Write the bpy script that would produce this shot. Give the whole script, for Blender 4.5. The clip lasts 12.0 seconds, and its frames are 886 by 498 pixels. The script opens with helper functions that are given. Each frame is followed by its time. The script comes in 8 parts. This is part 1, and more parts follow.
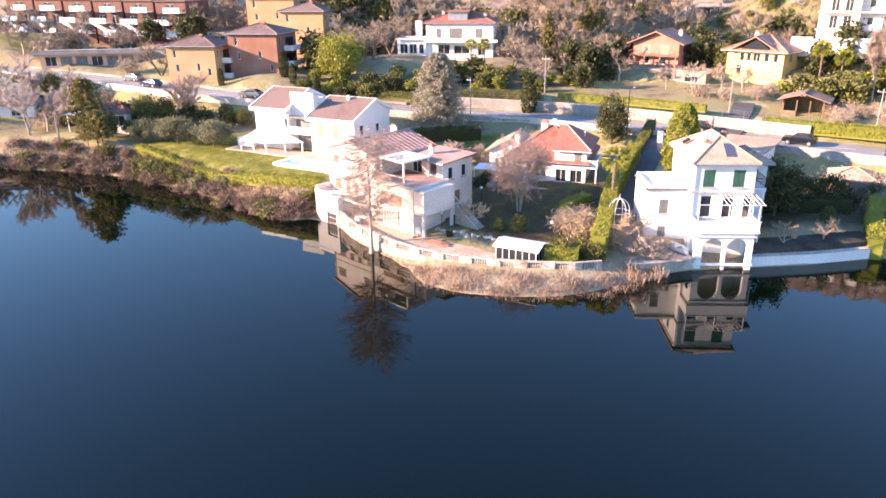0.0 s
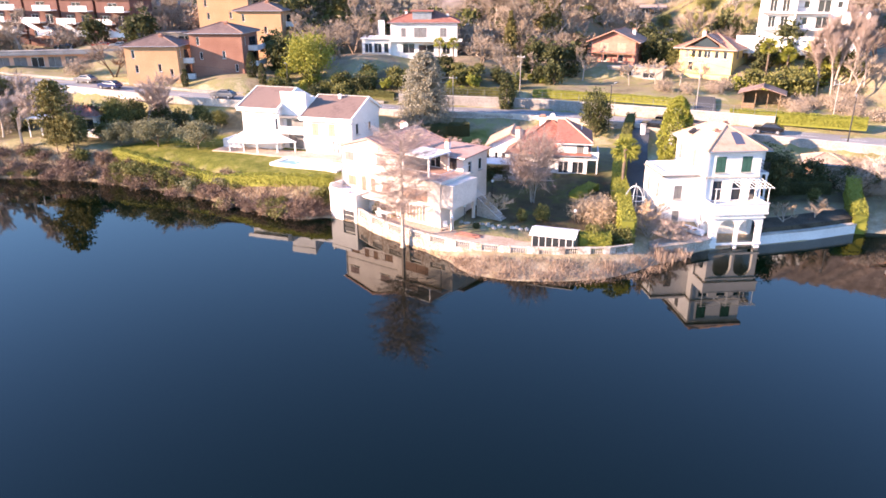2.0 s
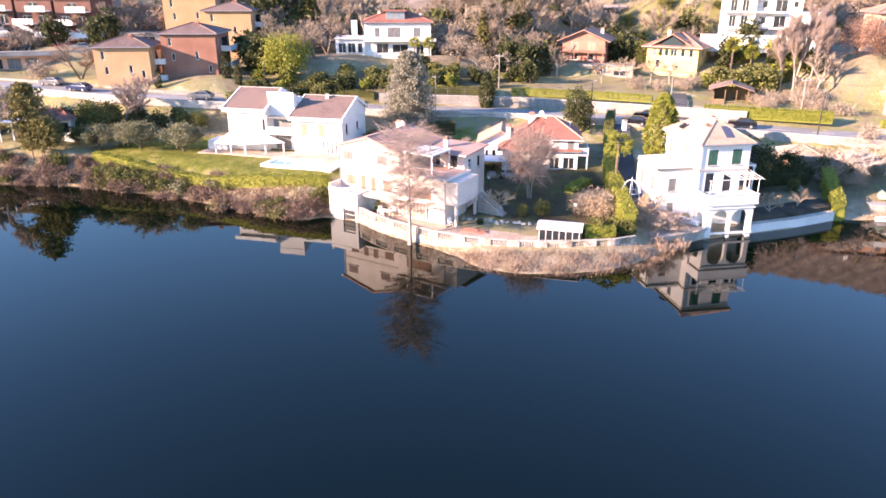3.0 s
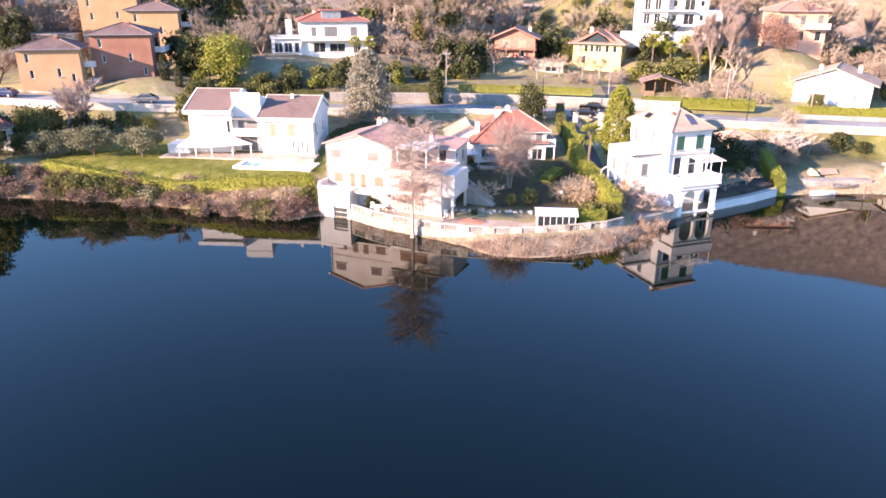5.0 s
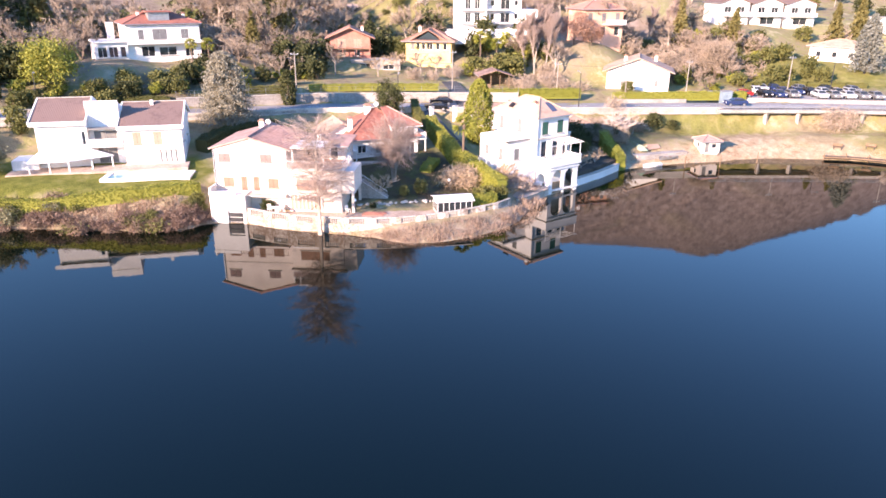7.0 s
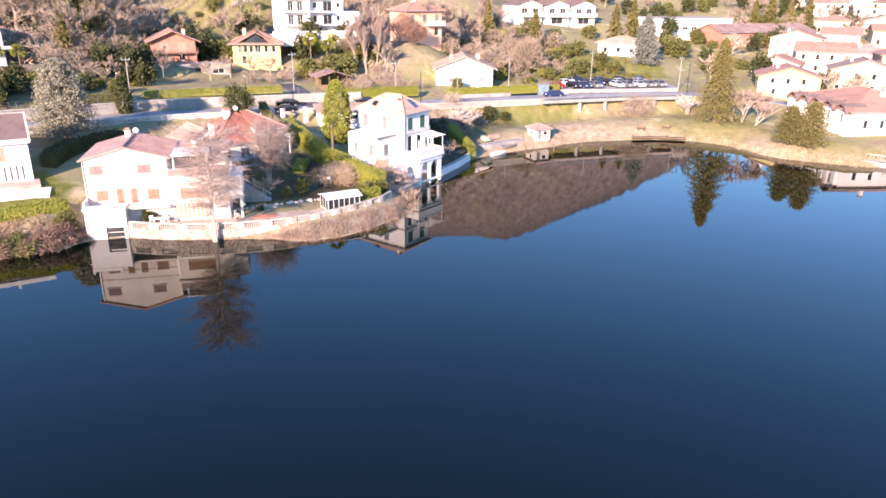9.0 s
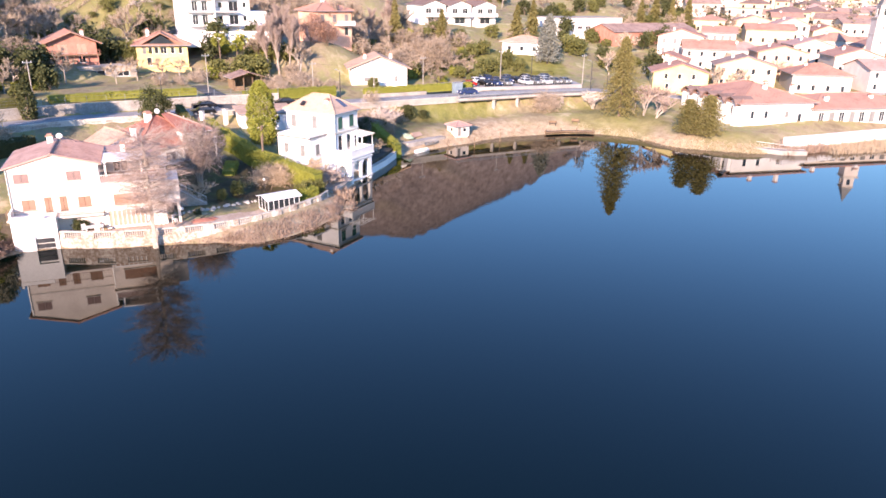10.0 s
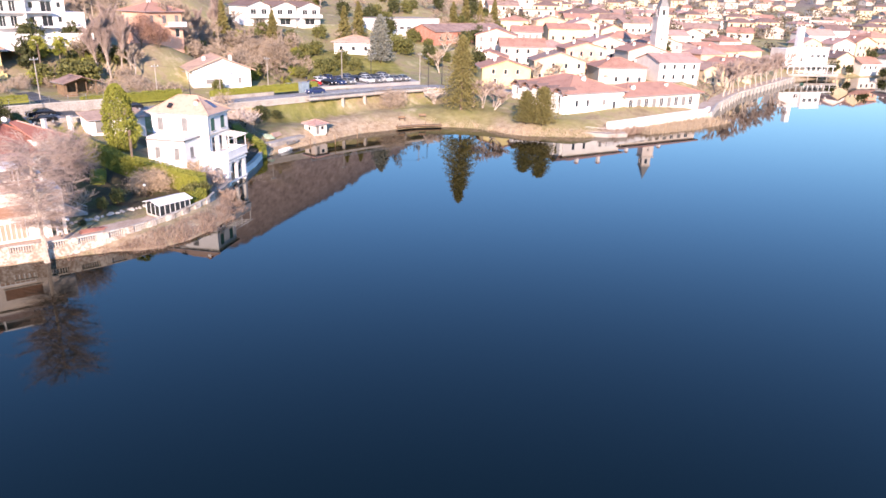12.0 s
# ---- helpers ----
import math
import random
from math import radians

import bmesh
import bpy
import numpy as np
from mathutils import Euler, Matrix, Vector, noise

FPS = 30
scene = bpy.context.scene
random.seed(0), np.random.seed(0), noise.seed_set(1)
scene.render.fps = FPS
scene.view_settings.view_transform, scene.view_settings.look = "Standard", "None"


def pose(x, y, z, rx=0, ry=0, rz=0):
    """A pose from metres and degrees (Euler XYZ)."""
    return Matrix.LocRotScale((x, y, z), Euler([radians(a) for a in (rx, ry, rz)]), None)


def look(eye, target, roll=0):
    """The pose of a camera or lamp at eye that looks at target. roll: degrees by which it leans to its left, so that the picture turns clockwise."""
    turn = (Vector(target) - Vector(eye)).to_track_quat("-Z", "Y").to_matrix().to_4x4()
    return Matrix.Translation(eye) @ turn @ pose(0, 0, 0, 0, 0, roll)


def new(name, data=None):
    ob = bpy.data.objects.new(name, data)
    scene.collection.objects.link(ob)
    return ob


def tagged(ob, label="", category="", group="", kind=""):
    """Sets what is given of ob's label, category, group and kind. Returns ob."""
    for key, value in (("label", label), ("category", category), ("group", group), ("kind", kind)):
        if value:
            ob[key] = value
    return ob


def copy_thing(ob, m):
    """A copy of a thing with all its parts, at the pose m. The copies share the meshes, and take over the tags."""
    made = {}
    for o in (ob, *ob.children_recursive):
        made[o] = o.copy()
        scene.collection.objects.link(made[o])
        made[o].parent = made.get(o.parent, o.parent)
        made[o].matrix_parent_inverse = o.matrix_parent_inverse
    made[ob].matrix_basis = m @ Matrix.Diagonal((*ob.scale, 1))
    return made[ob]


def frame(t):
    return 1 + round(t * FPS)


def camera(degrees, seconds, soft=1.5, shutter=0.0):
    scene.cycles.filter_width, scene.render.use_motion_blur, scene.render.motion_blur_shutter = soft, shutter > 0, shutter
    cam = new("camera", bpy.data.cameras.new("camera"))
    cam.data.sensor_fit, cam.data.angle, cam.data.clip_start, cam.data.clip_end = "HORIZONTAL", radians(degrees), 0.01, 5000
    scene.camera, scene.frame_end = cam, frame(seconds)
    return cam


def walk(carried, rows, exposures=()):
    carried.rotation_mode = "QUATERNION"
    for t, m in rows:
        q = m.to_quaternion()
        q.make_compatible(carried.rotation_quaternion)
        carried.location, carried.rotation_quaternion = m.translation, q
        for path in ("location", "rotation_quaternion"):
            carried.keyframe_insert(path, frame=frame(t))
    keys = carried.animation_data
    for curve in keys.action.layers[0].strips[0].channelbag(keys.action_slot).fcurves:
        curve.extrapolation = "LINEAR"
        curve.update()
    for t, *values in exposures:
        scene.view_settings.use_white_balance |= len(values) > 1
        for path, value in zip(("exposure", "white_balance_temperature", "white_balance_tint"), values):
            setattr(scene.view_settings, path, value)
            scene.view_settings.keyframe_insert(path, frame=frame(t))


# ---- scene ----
cam = camera(64.23, 12.0, 1.65)
PATH = [
    (0, (16.741, -17.186, 26.583), (13.878, 29.5, 8.914), -0.617),
    (0.5, (13.378, -17.821, 26.535), (11.997, 28.938, 8.88), -0.463),
    (1, (9.973, -18.376, 26.499), (10.172, 28.407, 8.857), -0.332),
    (1.5, (6.555, -18.85, 26.477), (8.497, 27.894, 8.835), -0.227),
    (2, (3.142, -19.227, 26.468), (6.959, 27.399, 8.821), -0.144),
    (2.5, (-0.252, -19.486, 26.471), (5.496, 26.942, 8.823), -0.074),
    (3, (-3.643, -19.617, 26.48), (3.964, 26.543, 8.835), -0.008),
    (3.5, (-7.069, -19.621, 26.491), (2.175, 26.237, 8.838), 0.063),
    (4, (-10.522, -19.51, 26.5), (0.307, 25.993, 8.83), 0.139),
    (4.5, (-13.94, -19.312, 26.504), (-1.068, 25.652, 8.825), 0.205),
    (5, (-17.289, -19.032, 26.505), (-1.682, 25.06, 8.833), 0.255),
    (5.5, (-20.585, -18.627, 26.506), (-1.838, 24.23, 8.849), 0.292),
    (6, (-23.842, -18.064, 26.51), (-1.847, 23.228, 8.87), 0.326),
    (6.5, (-27.056, -17.342, 26.519), (-1.889, 22.108, 8.904), 0.376),
    (7, (-30.213, -16.467, 26.537), (-2.072, 20.937, 8.957), 0.459),
    (7.5, (-33.283, -15.442, 26.565), (-2.368, 19.727, 9.033), 0.559),
    (8, (-36.231, -14.268, 26.605), (-2.712, 18.463, 9.136), 0.651),
    (8.5, (-39.033, -12.925, 26.652), (-3.089, 17.161, 9.249), 0.741),
    (9, (-41.672, -11.385, 26.699), (-3.507, 15.862, 9.348), 0.847),
    (9.5, (-44.157, -9.649, 26.733), (-3.989, 14.579, 9.427), 0.982),
    (10, (-46.52, -7.75, 26.735), (-4.571, 13.294, 9.489), 1.145),
    (10.5, (-48.773, -5.719, 26.688), (-5.283, 12.008, 9.53), 1.315),
    (11, (-50.905, -3.587, 26.581), (-6.143, 10.753, 9.531), 1.434),
    (11.5, (-52.91, -1.361, 26.405), (-7.189, 9.726, 9.474), 1.474),
    (12, (-54.798, 1.009, 26.16), (-8.482, 9.511, 9.349), 1.487),
]
walk(cam, [(t, look(eye, target, roll)) for t, eye, target, roll in PATH], [(0.0, 2.28, 8600, 29), (6.0, 2.1, 7650, 27), (9.0, 1.92, 7500, 26), (12.0, 1.62, 7200, 23)])

# ---- world, sun, exposure ----
SUN_AZ, SUN_EL = 258.0, 18.0
world = bpy.data.worlds.new("winter_sky")
scene.world = world
world.use_nodes = True
wn = world.node_tree
sky = wn.nodes.new("ShaderNodeTexSky")
sky.sky_type = "NISHITA"
sky.sun_disc = False
sky.sun_elevation, sky.sun_rotation = radians(SUN_EL), radians(SUN_AZ)
sky.air_density, sky.dust_density, sky.ozone_density = 1.5, 0.0, 10.0
wn.links.new(sky.outputs[0], wn.nodes["Background"].inputs[0])
wn.nodes["Background"].inputs[1].default_value = 0.138
sun = new("sun", bpy.data.lights.new("sun", "SUN"))
sun.data.energy, sun.data.angle, sun.data.color = 3.85, radians(0.6), (1.0, 0.87, 0.76)
sun.matrix_world = look((0, 0, 200), (-math.sin(radians(SUN_AZ)) * 100, -math.cos(radians(SUN_AZ)) * 100, 200 - 100 * math.tan(radians(SUN_EL))))
scene.view_settings.use_white_balance = True

# ---- materials ----


def surf(name, a, b, rough=0.8, scale=0.6, fine=14.0, bump=0.15, metal=0.0, spec=0.3, rand=0.12, space="Object"):
    """A surface that runs from colour a to colour b by stains and grain."""
    m = bpy.data.materials.new(name)
    m.use_nodes = True
    n, l = m.node_tree.nodes, m.node_tree.links
    bs = n["Principled BSDF"]
    tc = n.new("ShaderNodeTexCoord")
    big, small = n.new("ShaderNodeTexNoise"), n.new("ShaderNodeTexNoise")
    big.inputs["Scale"].default_value, small.inputs["Scale"].default_value = scale, fine
    big.inputs["Detail"].default_value = small.inputs["Detail"].default_value = 4
    l.new(tc.outputs[space], big.inputs["Vector"]), l.new(tc.outputs[space], small.inputs["Vector"])
    add = n.new("ShaderNodeMath")
    add.operation = "ADD"
    l.new(big.outputs[0], add.inputs[0]), l.new(small.outputs[0], add.inputs[1])
    inf = n.new("ShaderNodeObjectInfo")
    mul = n.new("ShaderNodeMath")
    mul.operation, mul.inputs[1].default_value = "MULTIPLY_ADD", rand
    l.new(inf.outputs["Random"], mul.inputs[0]), l.new(add.outputs[0], mul.inputs[2])
    ramp = n.new("ShaderNodeValToRGB")
    ramp.color_ramp.elements[0].position, ramp.color_ramp.elements[1].position = 0.7, 1.0
    mp = n.new("ShaderNodeMath")
    mp.operation, mp.inputs[1].default_value = "MULTIPLY", 0.82
    l.new(mul.outputs[0], mp.inputs[0]), l.new(mp.outputs[0], ramp.inputs[0])
    ramp.color_ramp.elements[0].color, ramp.color_ramp.elements[1].color = (*a, 1), (*b, 1)
    l.new(ramp.outputs[0], bs.inputs["Base Color"])
    bs.inputs["Roughness"].default_value, bs.inputs["Metallic"].default_value = rough, metal
    bs.inputs["Specular IOR Level"].default_value = spec
    if bump:
        bp = n.new("ShaderNodeBump")
        bp.inputs["Strength"].default_value, bp.inputs["Distance"].default_value = bump, 0.05
        l.new(small.outputs[0], bp.inputs["Height"]), l.new(bp.outputs[0], bs.inputs["Normal"])
    return m


def leafy(name, a, b, thin=0.25):
    """Foliage or twigs: colour runs from a to b leaf by leaf."""
    m = bpy.data.materials.new(name)
    m.use_nodes = True
    n, l = m.node_tree.nodes, m.node_tree.links
    bs = n["Principled BSDF"]
    geo, inf = n.new("ShaderNodeNewGeometry"), n.new("ShaderNodeObjectInfo")
    mix = n.new("ShaderNodeMath")
    mix.operation, mix.inputs[1].default_value = "MULTIPLY_ADD", 0.35
    l.new(inf.outputs["Random"], mix.inputs[0])
    sc = n.new("ShaderNodeMath")
    sc.operation, sc.inputs[1].default_value = "MULTIPLY", 0.65
    l.new(geo.outputs["Random Per Island"], sc.inputs[0]), l.new(sc.outputs[0], mix.inputs[2])
    ramp = n.new("ShaderNodeValToRGB")
    ramp.color_ramp.elements[0].color, ramp.color_ramp.elements[1].color = (*a, 1), (*b, 1)
    l.new(mix.outputs[0], ramp.inputs[0]), l.new(ramp.outputs[0], bs.inputs["Base Color"])
    bs.inputs["Roughness"].default_value, bs.inputs["Specular IOR Level"].default_value = 0.65, 0.2
    if thin:
        tr, mx = n.new("ShaderNodeBsdfTranslucent"), n.new("ShaderNodeMixShader")
        mx.inputs[0].default_value = thin
        l.new(ramp.outputs[0], tr.inputs[0])
        l.new(bs.outputs[0], mx.inputs[1]), l.new(tr.outputs[0], mx.inputs[2]), l.new(mx.outputs[0], n["Material Output"].inputs[0])
    return m


def tiled(name, a, b, pitch=0.22, row=0.34):
    """Clay roof tiles laid by UV in metres: channels down the slope, rows across."""
    m = surf(name, a, b, 0.85, 0.35, 2.2, 0, rand=0.25)
    n, l = m.node_tree.nodes, m.node_tree.links
    uv = n.new("ShaderNodeUVMap")
    uv.uv_map = "UVMap"
    sep = n.new("ShaderNodeSeparateXYZ")
    l.new(uv.outputs[0], sep.inputs[0])
    waves = []
    for axis, size in ((0, pitch), (1, row)):
        f = n.new("ShaderNodeMath")
        f.operation, f.inputs[1].default_value = "MULTIPLY", 2 * math.pi / size
        s = n.new("ShaderNodeMath")
        s.operation = "SINE"
        l.new(sep.outputs[axis], f.inputs[0]), l.new(f.outputs[0], s.inputs[0])
        waves.append(s)
    k = n.new("ShaderNodeMath")
    k.operation, k.inputs[1].default_value = "MULTIPLY_ADD", 0.4
    l.new(waves[1].outputs[0], k.inputs[0]), l.new(waves[0].outputs[0], k.inputs[2])
    bp = n.new("ShaderNodeBump")
    bp.inputs["Strength"].default_value, bp.inputs["Distance"].default_value = 0.32, 0.03
    l.new(k.outputs[0], bp.inputs["Height"]), l.new(bp.outputs[0], n["Principled BSDF"].inputs["Normal"])
    return m


WHITE = surf("white_render", (0.72, 0.69, 0.665), (0.84, 0.81, 0.785), 0.9, 0.3, 6, 0.08, rand=0.05)
CREAM = surf("cream_render", (0.60, 0.52, 0.46), (0.74, 0.655, 0.59), 0.9, 0.4, 7, 0.1)
ORANGE = surf("orange_render", (0.47, 0.275, 0.15), (0.57, 0.345, 0.20), 0.9, 0.3, 5, 0.1, rand=0.05)
BRICKRED = surf("brick_red_render", (0.26, 0.12, 0.085), (0.36, 0.18, 0.13), 0.9, 0.3, 6, 0.15, rand=0.05)
BRICKDARK = surf("dark_brick", (0.13, 0.065, 0.052), (0.20, 0.10, 0.08), 0.9, 0.3, 6, 0.15, rand=0.05)
YELLOW = surf("yellow_render", (0.60, 0.46, 0.19), (0.70, 0.55, 0.26), 0.9, 0.3, 6, 0.1, rand=0.05)
PALEYELLOW = surf("pale_yellow_render", (0.52, 0.43, 0.20), (0.62, 0.52, 0.28), 0.9, 0.3, 6, 0.1)
PINK = surf("salmon_render", (0.62, 0.33, 0.22), (0.74, 0.44, 0.32), 0.9, 0.3, 6, 0.1)
OCHRE = surf("ochre_render", (0.50, 0.39, 0.25), (0.62, 0.50, 0.35), 0.9, 0.3, 6, 0.1)
PLASTER = surf("old_town_plaster", (0.40, 0.345, 0.30), (0.56, 0.49, 0.43), 0.9, 0.25, 5, 0.15, rand=0.35)
LAKESTONE = surf("stained_lake_wall", (0.27, 0.195, 0.15), (0.60, 0.54, 0.48), 0.9, 0.45, 3.5, 0.35)
STONE = surf("pale_stone", (0.34, 0.30, 0.26), (0.56, 0.51, 0.45), 0.9, 0.7, 5, 0.35)
CONCRETE = surf("concrete", (0.25, 0.22, 0.195), (0.40, 0.36, 0.325), 0.9, 0.4, 5, 0.2)
PAVING = surf("terrace_paving", (0.36, 0.26, 0.20), (0.52, 0.40, 0.32), 0.9, 0.5, 4, 0.25)
# bare soil with the depth of the villa's shadow put into its colour
SHADED_SOIL = surf("shaded_garden_soil", (0.035, 0.028, 0.022), (0.09, 0.075, 0.055), 0.95, 0.6, 5, 0.5)
ASPHALT = surf("asphalt", (0.05, 0.05, 0.052), (0.10, 0.10, 0.10), 0.9, 0.2, 9, 0.2)
ROADGREY = surf("worn_road", (0.22, 0.205, 0.20), (0.33, 0.31, 0.30), 0.9, 0.15, 8, 0.2)
PAINTWHITE = surf("white_paint", (0.72, 0.71, 0.70), (0.84, 0.83, 0.82), 0.5, 1.0, 20, 0.03)
DARKMETAL = surf("dark_metal", (0.03, 0.03, 0.035), (0.06, 0.06, 0.065), 0.5, 2, 30, 0.05, metal=0.5)
GREYMETAL = surf("grey_metal", (0.30, 0.31, 0.32), (0.42, 0.43, 0.44), 0.45, 2, 30, 0.05, metal=0.6)
WOOD = surf("weathered_wood", (0.13, 0.08, 0.05), (0.24, 0.16, 0.10), 0.8, 1.5, 18, 0.2)
GREENSHUT = surf("green_shutter_paint", (0.025, 0.09, 0.065), (0.045, 0.13, 0.095), 0.5, 1, 25, 0.05)
CREAMSHUT = surf("peach_cream_shutter", (0.34, 0.225, 0.165), (0.42, 0.285, 0.215), 0.6, 1, 25, 0.05)
BROWNSHUT = surf("orange_brown_shutter", (0.22, 0.12, 0.08), (0.29, 0.165, 0.115), 0.6, 1, 25, 0.05)
PINKSHUT = surf("dusty_pink_shutter", (0.19, 0.12, 0.11), (0.25, 0.165, 0.15), 0.6, 1, 25, 0.05)
GREYSHUT = surf("grey_shutter", (0.15, 0.145, 0.14), (0.22, 0.215, 0.21), 0.6, 1, 25, 0.05)
TARPGREEN = surf("pale_green_tarpaulin", (0.22, 0.30, 0.22), (0.34, 0.42, 0.33), 0.6, 1, 12, 0.2)
BLUEGREY = surf("blue_grey_sheet_metal", (0.14, 0.19, 0.23), (0.22, 0.28, 0.33), 0.6, 1, 14, 0.05)
REDWOOD = surf("red_stained_boards", (0.36, 0.15, 0.11), (0.48, 0.22, 0.165), 0.8, 1, 12, 0.2)
TILE = tiled("terracotta_tiles", (0.29, 0.145, 0.105), (0.42, 0.225, 0.165))
TILEPINK = tiled("faded_pink_tiles", (0.31, 0.18, 0.15), (0.45, 0.28, 0.235))
TILEOLD = tiled("weathered_brown_pink_tiles", (0.20, 0.125, 0.10), (0.36, 0.24, 0.195))
TILEBROWN = tiled("brown_tiles", (0.13, 0.085, 0.075), (0.205, 0.135, 0.115))
TILERED = tiled("bright_red_tiles", (0.22, 0.082, 0.062), (0.36, 0.14, 0.10))
TILESAND = tiled("sandy_tiles", (0.36, 0.23, 0.165), (0.50, 0.335, 0.25))
BARK = surf("bark", (0.10, 0.07, 0.05), (0.20, 0.15, 0.115), 0.9, 3, 25, 0.5)
PALEBARK = surf("pale_bark", (0.30, 0.24, 0.20), (0.46, 0.39, 0.33), 0.9, 3, 25, 0.4)
TWIG = leafy("brown_twigs", (0.225, 0.17, 0.125), (0.44, 0.345, 0.265), 0)
TWIGPALE = leafy("pale_grey_twigs", (0.42, 0.34, 0.30), (0.64, 0.54, 0.48), 0)
TWIGPINK = leafy("reddish_twigs", (0.36, 0.245, 0.20), (0.55, 0.42, 0.355), 0)
TWIGHAZE = leafy("fine_grey_pink_twigs", (0.23, 0.165, 0.14), (0.44, 0.34, 0.295), 0)
BRAMBLE = leafy("red_brown_bramble_stems", (0.10, 0.062, 0.045), (0.27, 0.175, 0.135), 0)
TWIGTAN = leafy("tan_twigs", (0.36, 0.25, 0.16), (0.56, 0.42, 0.29), 0)
LEAFDARK = leafy("dark_green_leaves", (0.035, 0.042, 0.018), (0.11, 0.115, 0.045))
LEAFMID = leafy("mid_green_leaves", (0.075, 0.082, 0.026), (0.21, 0.20, 0.068))
LEAFLIME = leafy("yellow_green_leaves", (0.18, 0.195, 0.032), (0.37, 0.355, 0.08))
LEAFOLIVE = leafy("grey_olive_leaves", (0.13, 0.13, 0.07), (0.29, 0.27, 0.165))
LEAFBLUE = leafy("blue_grey_needles", (0.13, 0.14, 0.12), (0.29, 0.29, 0.25))
LEAFCEDAR = leafy("grey_brown_green_needles", (0.24, 0.22, 0.16), (0.35, 0.32, 0.245))
LEAFSPRUCE = leafy("yellow_olive_needles", (0.10, 0.092, 0.032), (0.27, 0.225, 0.085))
REEDPALE = leafy("pale_straw_blades", (0.38, 0.28, 0.19), (0.56, 0.45, 0.33), 0.2)
LEAFRUST = leafy("dry_rust_leaves", (0.26, 0.14, 0.10), (0.42, 0.26, 0.19))
REED = leafy("dry_reed_blades", (0.20, 0.13, 0.095), (0.54, 0.40, 0.31), 0.2)
REEDRED = leafy("reddish_scrub_stems", (0.14, 0.088, 0.06), (0.34, 0.23, 0.165), 0.1)
GRASSBLADE = leafy("grass_blades", (0.085, 0.10, 0.018), (0.20, 0.205, 0.05), 0.2)


def glassy(name, col, rough=0.06):
    m = bpy.data.materials.new(name)
    m.use_nodes = True
    bs = m.node_tree.nodes["Principled BSDF"]
    bs.inputs["Base Color"].default_value = (*col, 1)
    bs.inputs["Roughness"].default_value, bs.inputs["Specular IOR Level"].default_value = rough, 0.7
    return m


GLASS = glassy("window_glass", (0.025, 0.03, 0.035))
SOLAR = glassy("solar_panel", (0.07, 0.08, 0.12), 0.25)
POOLWATER = glassy("pool_water", (0.22, 0.46, 0.52), 0.05)

WATER = bpy.data.materials.new("lake_water")
WATER.use_nodes = True
n_, l_ = WATER.node_tree.nodes, WATER.node_tree.links
bs_ = n_["Principled BSDF"]
bs_.inputs["Base Color"].default_value = (0.0001, 0.0027, 0.0013, 1)
bs_.inputs["Roughness"].default_value, bs_.inputs["IOR"].default_value = 0.02, 1.333
tc_ = n_.new("ShaderNodeTexCoord")
nz_, n2_ = n_.new("ShaderNodeTexNoise"), n_.new("ShaderNodeTexNoise")
nz_.inputs["Scale"].default_value, nz_.inputs["Detail"].default_value = 1.6, 3
n2_.inputs["Scale"].default_value, n2_.inputs["Detail"].default_value = 0.05, 2
l_.new(tc_.outputs["Object"], nz_.inputs[0]), l_.new(tc_.outputs["Object"], n2_.inputs[0])
pm_ = n_.new("ShaderNodeMath")
pm_.operation = "MULTIPLY"
l_.new(nz_.outputs[0], pm_.inputs[0]), l_.new(n2_.outputs[0], pm_.inputs[1])
bp_ = n_.new("ShaderNodeBump")
bp_.inputs["Strength"].default_value, bp_.inputs["Distance"].default_value = 0.05, 0.04
l_.new(pm_.outputs[0], bp_.inputs["Height"]), l_.new(bp_.outputs[0], bs_.inputs["Normal"])

# ---- mesh helpers ----


def empty(name, m, label, category, group="", kind=""):
    ob = new(name)
    ob.empty_display_size = 0.3
    ob.matrix_world = m
    return tagged(ob, label, category, group, kind)


def part(name, bm, material, parent=None, label="", m=None):
    """Links a bmesh, or a ready mesh, as one mesh object under a thing or a part."""
    if isinstance(bm, bmesh.types.BMesh):
        data = bpy.data.meshes.new(name)
        bmesh.ops.recalc_face_normals(bm, faces=bm.faces)
        bm.to_mesh(data)
        bm.free()
    else:
        data = bm
    if material and not data.materials:
        data.materials.append(material)
    ob = new(name, data)
    if parent:
        ob.parent = parent
    if m is not None:
        ob.matrix_basis = m
    return tagged(ob, label) if label else ob


def thing(name, bm, material, label, category, group="", kind="", m=None):
    return tagged(part(name, bm, material, None, "", m), label, category, group, kind)


def raw(name, verts, faces, material):
    data = bpy.data.meshes.new(name)
    data.from_pydata([tuple(v) for v in verts], [], [tuple(f) for f in faces])
    data.materials.append(material)
    return data


def box(bm, x0, x1, y0, y1, z0, z1):
    v = [bm.verts.new((x, y, z)) for z in (z0, z1) for x, y in ((x0, y0), (x1, y0), (x1, y1), (x0, y1))]
    for f in ((3, 2, 1, 0), (4, 5, 6, 7), (0, 1, 5, 4), (1, 2, 6, 5), (2, 3, 7, 6), (3, 0, 4, 7)):
        bm.faces.new([v[i] for i in f])
    return bm


def boxes(*args):
    bm = bmesh.new()
    for a in args:
        box(bm, *a)
    return bm


def prism(bm, pts, z0, z1):
    lo, hi = [bm.verts.new((x, y, z0)) for x, y in pts], [bm.verts.new((x, y, z1)) for x, y in pts]
    bm.faces.new(lo[::-1]), bm.faces.new(hi)
    for i in range(len(pts)):
        j = (i + 1) % len(pts)
        bm.faces.new((lo[i], lo[j], hi[j], hi[i]))
    return bm


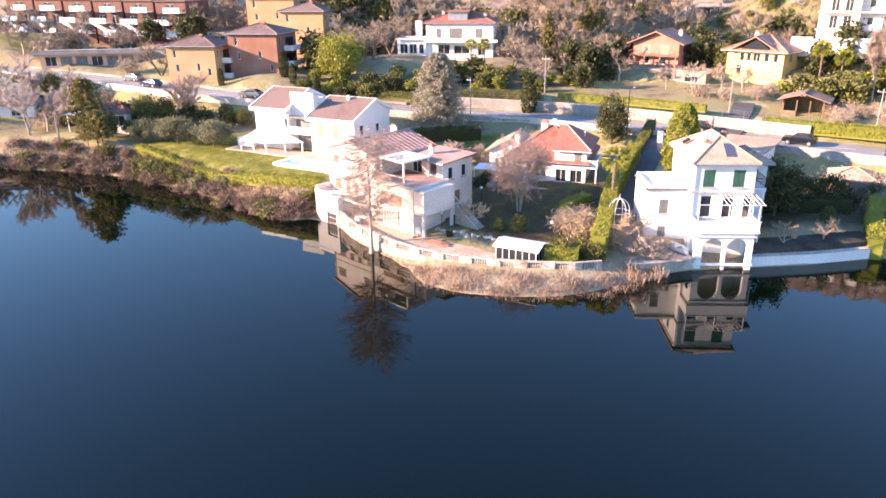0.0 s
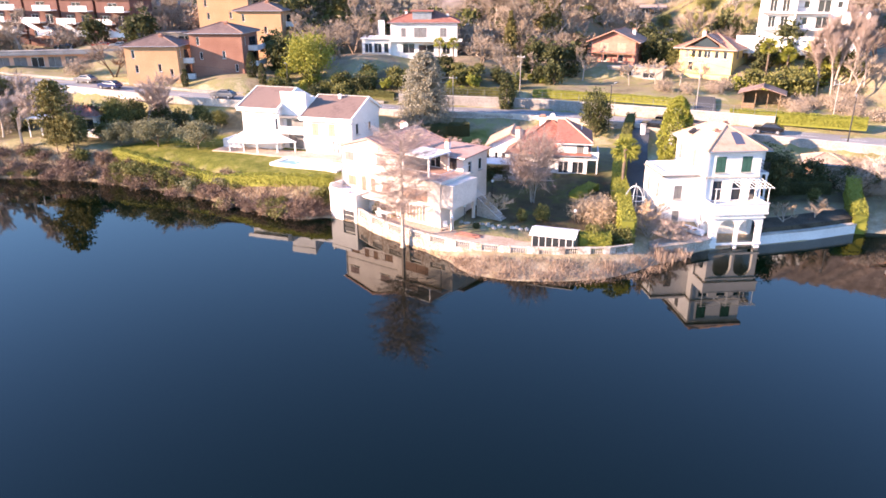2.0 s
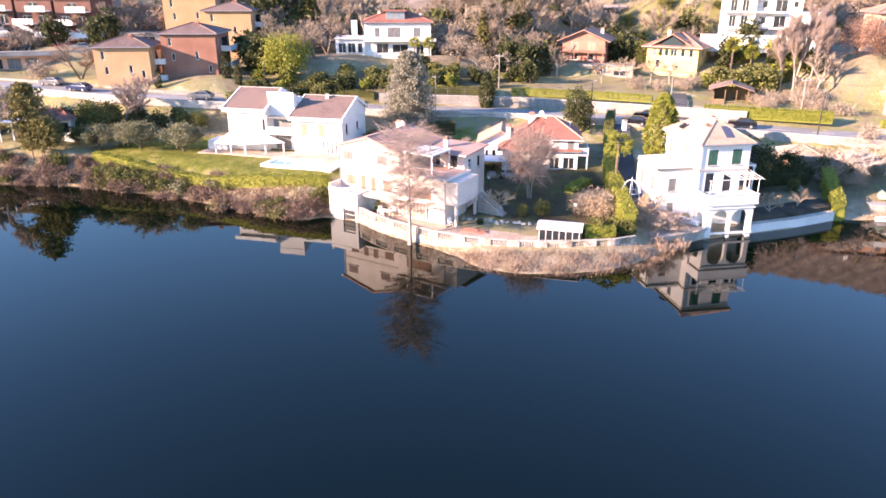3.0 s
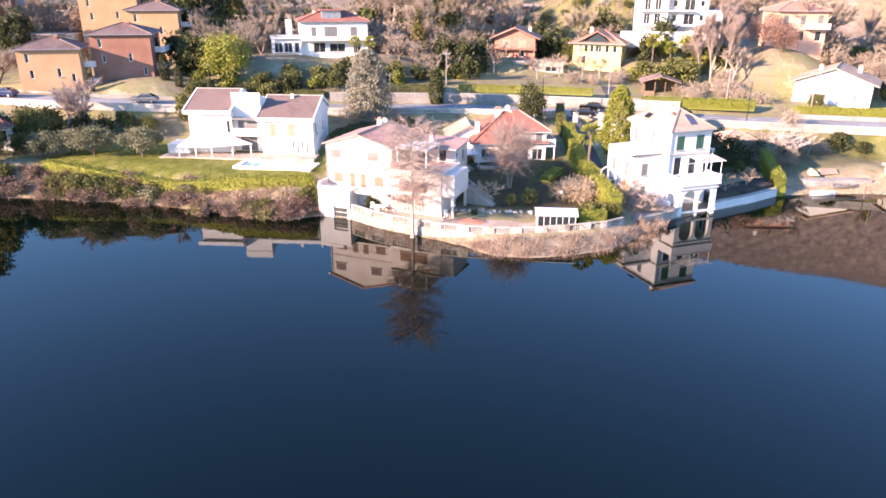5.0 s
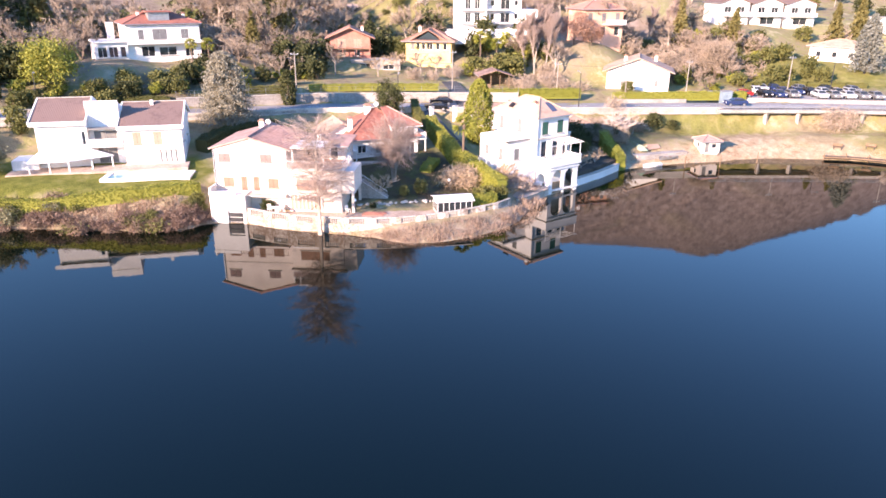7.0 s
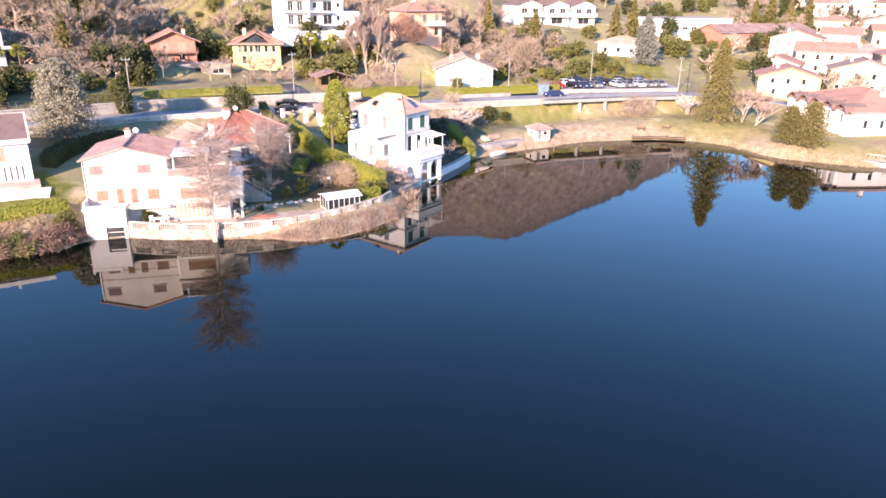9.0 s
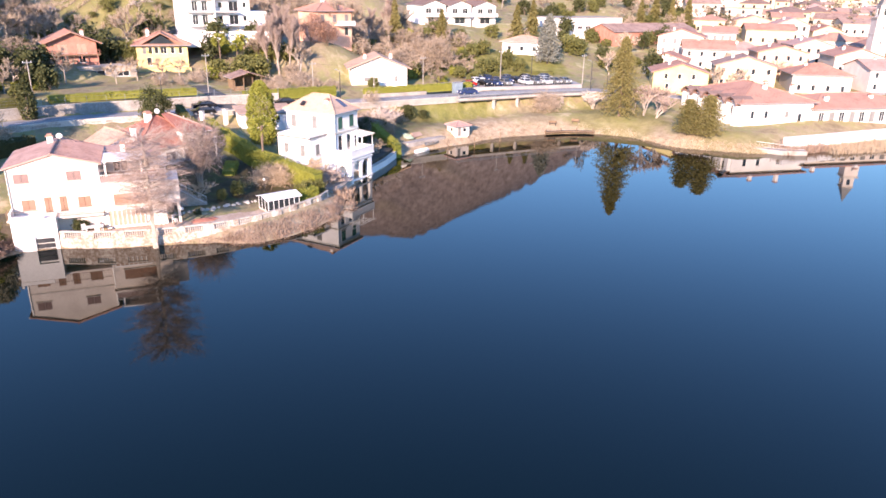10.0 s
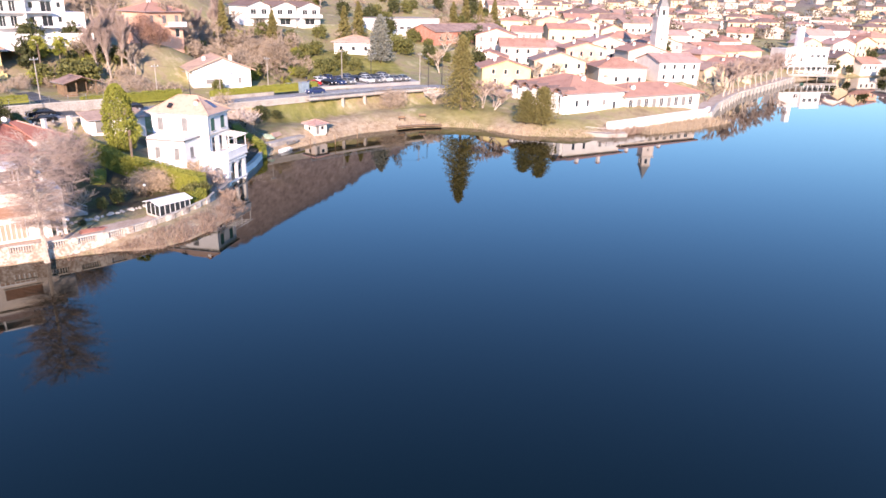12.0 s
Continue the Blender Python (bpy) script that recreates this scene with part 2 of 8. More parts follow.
def tube(bm, p, q, r0, r1, n=6):
    p, q = Vector(p), Vector(q)
    d = (q - p).normalized()
    a = d.orthogonal().normalized()
    b = d.cross(a)
    rings = []
    for c, r in ((p, r0), (q, r1)):
        rings.append([bm.verts.new(c + (a * math.cos(2 * math.pi * k / n) + b * math.sin(2 * math.pi * k / n)) * r) for k in range(n)])
    for k in range(n):
        bm.faces.new((rings[0][k], rings[0][(k + 1) % n], rings[1][(k + 1) % n], rings[1][k]))
    bm.faces.new(rings[0][::-1]), bm.faces.new(rings[1])
    return bm


def pipe(bm, pts, r, n=4):
    """One bent round bar through all the points."""
    pts = [Vector(q) for q in pts]
    rings = []
    for i, c in enumerate(pts):
        d = (pts[min(i + 1, len(pts) - 1)] - pts[max(i - 1, 0)]).normalized()
        a = d.cross(Vector((0, 0, 1))).normalized()
        b = d.cross(a)
        rings.append([bm.verts.new(c + (a * math.cos(2 * math.pi * k / n) + b * math.sin(2 * math.pi * k / n)) * r) for k in range(n)])
    for p, q in zip(rings, rings[1:]):
        for k in range(n):
            bm.faces.new((p[k], p[(k + 1) % n], q[(k + 1) % n], q[k]))
    bm.faces.new(rings[0][::-1]), bm.faces.new(rings[-1])
    return bm


def strip_wall(pts, width, z0, z1, close=False):
    """A wall or kerb of even width along a line of (x, y); z1 may be a list of tops."""
    bm = bmesh.new()
    n = len(pts)
    tops = z1 if isinstance(z1, (list, tuple)) else [z1] * n
    lows = z0 if isinstance(z0, (list, tuple)) else [z0] * n
    rows = []
    for i, (x, y) in enumerate(pts):
        a, b = pts[max(i - 1, 0)], pts[min(i + 1, n - 1)]
        d = Vector((b[0] - a[0], b[1] - a[1], 0)).normalized()
        s = Vector((-d.y, d.x, 0)) * width / 2
        c = Vector((x, y, 0))
        rows.append([bm.verts.new(c + s * k + Vector((0, 0, z))) for k, z in ((-1, lows[i]), (1, lows[i]), (1, tops[i]), (-1, tops[i]))])
    for r, q in zip(rows, rows[1:]):
        for k in range(4):
            bm.faces.new((r[k], r[(k + 1) % 4], q[(k + 1) % 4], q[k]))
    bm.faces.new(rows[0][::-1]), bm.faces.new(rows[-1])
    return bm


def along(pts, step):
    """Points every step metres along a line, with the heading."""
    out, left = [], 0.0
    for a, b in zip(pts, pts[1:]):
        a, b = Vector(a), Vector(b)
        L = (b - a).length
        t = left
        while t < L:
            c = a + (b - a) * (t / L)
            out.append((*c, math.degrees(math.atan2(b.y - a.y, b.x - a.x))))
            t += step
        left = t - L
    return out


# ---- ground, lake, road ----
LAKE = -0.7
SHORE = [(-700, 62), (-140, 98), (-80, 91), (-59, 89.3), (-49, 88), (-39.5, 85.4), (-33, 81.7), (-28, 79.4), (-22, 75.4), (-16, 70.6), (-11, 66.6), (-7.5, 64.4),
         (-4, 65.4), (-0.6, 62.4), (2.6, 57), (4.8, 54.4), (7.4, 51.5), (9.5, 48.8), (10.8, 45.8), (14, 43.6), (19.6, 42.7), (25, 43.2), (29.6, 45.6), (33, 48), (37.7, 49.9),
         (43.6, 50.6), (50, 51.7), (57.6, 53.7), (64.4, 52.4), (71, 49.8), (75, 47.8), (79, 47), (84, 44.6), (89.4, 40.2), (94, 36), (97.6, 30.4), (97.8, 21.2), (92.2, 12.4),
         (93.2, 7.6), (94.3, 0), (97, -4.6), (100.8, -7.4), (106.5, -12.3), (116, -20), (129, -30.4), (147, -35), (176, -46), (236, -77)]
SHORE += [(256, -93), (263, -105), (268, -119), (274, -136), (288, -170), (330, -260), (500, -700)]
LAND_A = [(-60, 100, 3), (-40, 92, 3), (-20, 85, 3.2), (-5, 76, 3), (-18, 96, 3.7), (-60, 113, 5.5), (-35, 103, 4.6), (-10, 100, 4.4), (5, 92, 4.4),
          (10, 66, 1.5), (20, 59, 1.0), (8, 56, 0.4), (14, 51, 0.4), (20, 49, 0.4), (5, 59, 0.4), (25, 48.5, 0.5), (20, 78, 3), (30, 70, 3), (35, 60, 1.9), (40, 75, 4), (48, 60, 1.5), (60, 62, 2.0), (75, 56, 2), (88, 50, 1.5),
          (102, 43, 1.8), (112, 34, 2), (101, 24, 2.3), (95, 12, 1.2), (105, 4, 2), (128, 20, 3.2), (-25, 74.5, 1.6), (-12, 69, 1.8), (28, 55, 1.2)]
LAND_B = [(-43, 119, 10), (-24, 121, 10.5), (-75, 138, 11), (-62, 130, 9.5), (-100, 160, 16), (-57, 146, 14), (0, 128, 13), (20, 127, 12.5), (8, 112, 9),
          (30, 112, 8.8), (48, 122, 11.6), (65, 110, 8.8), (72, 117, 11), (50, 112, 8.3), (44, 114, 8.6), (56, 109, 8.6), (77, 52, 0.9), (80, 54, 1.2), (68, 98, 7.4), (62, 92, 6.9), (68, 92, 7.0), (85, 82, 6.6), (92, 97, 14.6), (83, 119, 13.8), (110, 72, 7), (112, 58, 6),
          (125, 48, 6), (150, 95, 15), (183, 88, 14.5), (150, 65, 9.5), (40, 150, 20), (-20, 165, 23), (-70, 185, 25), (90, 150, 24), (150, 130, 24)]
LAND_C = [(130, 5, 3), (150, 28, 5), (150, -15, 4), (190, 5, 7), (190, -22, 8), (235, -62, 3), (240, 20, 12), (270, 60, 14), (310, -10, 13), (330, -60, 10),
          (20, 240, 44), (-90, 260, 48), (120, 220, 46), (400, 0, 15), (260, -110, 4), (300, -180, 8), (170, -32, 4), (205, 45, 10), (420, 120, 24), (-160, 140, 12)]
ROAD = [(-130, 150, 10.6), (-90, 136, 9.8), (-52, 118.5, 8.9), (-33, 109.5, 8.2), (-15, 105.5, 7.4), (5, 102, 6.5), (27, 98, 6.0), (45, 88.5, 5.8), (60, 79, 5.7), (75, 70, 5.5),
        (90, 61, 5.4), (105, 50.5, 5.4), (118, 40, 5.3), (126, 28, 4.8), (130, 14, 3.6), (138, -2, 3.6), (150, -14, 4.2), (175, -32, 5)]


def seg_dist(px, py, pts):
    """Distance to a line of points, and the height of the line there (if it has one)."""
    best, zed, side = np.full(px.shape, 1e9), np.zeros(px.shape), np.zeros(px.shape)
    for a, b in zip(pts, pts[1:]):
        ax, ay, bx, by = a[0], a[1], b[0], b[1]
        L2 = (bx - ax) ** 2 + (by - ay) ** 2
        t = np.clip(((px - ax) * (bx - ax) + (py - ay) * (by - ay)) / L2, 0, 1)
        d = np.hypot(px - ax - t * (bx - ax), py - ay - t * (by - ay))
        s = (bx - ax) * (py - ay) - (by - ay) * (px - ax)
        near = d < best
        best, side = np.where(near, d, best), np.where(near, s, side)
        if len(a) > 2:
            zed = np.where(near, a[2] + t * (b[2] - a[2]), zed)
    return best, zed, side


def inside(px, py, poly):
    res = np.zeros(px.shape, bool)
    for (ax, ay), (bx, by) in zip(poly, poly[1:] + poly[:1]):
        cross = ((ay > py) != (by > py)) & (px < (bx - ax) * (py - ay) / (by - ay + 1e-12) + ax)
        res ^= cross
    return res


def smooth(v, a, b):
    t = np.clip((v - a) / (b - a), 0, 1)
    return t * t * (3 - 2 * t)


LAND = np.array(LAND_A + LAND_B + LAND_C)


def height(px, py):
    """Ground height, below zero under the lake."""
    px, py = np.asarray(px, float), np.asarray(py, float)
    d2 = (px[..., None] - LAND[:, 0]) ** 2 + (py[..., None] - LAND[:, 1]) ** 2
    w = 1 / (d2 + 9.0) ** 1.6
    h = (w * LAND[:, 2]).sum(-1) / w.sum(-1)
    r = np.hypot(px - 20, py - 40)
    h = h + 111 * np.exp(-(((px - 345) / 120) ** 2 + ((py - 225) / 105) ** 2)) + 63 * np.exp(-(((px - 190) / 100) ** 2 + ((py - 275) / 72) ** 2)) + 16 * np.exp(-(((px - 400) / 60) ** 2 + ((py - 120) / 60) ** 2))
    h = h + smooth(r, 420, 1800) * (70 + 40 * np.sin(px / 310.0) * np.cos(py / 270.0))
    dr, zr, _ = seg_dist(px, py, ROAD)
    h = h + (zr - h) * (1 - smooth(dr, 3.6, 6.5))
    ds, _, _ = seg_dist(px, py, SHORE)
    land = inside(px, py, SHORE + [(3000, -700), (3000, 3000), (-3000, 3000), (-3000, 60)])
    sd = np.where(land, ds, -ds)
    rise = np.where(px < -3, 0.75, 0.42)
    return np.where(sd > 0, np.minimum(h, LAKE + 0.12 + rise * sd), np.maximum(LAKE + 0.42 * sd, -3.0))


def ground_z(x, y):
    return float(height(np.array([x]), np.array([y]))[0])


far_out = [40, 70, 110, 170, 250, 370, 550, 800, 1200, 1800, 2600]
gx = np.array([-112.0 - v for v in far_out[::-1]] + list(np.arange(-112, 262.1, 1.7)) + [262 + v for v in far_out])
gy = np.array([-142.0 - v for v in far_out[::-1]] + list(np.arange(-142, 40, 3.0)) + list(np.arange(40, 205, 1.7)) + [205 + v for v in far_out])
GX, GY = np.meshgrid(gx, gy)
GZ = height(GX, GY)
wild = np.array([noise.noise((x * 0.35, y * 0.35, 0)) for x, y in zip(GX.ravel(), GY.ravel())]).reshape(GX.shape)
GZ = GZ + np.where(GZ > 2.0, wild * 0.12, 0)
woods = np.random.default_rng(2).uniform(0, 1, GZ.shape)
GZ = GZ + smooth(GZ, 32, 44) * (woods * 2.6)
nx = len(gx)
gfaces = [(j * nx + i, j * nx + i + 1, (j + 1) * nx + i + 1, (j + 1) * nx + i) for j in range(len(gy) - 1) for i in range(nx - 1)]
LAWNS = [([(-38, 92), (-38, 88), (-6, 69), (0, 74), (2, 82), (-16, 89), (-22, 95)], 1.0), ([(31, 103), (29, 108), (46, 101), (52, 94), (50, 92)], 0.8),
         ([(78, 68), (96, 56), (92, 50), (76, 60)], 0.7), ([(96, 20), (98, 36), (112, 36), (112, 24), (104, 16)], 0.5), ([(89, 2), (91, 12), (102, 6), (101, -6), (92, -7)], 0.45),
         ([(14, 82), (12, 90), (20, 92), (22, 86)], 0.9), ([(62, 134), (56, 176), (122, 176), (110, 136)], 0.65), ([(-104, 150), (-70, 140), (-62, 147), (-100, 160)], 0.8), ([(100, 72), (118, 62), (128, 70), (112, 90)], 0.55), ([(118, 64), (138, 48), (152, 58), (146, 82), (124, 80)], 0.75)]
lawn = np.zeros(GX.size)
for poly, amount in LAWNS:
    lawn = np.maximum(lawn, np.where(inside(GX.ravel(), GY.ravel(), poly), amount, 0))
# dark garden litter; part of its darkness is house shade put into the colour
SHADED_BEDS = [([(12, 60), (13, 72), (20, 75), (31, 69), (32.5, 62), (29.6, 51), (25, 50.5), (19, 54), (13, 58)], 0.85), ([(44, 56), (57.6, 58), (65, 60), (69, 65), (60, 72), (46, 72)], 0.8), ([(60, 57), (72, 56.5), (82, 57.5), (80, 64), (66, 70), (62, 64)], 0.5),
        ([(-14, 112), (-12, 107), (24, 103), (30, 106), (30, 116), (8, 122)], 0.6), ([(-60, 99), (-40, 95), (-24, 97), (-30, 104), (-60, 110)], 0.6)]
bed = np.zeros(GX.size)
for poly, amount in SHADED_BEDS:
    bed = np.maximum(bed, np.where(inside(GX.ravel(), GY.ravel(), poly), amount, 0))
dsh, _, _ = seg_dist(GX.ravel(), GY.ravel(), SHORE)
dry = np.exp(-(dsh / 4.5) ** 2) * (GZ.ravel() > LAKE - 0.4) + 0.8 * np.exp(-(((GX.ravel() - 82) / 14) ** 2 + ((GY.ravel() - 49) / 5) ** 2)) + 0.35 * np.exp(-(0.7 * ((GX.ravel() - 58) / 22) ** 2 + ((GY.ravel() - 152) / 11) ** 2))
gm = bpy.data.meshes.new("ground")
gm.from_pydata(np.column_stack((GX.ravel(), GY.ravel(), GZ.ravel())).tolist(), [], gfaces)
flat_x, flat_y = GX.ravel(), GY.ravel()
litter = np.clip(smooth(GZ.ravel(), 7, 16) * (flat_x < 140) + smooth(GZ.ravel(), 16, 30), 0, 1) * (0.6 + 0.4 * np.sin(flat_x * 0.21) * np.cos(flat_y * 0.17)) + 0.6 * smooth(GZ.ravel(), 22, 34)
for nm, vals in (("lawn", lawn), ("dry", np.clip(dry, 0, 1)), ("litter", np.clip(litter, 0, 1)), ("bed", bed)):
    at = gm.attributes.new(nm, "FLOAT", "POINT")
    at.data.foreach_set("value", vals.astype(np.float32))
gm.polygons.foreach_set("use_smooth", np.ones(len(gfaces), bool))

GROUND = bpy.data.materials.new("winter_ground")
GROUND.use_nodes = True
n_, l_ = GROUND.node_tree.nodes, GROUND.node_tree.links
tc_ = n_.new("ShaderNodeTexCoord")


def layered(stops, scale, detail=6, rough=0.65):
    t = n_.new("ShaderNodeTexNoise")
    t.inputs["Scale"].default_value, t.inputs["Detail"].default_value, t.inputs["Roughness"].default_value = scale, detail, rough
    l_.new(tc_.outputs["Object"], t.inputs["Vector"])
    r = n_.new("ShaderNodeValToRGB")
    r.color_ramp.elements[0].position, r.color_ramp.elements[0].color = stops[0][0], (*stops[0][1], 1)
    r.color_ramp.elements[1].position, r.color_ramp.elements[1].color = stops[-1][0], (*stops[-1][1], 1)
    for p, c in stops[1:-1]:
        r.color_ramp.elements.new(p).color = (*c, 1)
    l_.new(t.outputs[0], r.inputs[0])
    return r.outputs[0], t.outputs[0]


def blend(a, b, fac):
    mx = n_.new("ShaderNodeMix")
    mx.data_type = "RGBA"
    l_.new(a, mx.inputs[6]), l_.new(b, mx.inputs[7]), l_.new(fac, mx.inputs[0])
    return mx.outputs[2]


def mask(name):
    t = n_.new("ShaderNodeAttribute")
    t.attribute_name = name
    return t.outputs["Fac"]


wildc, _ = layered([(0.34, (0.17, 0.135, 0.08)), (0.46, (0.30, 0.24, 0.145)), (0.54, (0.25, 0.235, 0.10)), (0.64, (0.45, 0.37, 0.24))], 0.16, 9, 0.7)
lawnc, _ = layered([(0.36, (0.085, 0.095, 0.02)), (0.52, (0.16, 0.16, 0.035)), (0.66, (0.26, 0.225, 0.085))], 0.4, 9, 0.75)
shaded_bedc, _ = layered([(0.36, (0.028, 0.02, 0.016)), (0.5, (0.065, 0.05, 0.032)), (0.58, (0.06, 0.07, 0.02)), (0.68, (0.13, 0.105, 0.06))], 0.45, 9, 0.75)
dryc, _ = layered([(0.35, (0.26, 0.18, 0.115)), (0.52, (0.38, 0.285, 0.195)), (0.66, (0.50, 0.40, 0.29))], 0.7, 8, 0.7)
littc, _ = layered([(0.35, (0.12, 0.085, 0.07)), (0.5, (0.24, 0.178, 0.15)), (0.66, (0.38, 0.295, 0.25))], 0.3, 9, 0.75)
c_ = blend(wildc, littc, mask("litter"))
c_ = blend(c_, dryc, mask("dry"))
c_ = blend(c_, lawnc, mask("lawn"))
c_ = blend(c_, shaded_bedc, mask("bed"))
l_.new(c_, n_["Principled BSDF"].inputs["Base Color"])
n_["Principled BSDF"].inputs["Roughness"].default_value, n_["Principled BSDF"].inputs["Specular IOR Level"].default_value = 0.95, 0.1
_, fine_ = layered([(0, (0, 0, 0)), (1, (1, 1, 1))], 2.5, 6)
bp_ = n_.new("ShaderNodeBump")
bp_.inputs["Strength"].default_value, bp_.inputs["Distance"].default_value = 0.7, 0.25
l_.new(fine_, bp_.inputs["Height"]), l_.new(bp_.outputs[0], n_["Principled BSDF"].inputs["Normal"])
gm.materials.append(GROUND)
tagged(new("ground", gm), "winter hillside with dry grass, lawns and leaf litter", "ground", kind="structure")

thing("water", boxes((-2500, 2500, -2500, 1200, -2.8, LAKE)), WATER, "calm dark blue lake mirroring the houses and sky", "lake", kind="structure")


def ribbon(pts, half, lift, thick=0.25, side=0.0):
    """A road strip that follows pts (x, y, z)."""
    bm = bmesh.new()
    fine = along([Vector(p) for p in pts], 2.0)
    rows = []
    for i, (x, y, z, _) in enumerate(fine):
        a, b = fine[max(i - 2, 0)], fine[min(i + 2, len(fine) - 1)]
        d = Vector((b[0] - a[0], b[1] - a[1], 0)).normalized()
        s = Vector((-d.y, d.x, 0))
        c = Vector((x, y, z + lift)) + s * side
        rows.append([bm.verts.new(v) for v in (c - s * half, c + s * half, c + s * half - Vector((0, 0, thick)), c - s * half - Vector((0, 0, thick)))])
    for r, q in zip(rows, rows[1:]):
        for k in range(4):
            bm.faces.new((r[k], r[(k + 1) % 4], q[(k + 1) % 4], q[k]))
    bm.faces.new(rows[0][::-1]), bm.faces.new(rows[-1])
    return bm


def offset_line(pts, side, lift=0.0, step=3.0):
    fine = along([Vector(p) for p in pts], step)
    out = []
    for i, (x, y, z, _) in enumerate(fine):
        a, b = fine[max(i - 1, 0)], fine[min(i + 1, len(fine) - 1)]
        d = Vector((b[0] - a[0], b[1] - a[1], 0)).normalized()
        out.append((x - d.y * side, y + d.x * side, z + lift))
    return out


thing("road", ribbon(ROAD, 3.1, 0.06), ROADGREY, "worn grey asphalt lakeside road", "road", kind="structure")
thing("pavement", ribbon(ROAD[5:13], 0.7, 0.18, 0.3, -3.85), CONCRETE, "pale concrete pavement along the lake side of the road", "pavement", kind="structure")

# ---- houses ----


def panel(bm, o, du, n, L, z0, z1, holes, deep=0.22):
    """An outer wall face from o along du with rectangular openings (u0, u1, z0, z1), their reveals going inwards."""
    us = sorted({0.0, L, *[h[0] for h in holes], *[h[1] for h in holes]})
    zs = sorted({z0, z1, *[h[2] for h in holes], *[h[3] for h in holes]})
    P = lambda u, z, k=0.0: o + du * u - n * k + Vector((0, 0, z))
    for a, b in zip(us, us[1:]):
        for c, d in zip(zs, zs[1:]):
            m = ((a + b) / 2, (c + d) / 2)
            if any(h[0] < m[0] < h[1] and h[2] < m[1] < h[3] for h in holes):
                continue
            bm.faces.new([bm.verts.new(P(*q)) for q in ((a, c), (b, c), (b, d), (a, d))])
    for a, b, c, d in holes:
        for p, q in (((a, c), (b, c)), ((b, c), (b, d)), ((b, d), (a, d)), ((a, d), (a, c))):
            bm.faces.new([bm.verts.new(v) for v in (P(*p), P(*q), P(*q, deep), P(*p, deep))])
        bm.faces.new([bm.verts.new(P(*q, deep)) for q in ((a, c), (b, c), (b, d), (a, d))])


WINDOWS = {}
FINE = [True]


def window_parts(w, h, kind):
    """Meshes of one window: frame, pane, shutter; made once for each size."""
    key = (round(w, 2), round(h, 2), kind)
    if key not in WINDOWS:
        t = 0.07
        fr = boxes((-w / 2, -w / 2 + t, -0.05, 0.05, 0, h), (w / 2 - t, w / 2, -0.05, 0.05, 0, h), (-w / 2 + t, w / 2 - t, -0.05, 0.05, 0, t), (-w / 2 + t, w / 2 - t, -0.05, 0.05, h - t, h))
        n = min(2, max(1, round(w / 0.8)))
        for i in range(1, n):
            x = -w / 2 + w * i / n
            box(fr, x - 0.03, x + 0.03, -0.045, 0.045, t, h - t)
        mats = {"green": GREENSHUT, "brown": BROWNSHUT, "pink": PINKSHUT, "grey": GREYSHUT, "cream": CREAMSHUT, "white": PAINTWHITE}
        me = []
        for bm, mt in ((fr, PAINTWHITE if kind in ("plain", "open") else WOOD if kind == "brown" else PAINTWHITE), (boxes((-w / 2 + t, w / 2 - t, -0.012, 0.012, t, h - t)), GLASS)):
            data = bpy.data.meshes.new("window")
            bmesh.ops.recalc_face_normals(bm, faces=bm.faces)
            bm.to_mesh(data), bm.free()
            data.materials.append(mt)
            me.append(data)
        if kind in mats:
            bm = bmesh.new()
            x0, x1, k = -w / 2 + 0.02, -0.012, max(5, int(h / 0.16))
            prof = [(-0.08, 0.02)]
            for i in range(k):
                z = 0.02 + (h - 0.04) * i / k
                prof += [(-0.13, z), (-0.105, z + (h - 0.04) / k * 0.97)]
            prof.append((-0.08, h - 0.02))
            lo, hi = [bm.verts.new((x0, y, z)) for y, z in prof], [bm.verts.new((x1, y, z)) for y, z in prof]
            for i in range(len(prof)):
                j = (i + 1) % len(prof)
                bm.faces.new((lo[i], lo[j], hi[j], hi[i]))
            bm.faces.new(lo[::-1]), bm.faces.new(hi)
            data = bpy.data.meshes.new("shutter")
            bmesh.ops.recalc_face_normals(bm, faces=bm.faces)
            bm.to_mesh(data), bm.free()
            data.materials.append(mats[kind])
            me.append(data)
        sill = boxes((-w / 2 - 0.1, w / 2 + 0.1, -0.28, -0.02, -0.08, 0.0))
        data = bpy.data.meshes.new("window_sill")
        sill.to_mesh(data), sill.free()
        data.materials.append(STONE)
        me.append(data)
        WINDOWS[key] = me
    return WINDOWS[key]


def set_window(parent, w, h, kind, m):
    me = window_parts(w, h, kind)
    if not FINE[0]:
        return part("window", me[1], None, parent, "", m)
    fr = part("window", me[0], None, parent, "", m)
    part("pane", me[1], None, fr)
    if len(me) > 3:
        part("shutter", me[2], None, fr, "closed louvred shutter")
        part("shutter", me[2], None, fr, "closed louvred shutter", Matrix.Translation((w / 2 + 0.0, 0, 0)))
    if kind != "open":
        part("window_sill", me[-1], None, fr)
    return fr


def slab(bm, uvl, pts, thick=0.2):
    """One roof plane: pts with the eave edge first; UVs in metres."""
    pts = [Vector(p) for p in pts]
    u = (pts[1] - pts[0]).normalized()
    n = u.cross(pts[-1] - pts[0]).normalized()
    v = n.cross(u)
    top = [bm.verts.new(p) for p in pts]
    low = [bm.verts.new(p - Vector((0, 0, thick))) for p in pts]
    f = bm.faces.new(top)
    for lp in f.loops:
        q = lp.vert.co - pts[0]
        lp[uvl].uv = (q.dot(u), q.dot(v))
    bm.faces.new(low[::-1])
    for i in range(len(pts)):
        j = (i + 1) % len(pts)
        bm.faces.new((top[i], low[i], low[j], top[j]))


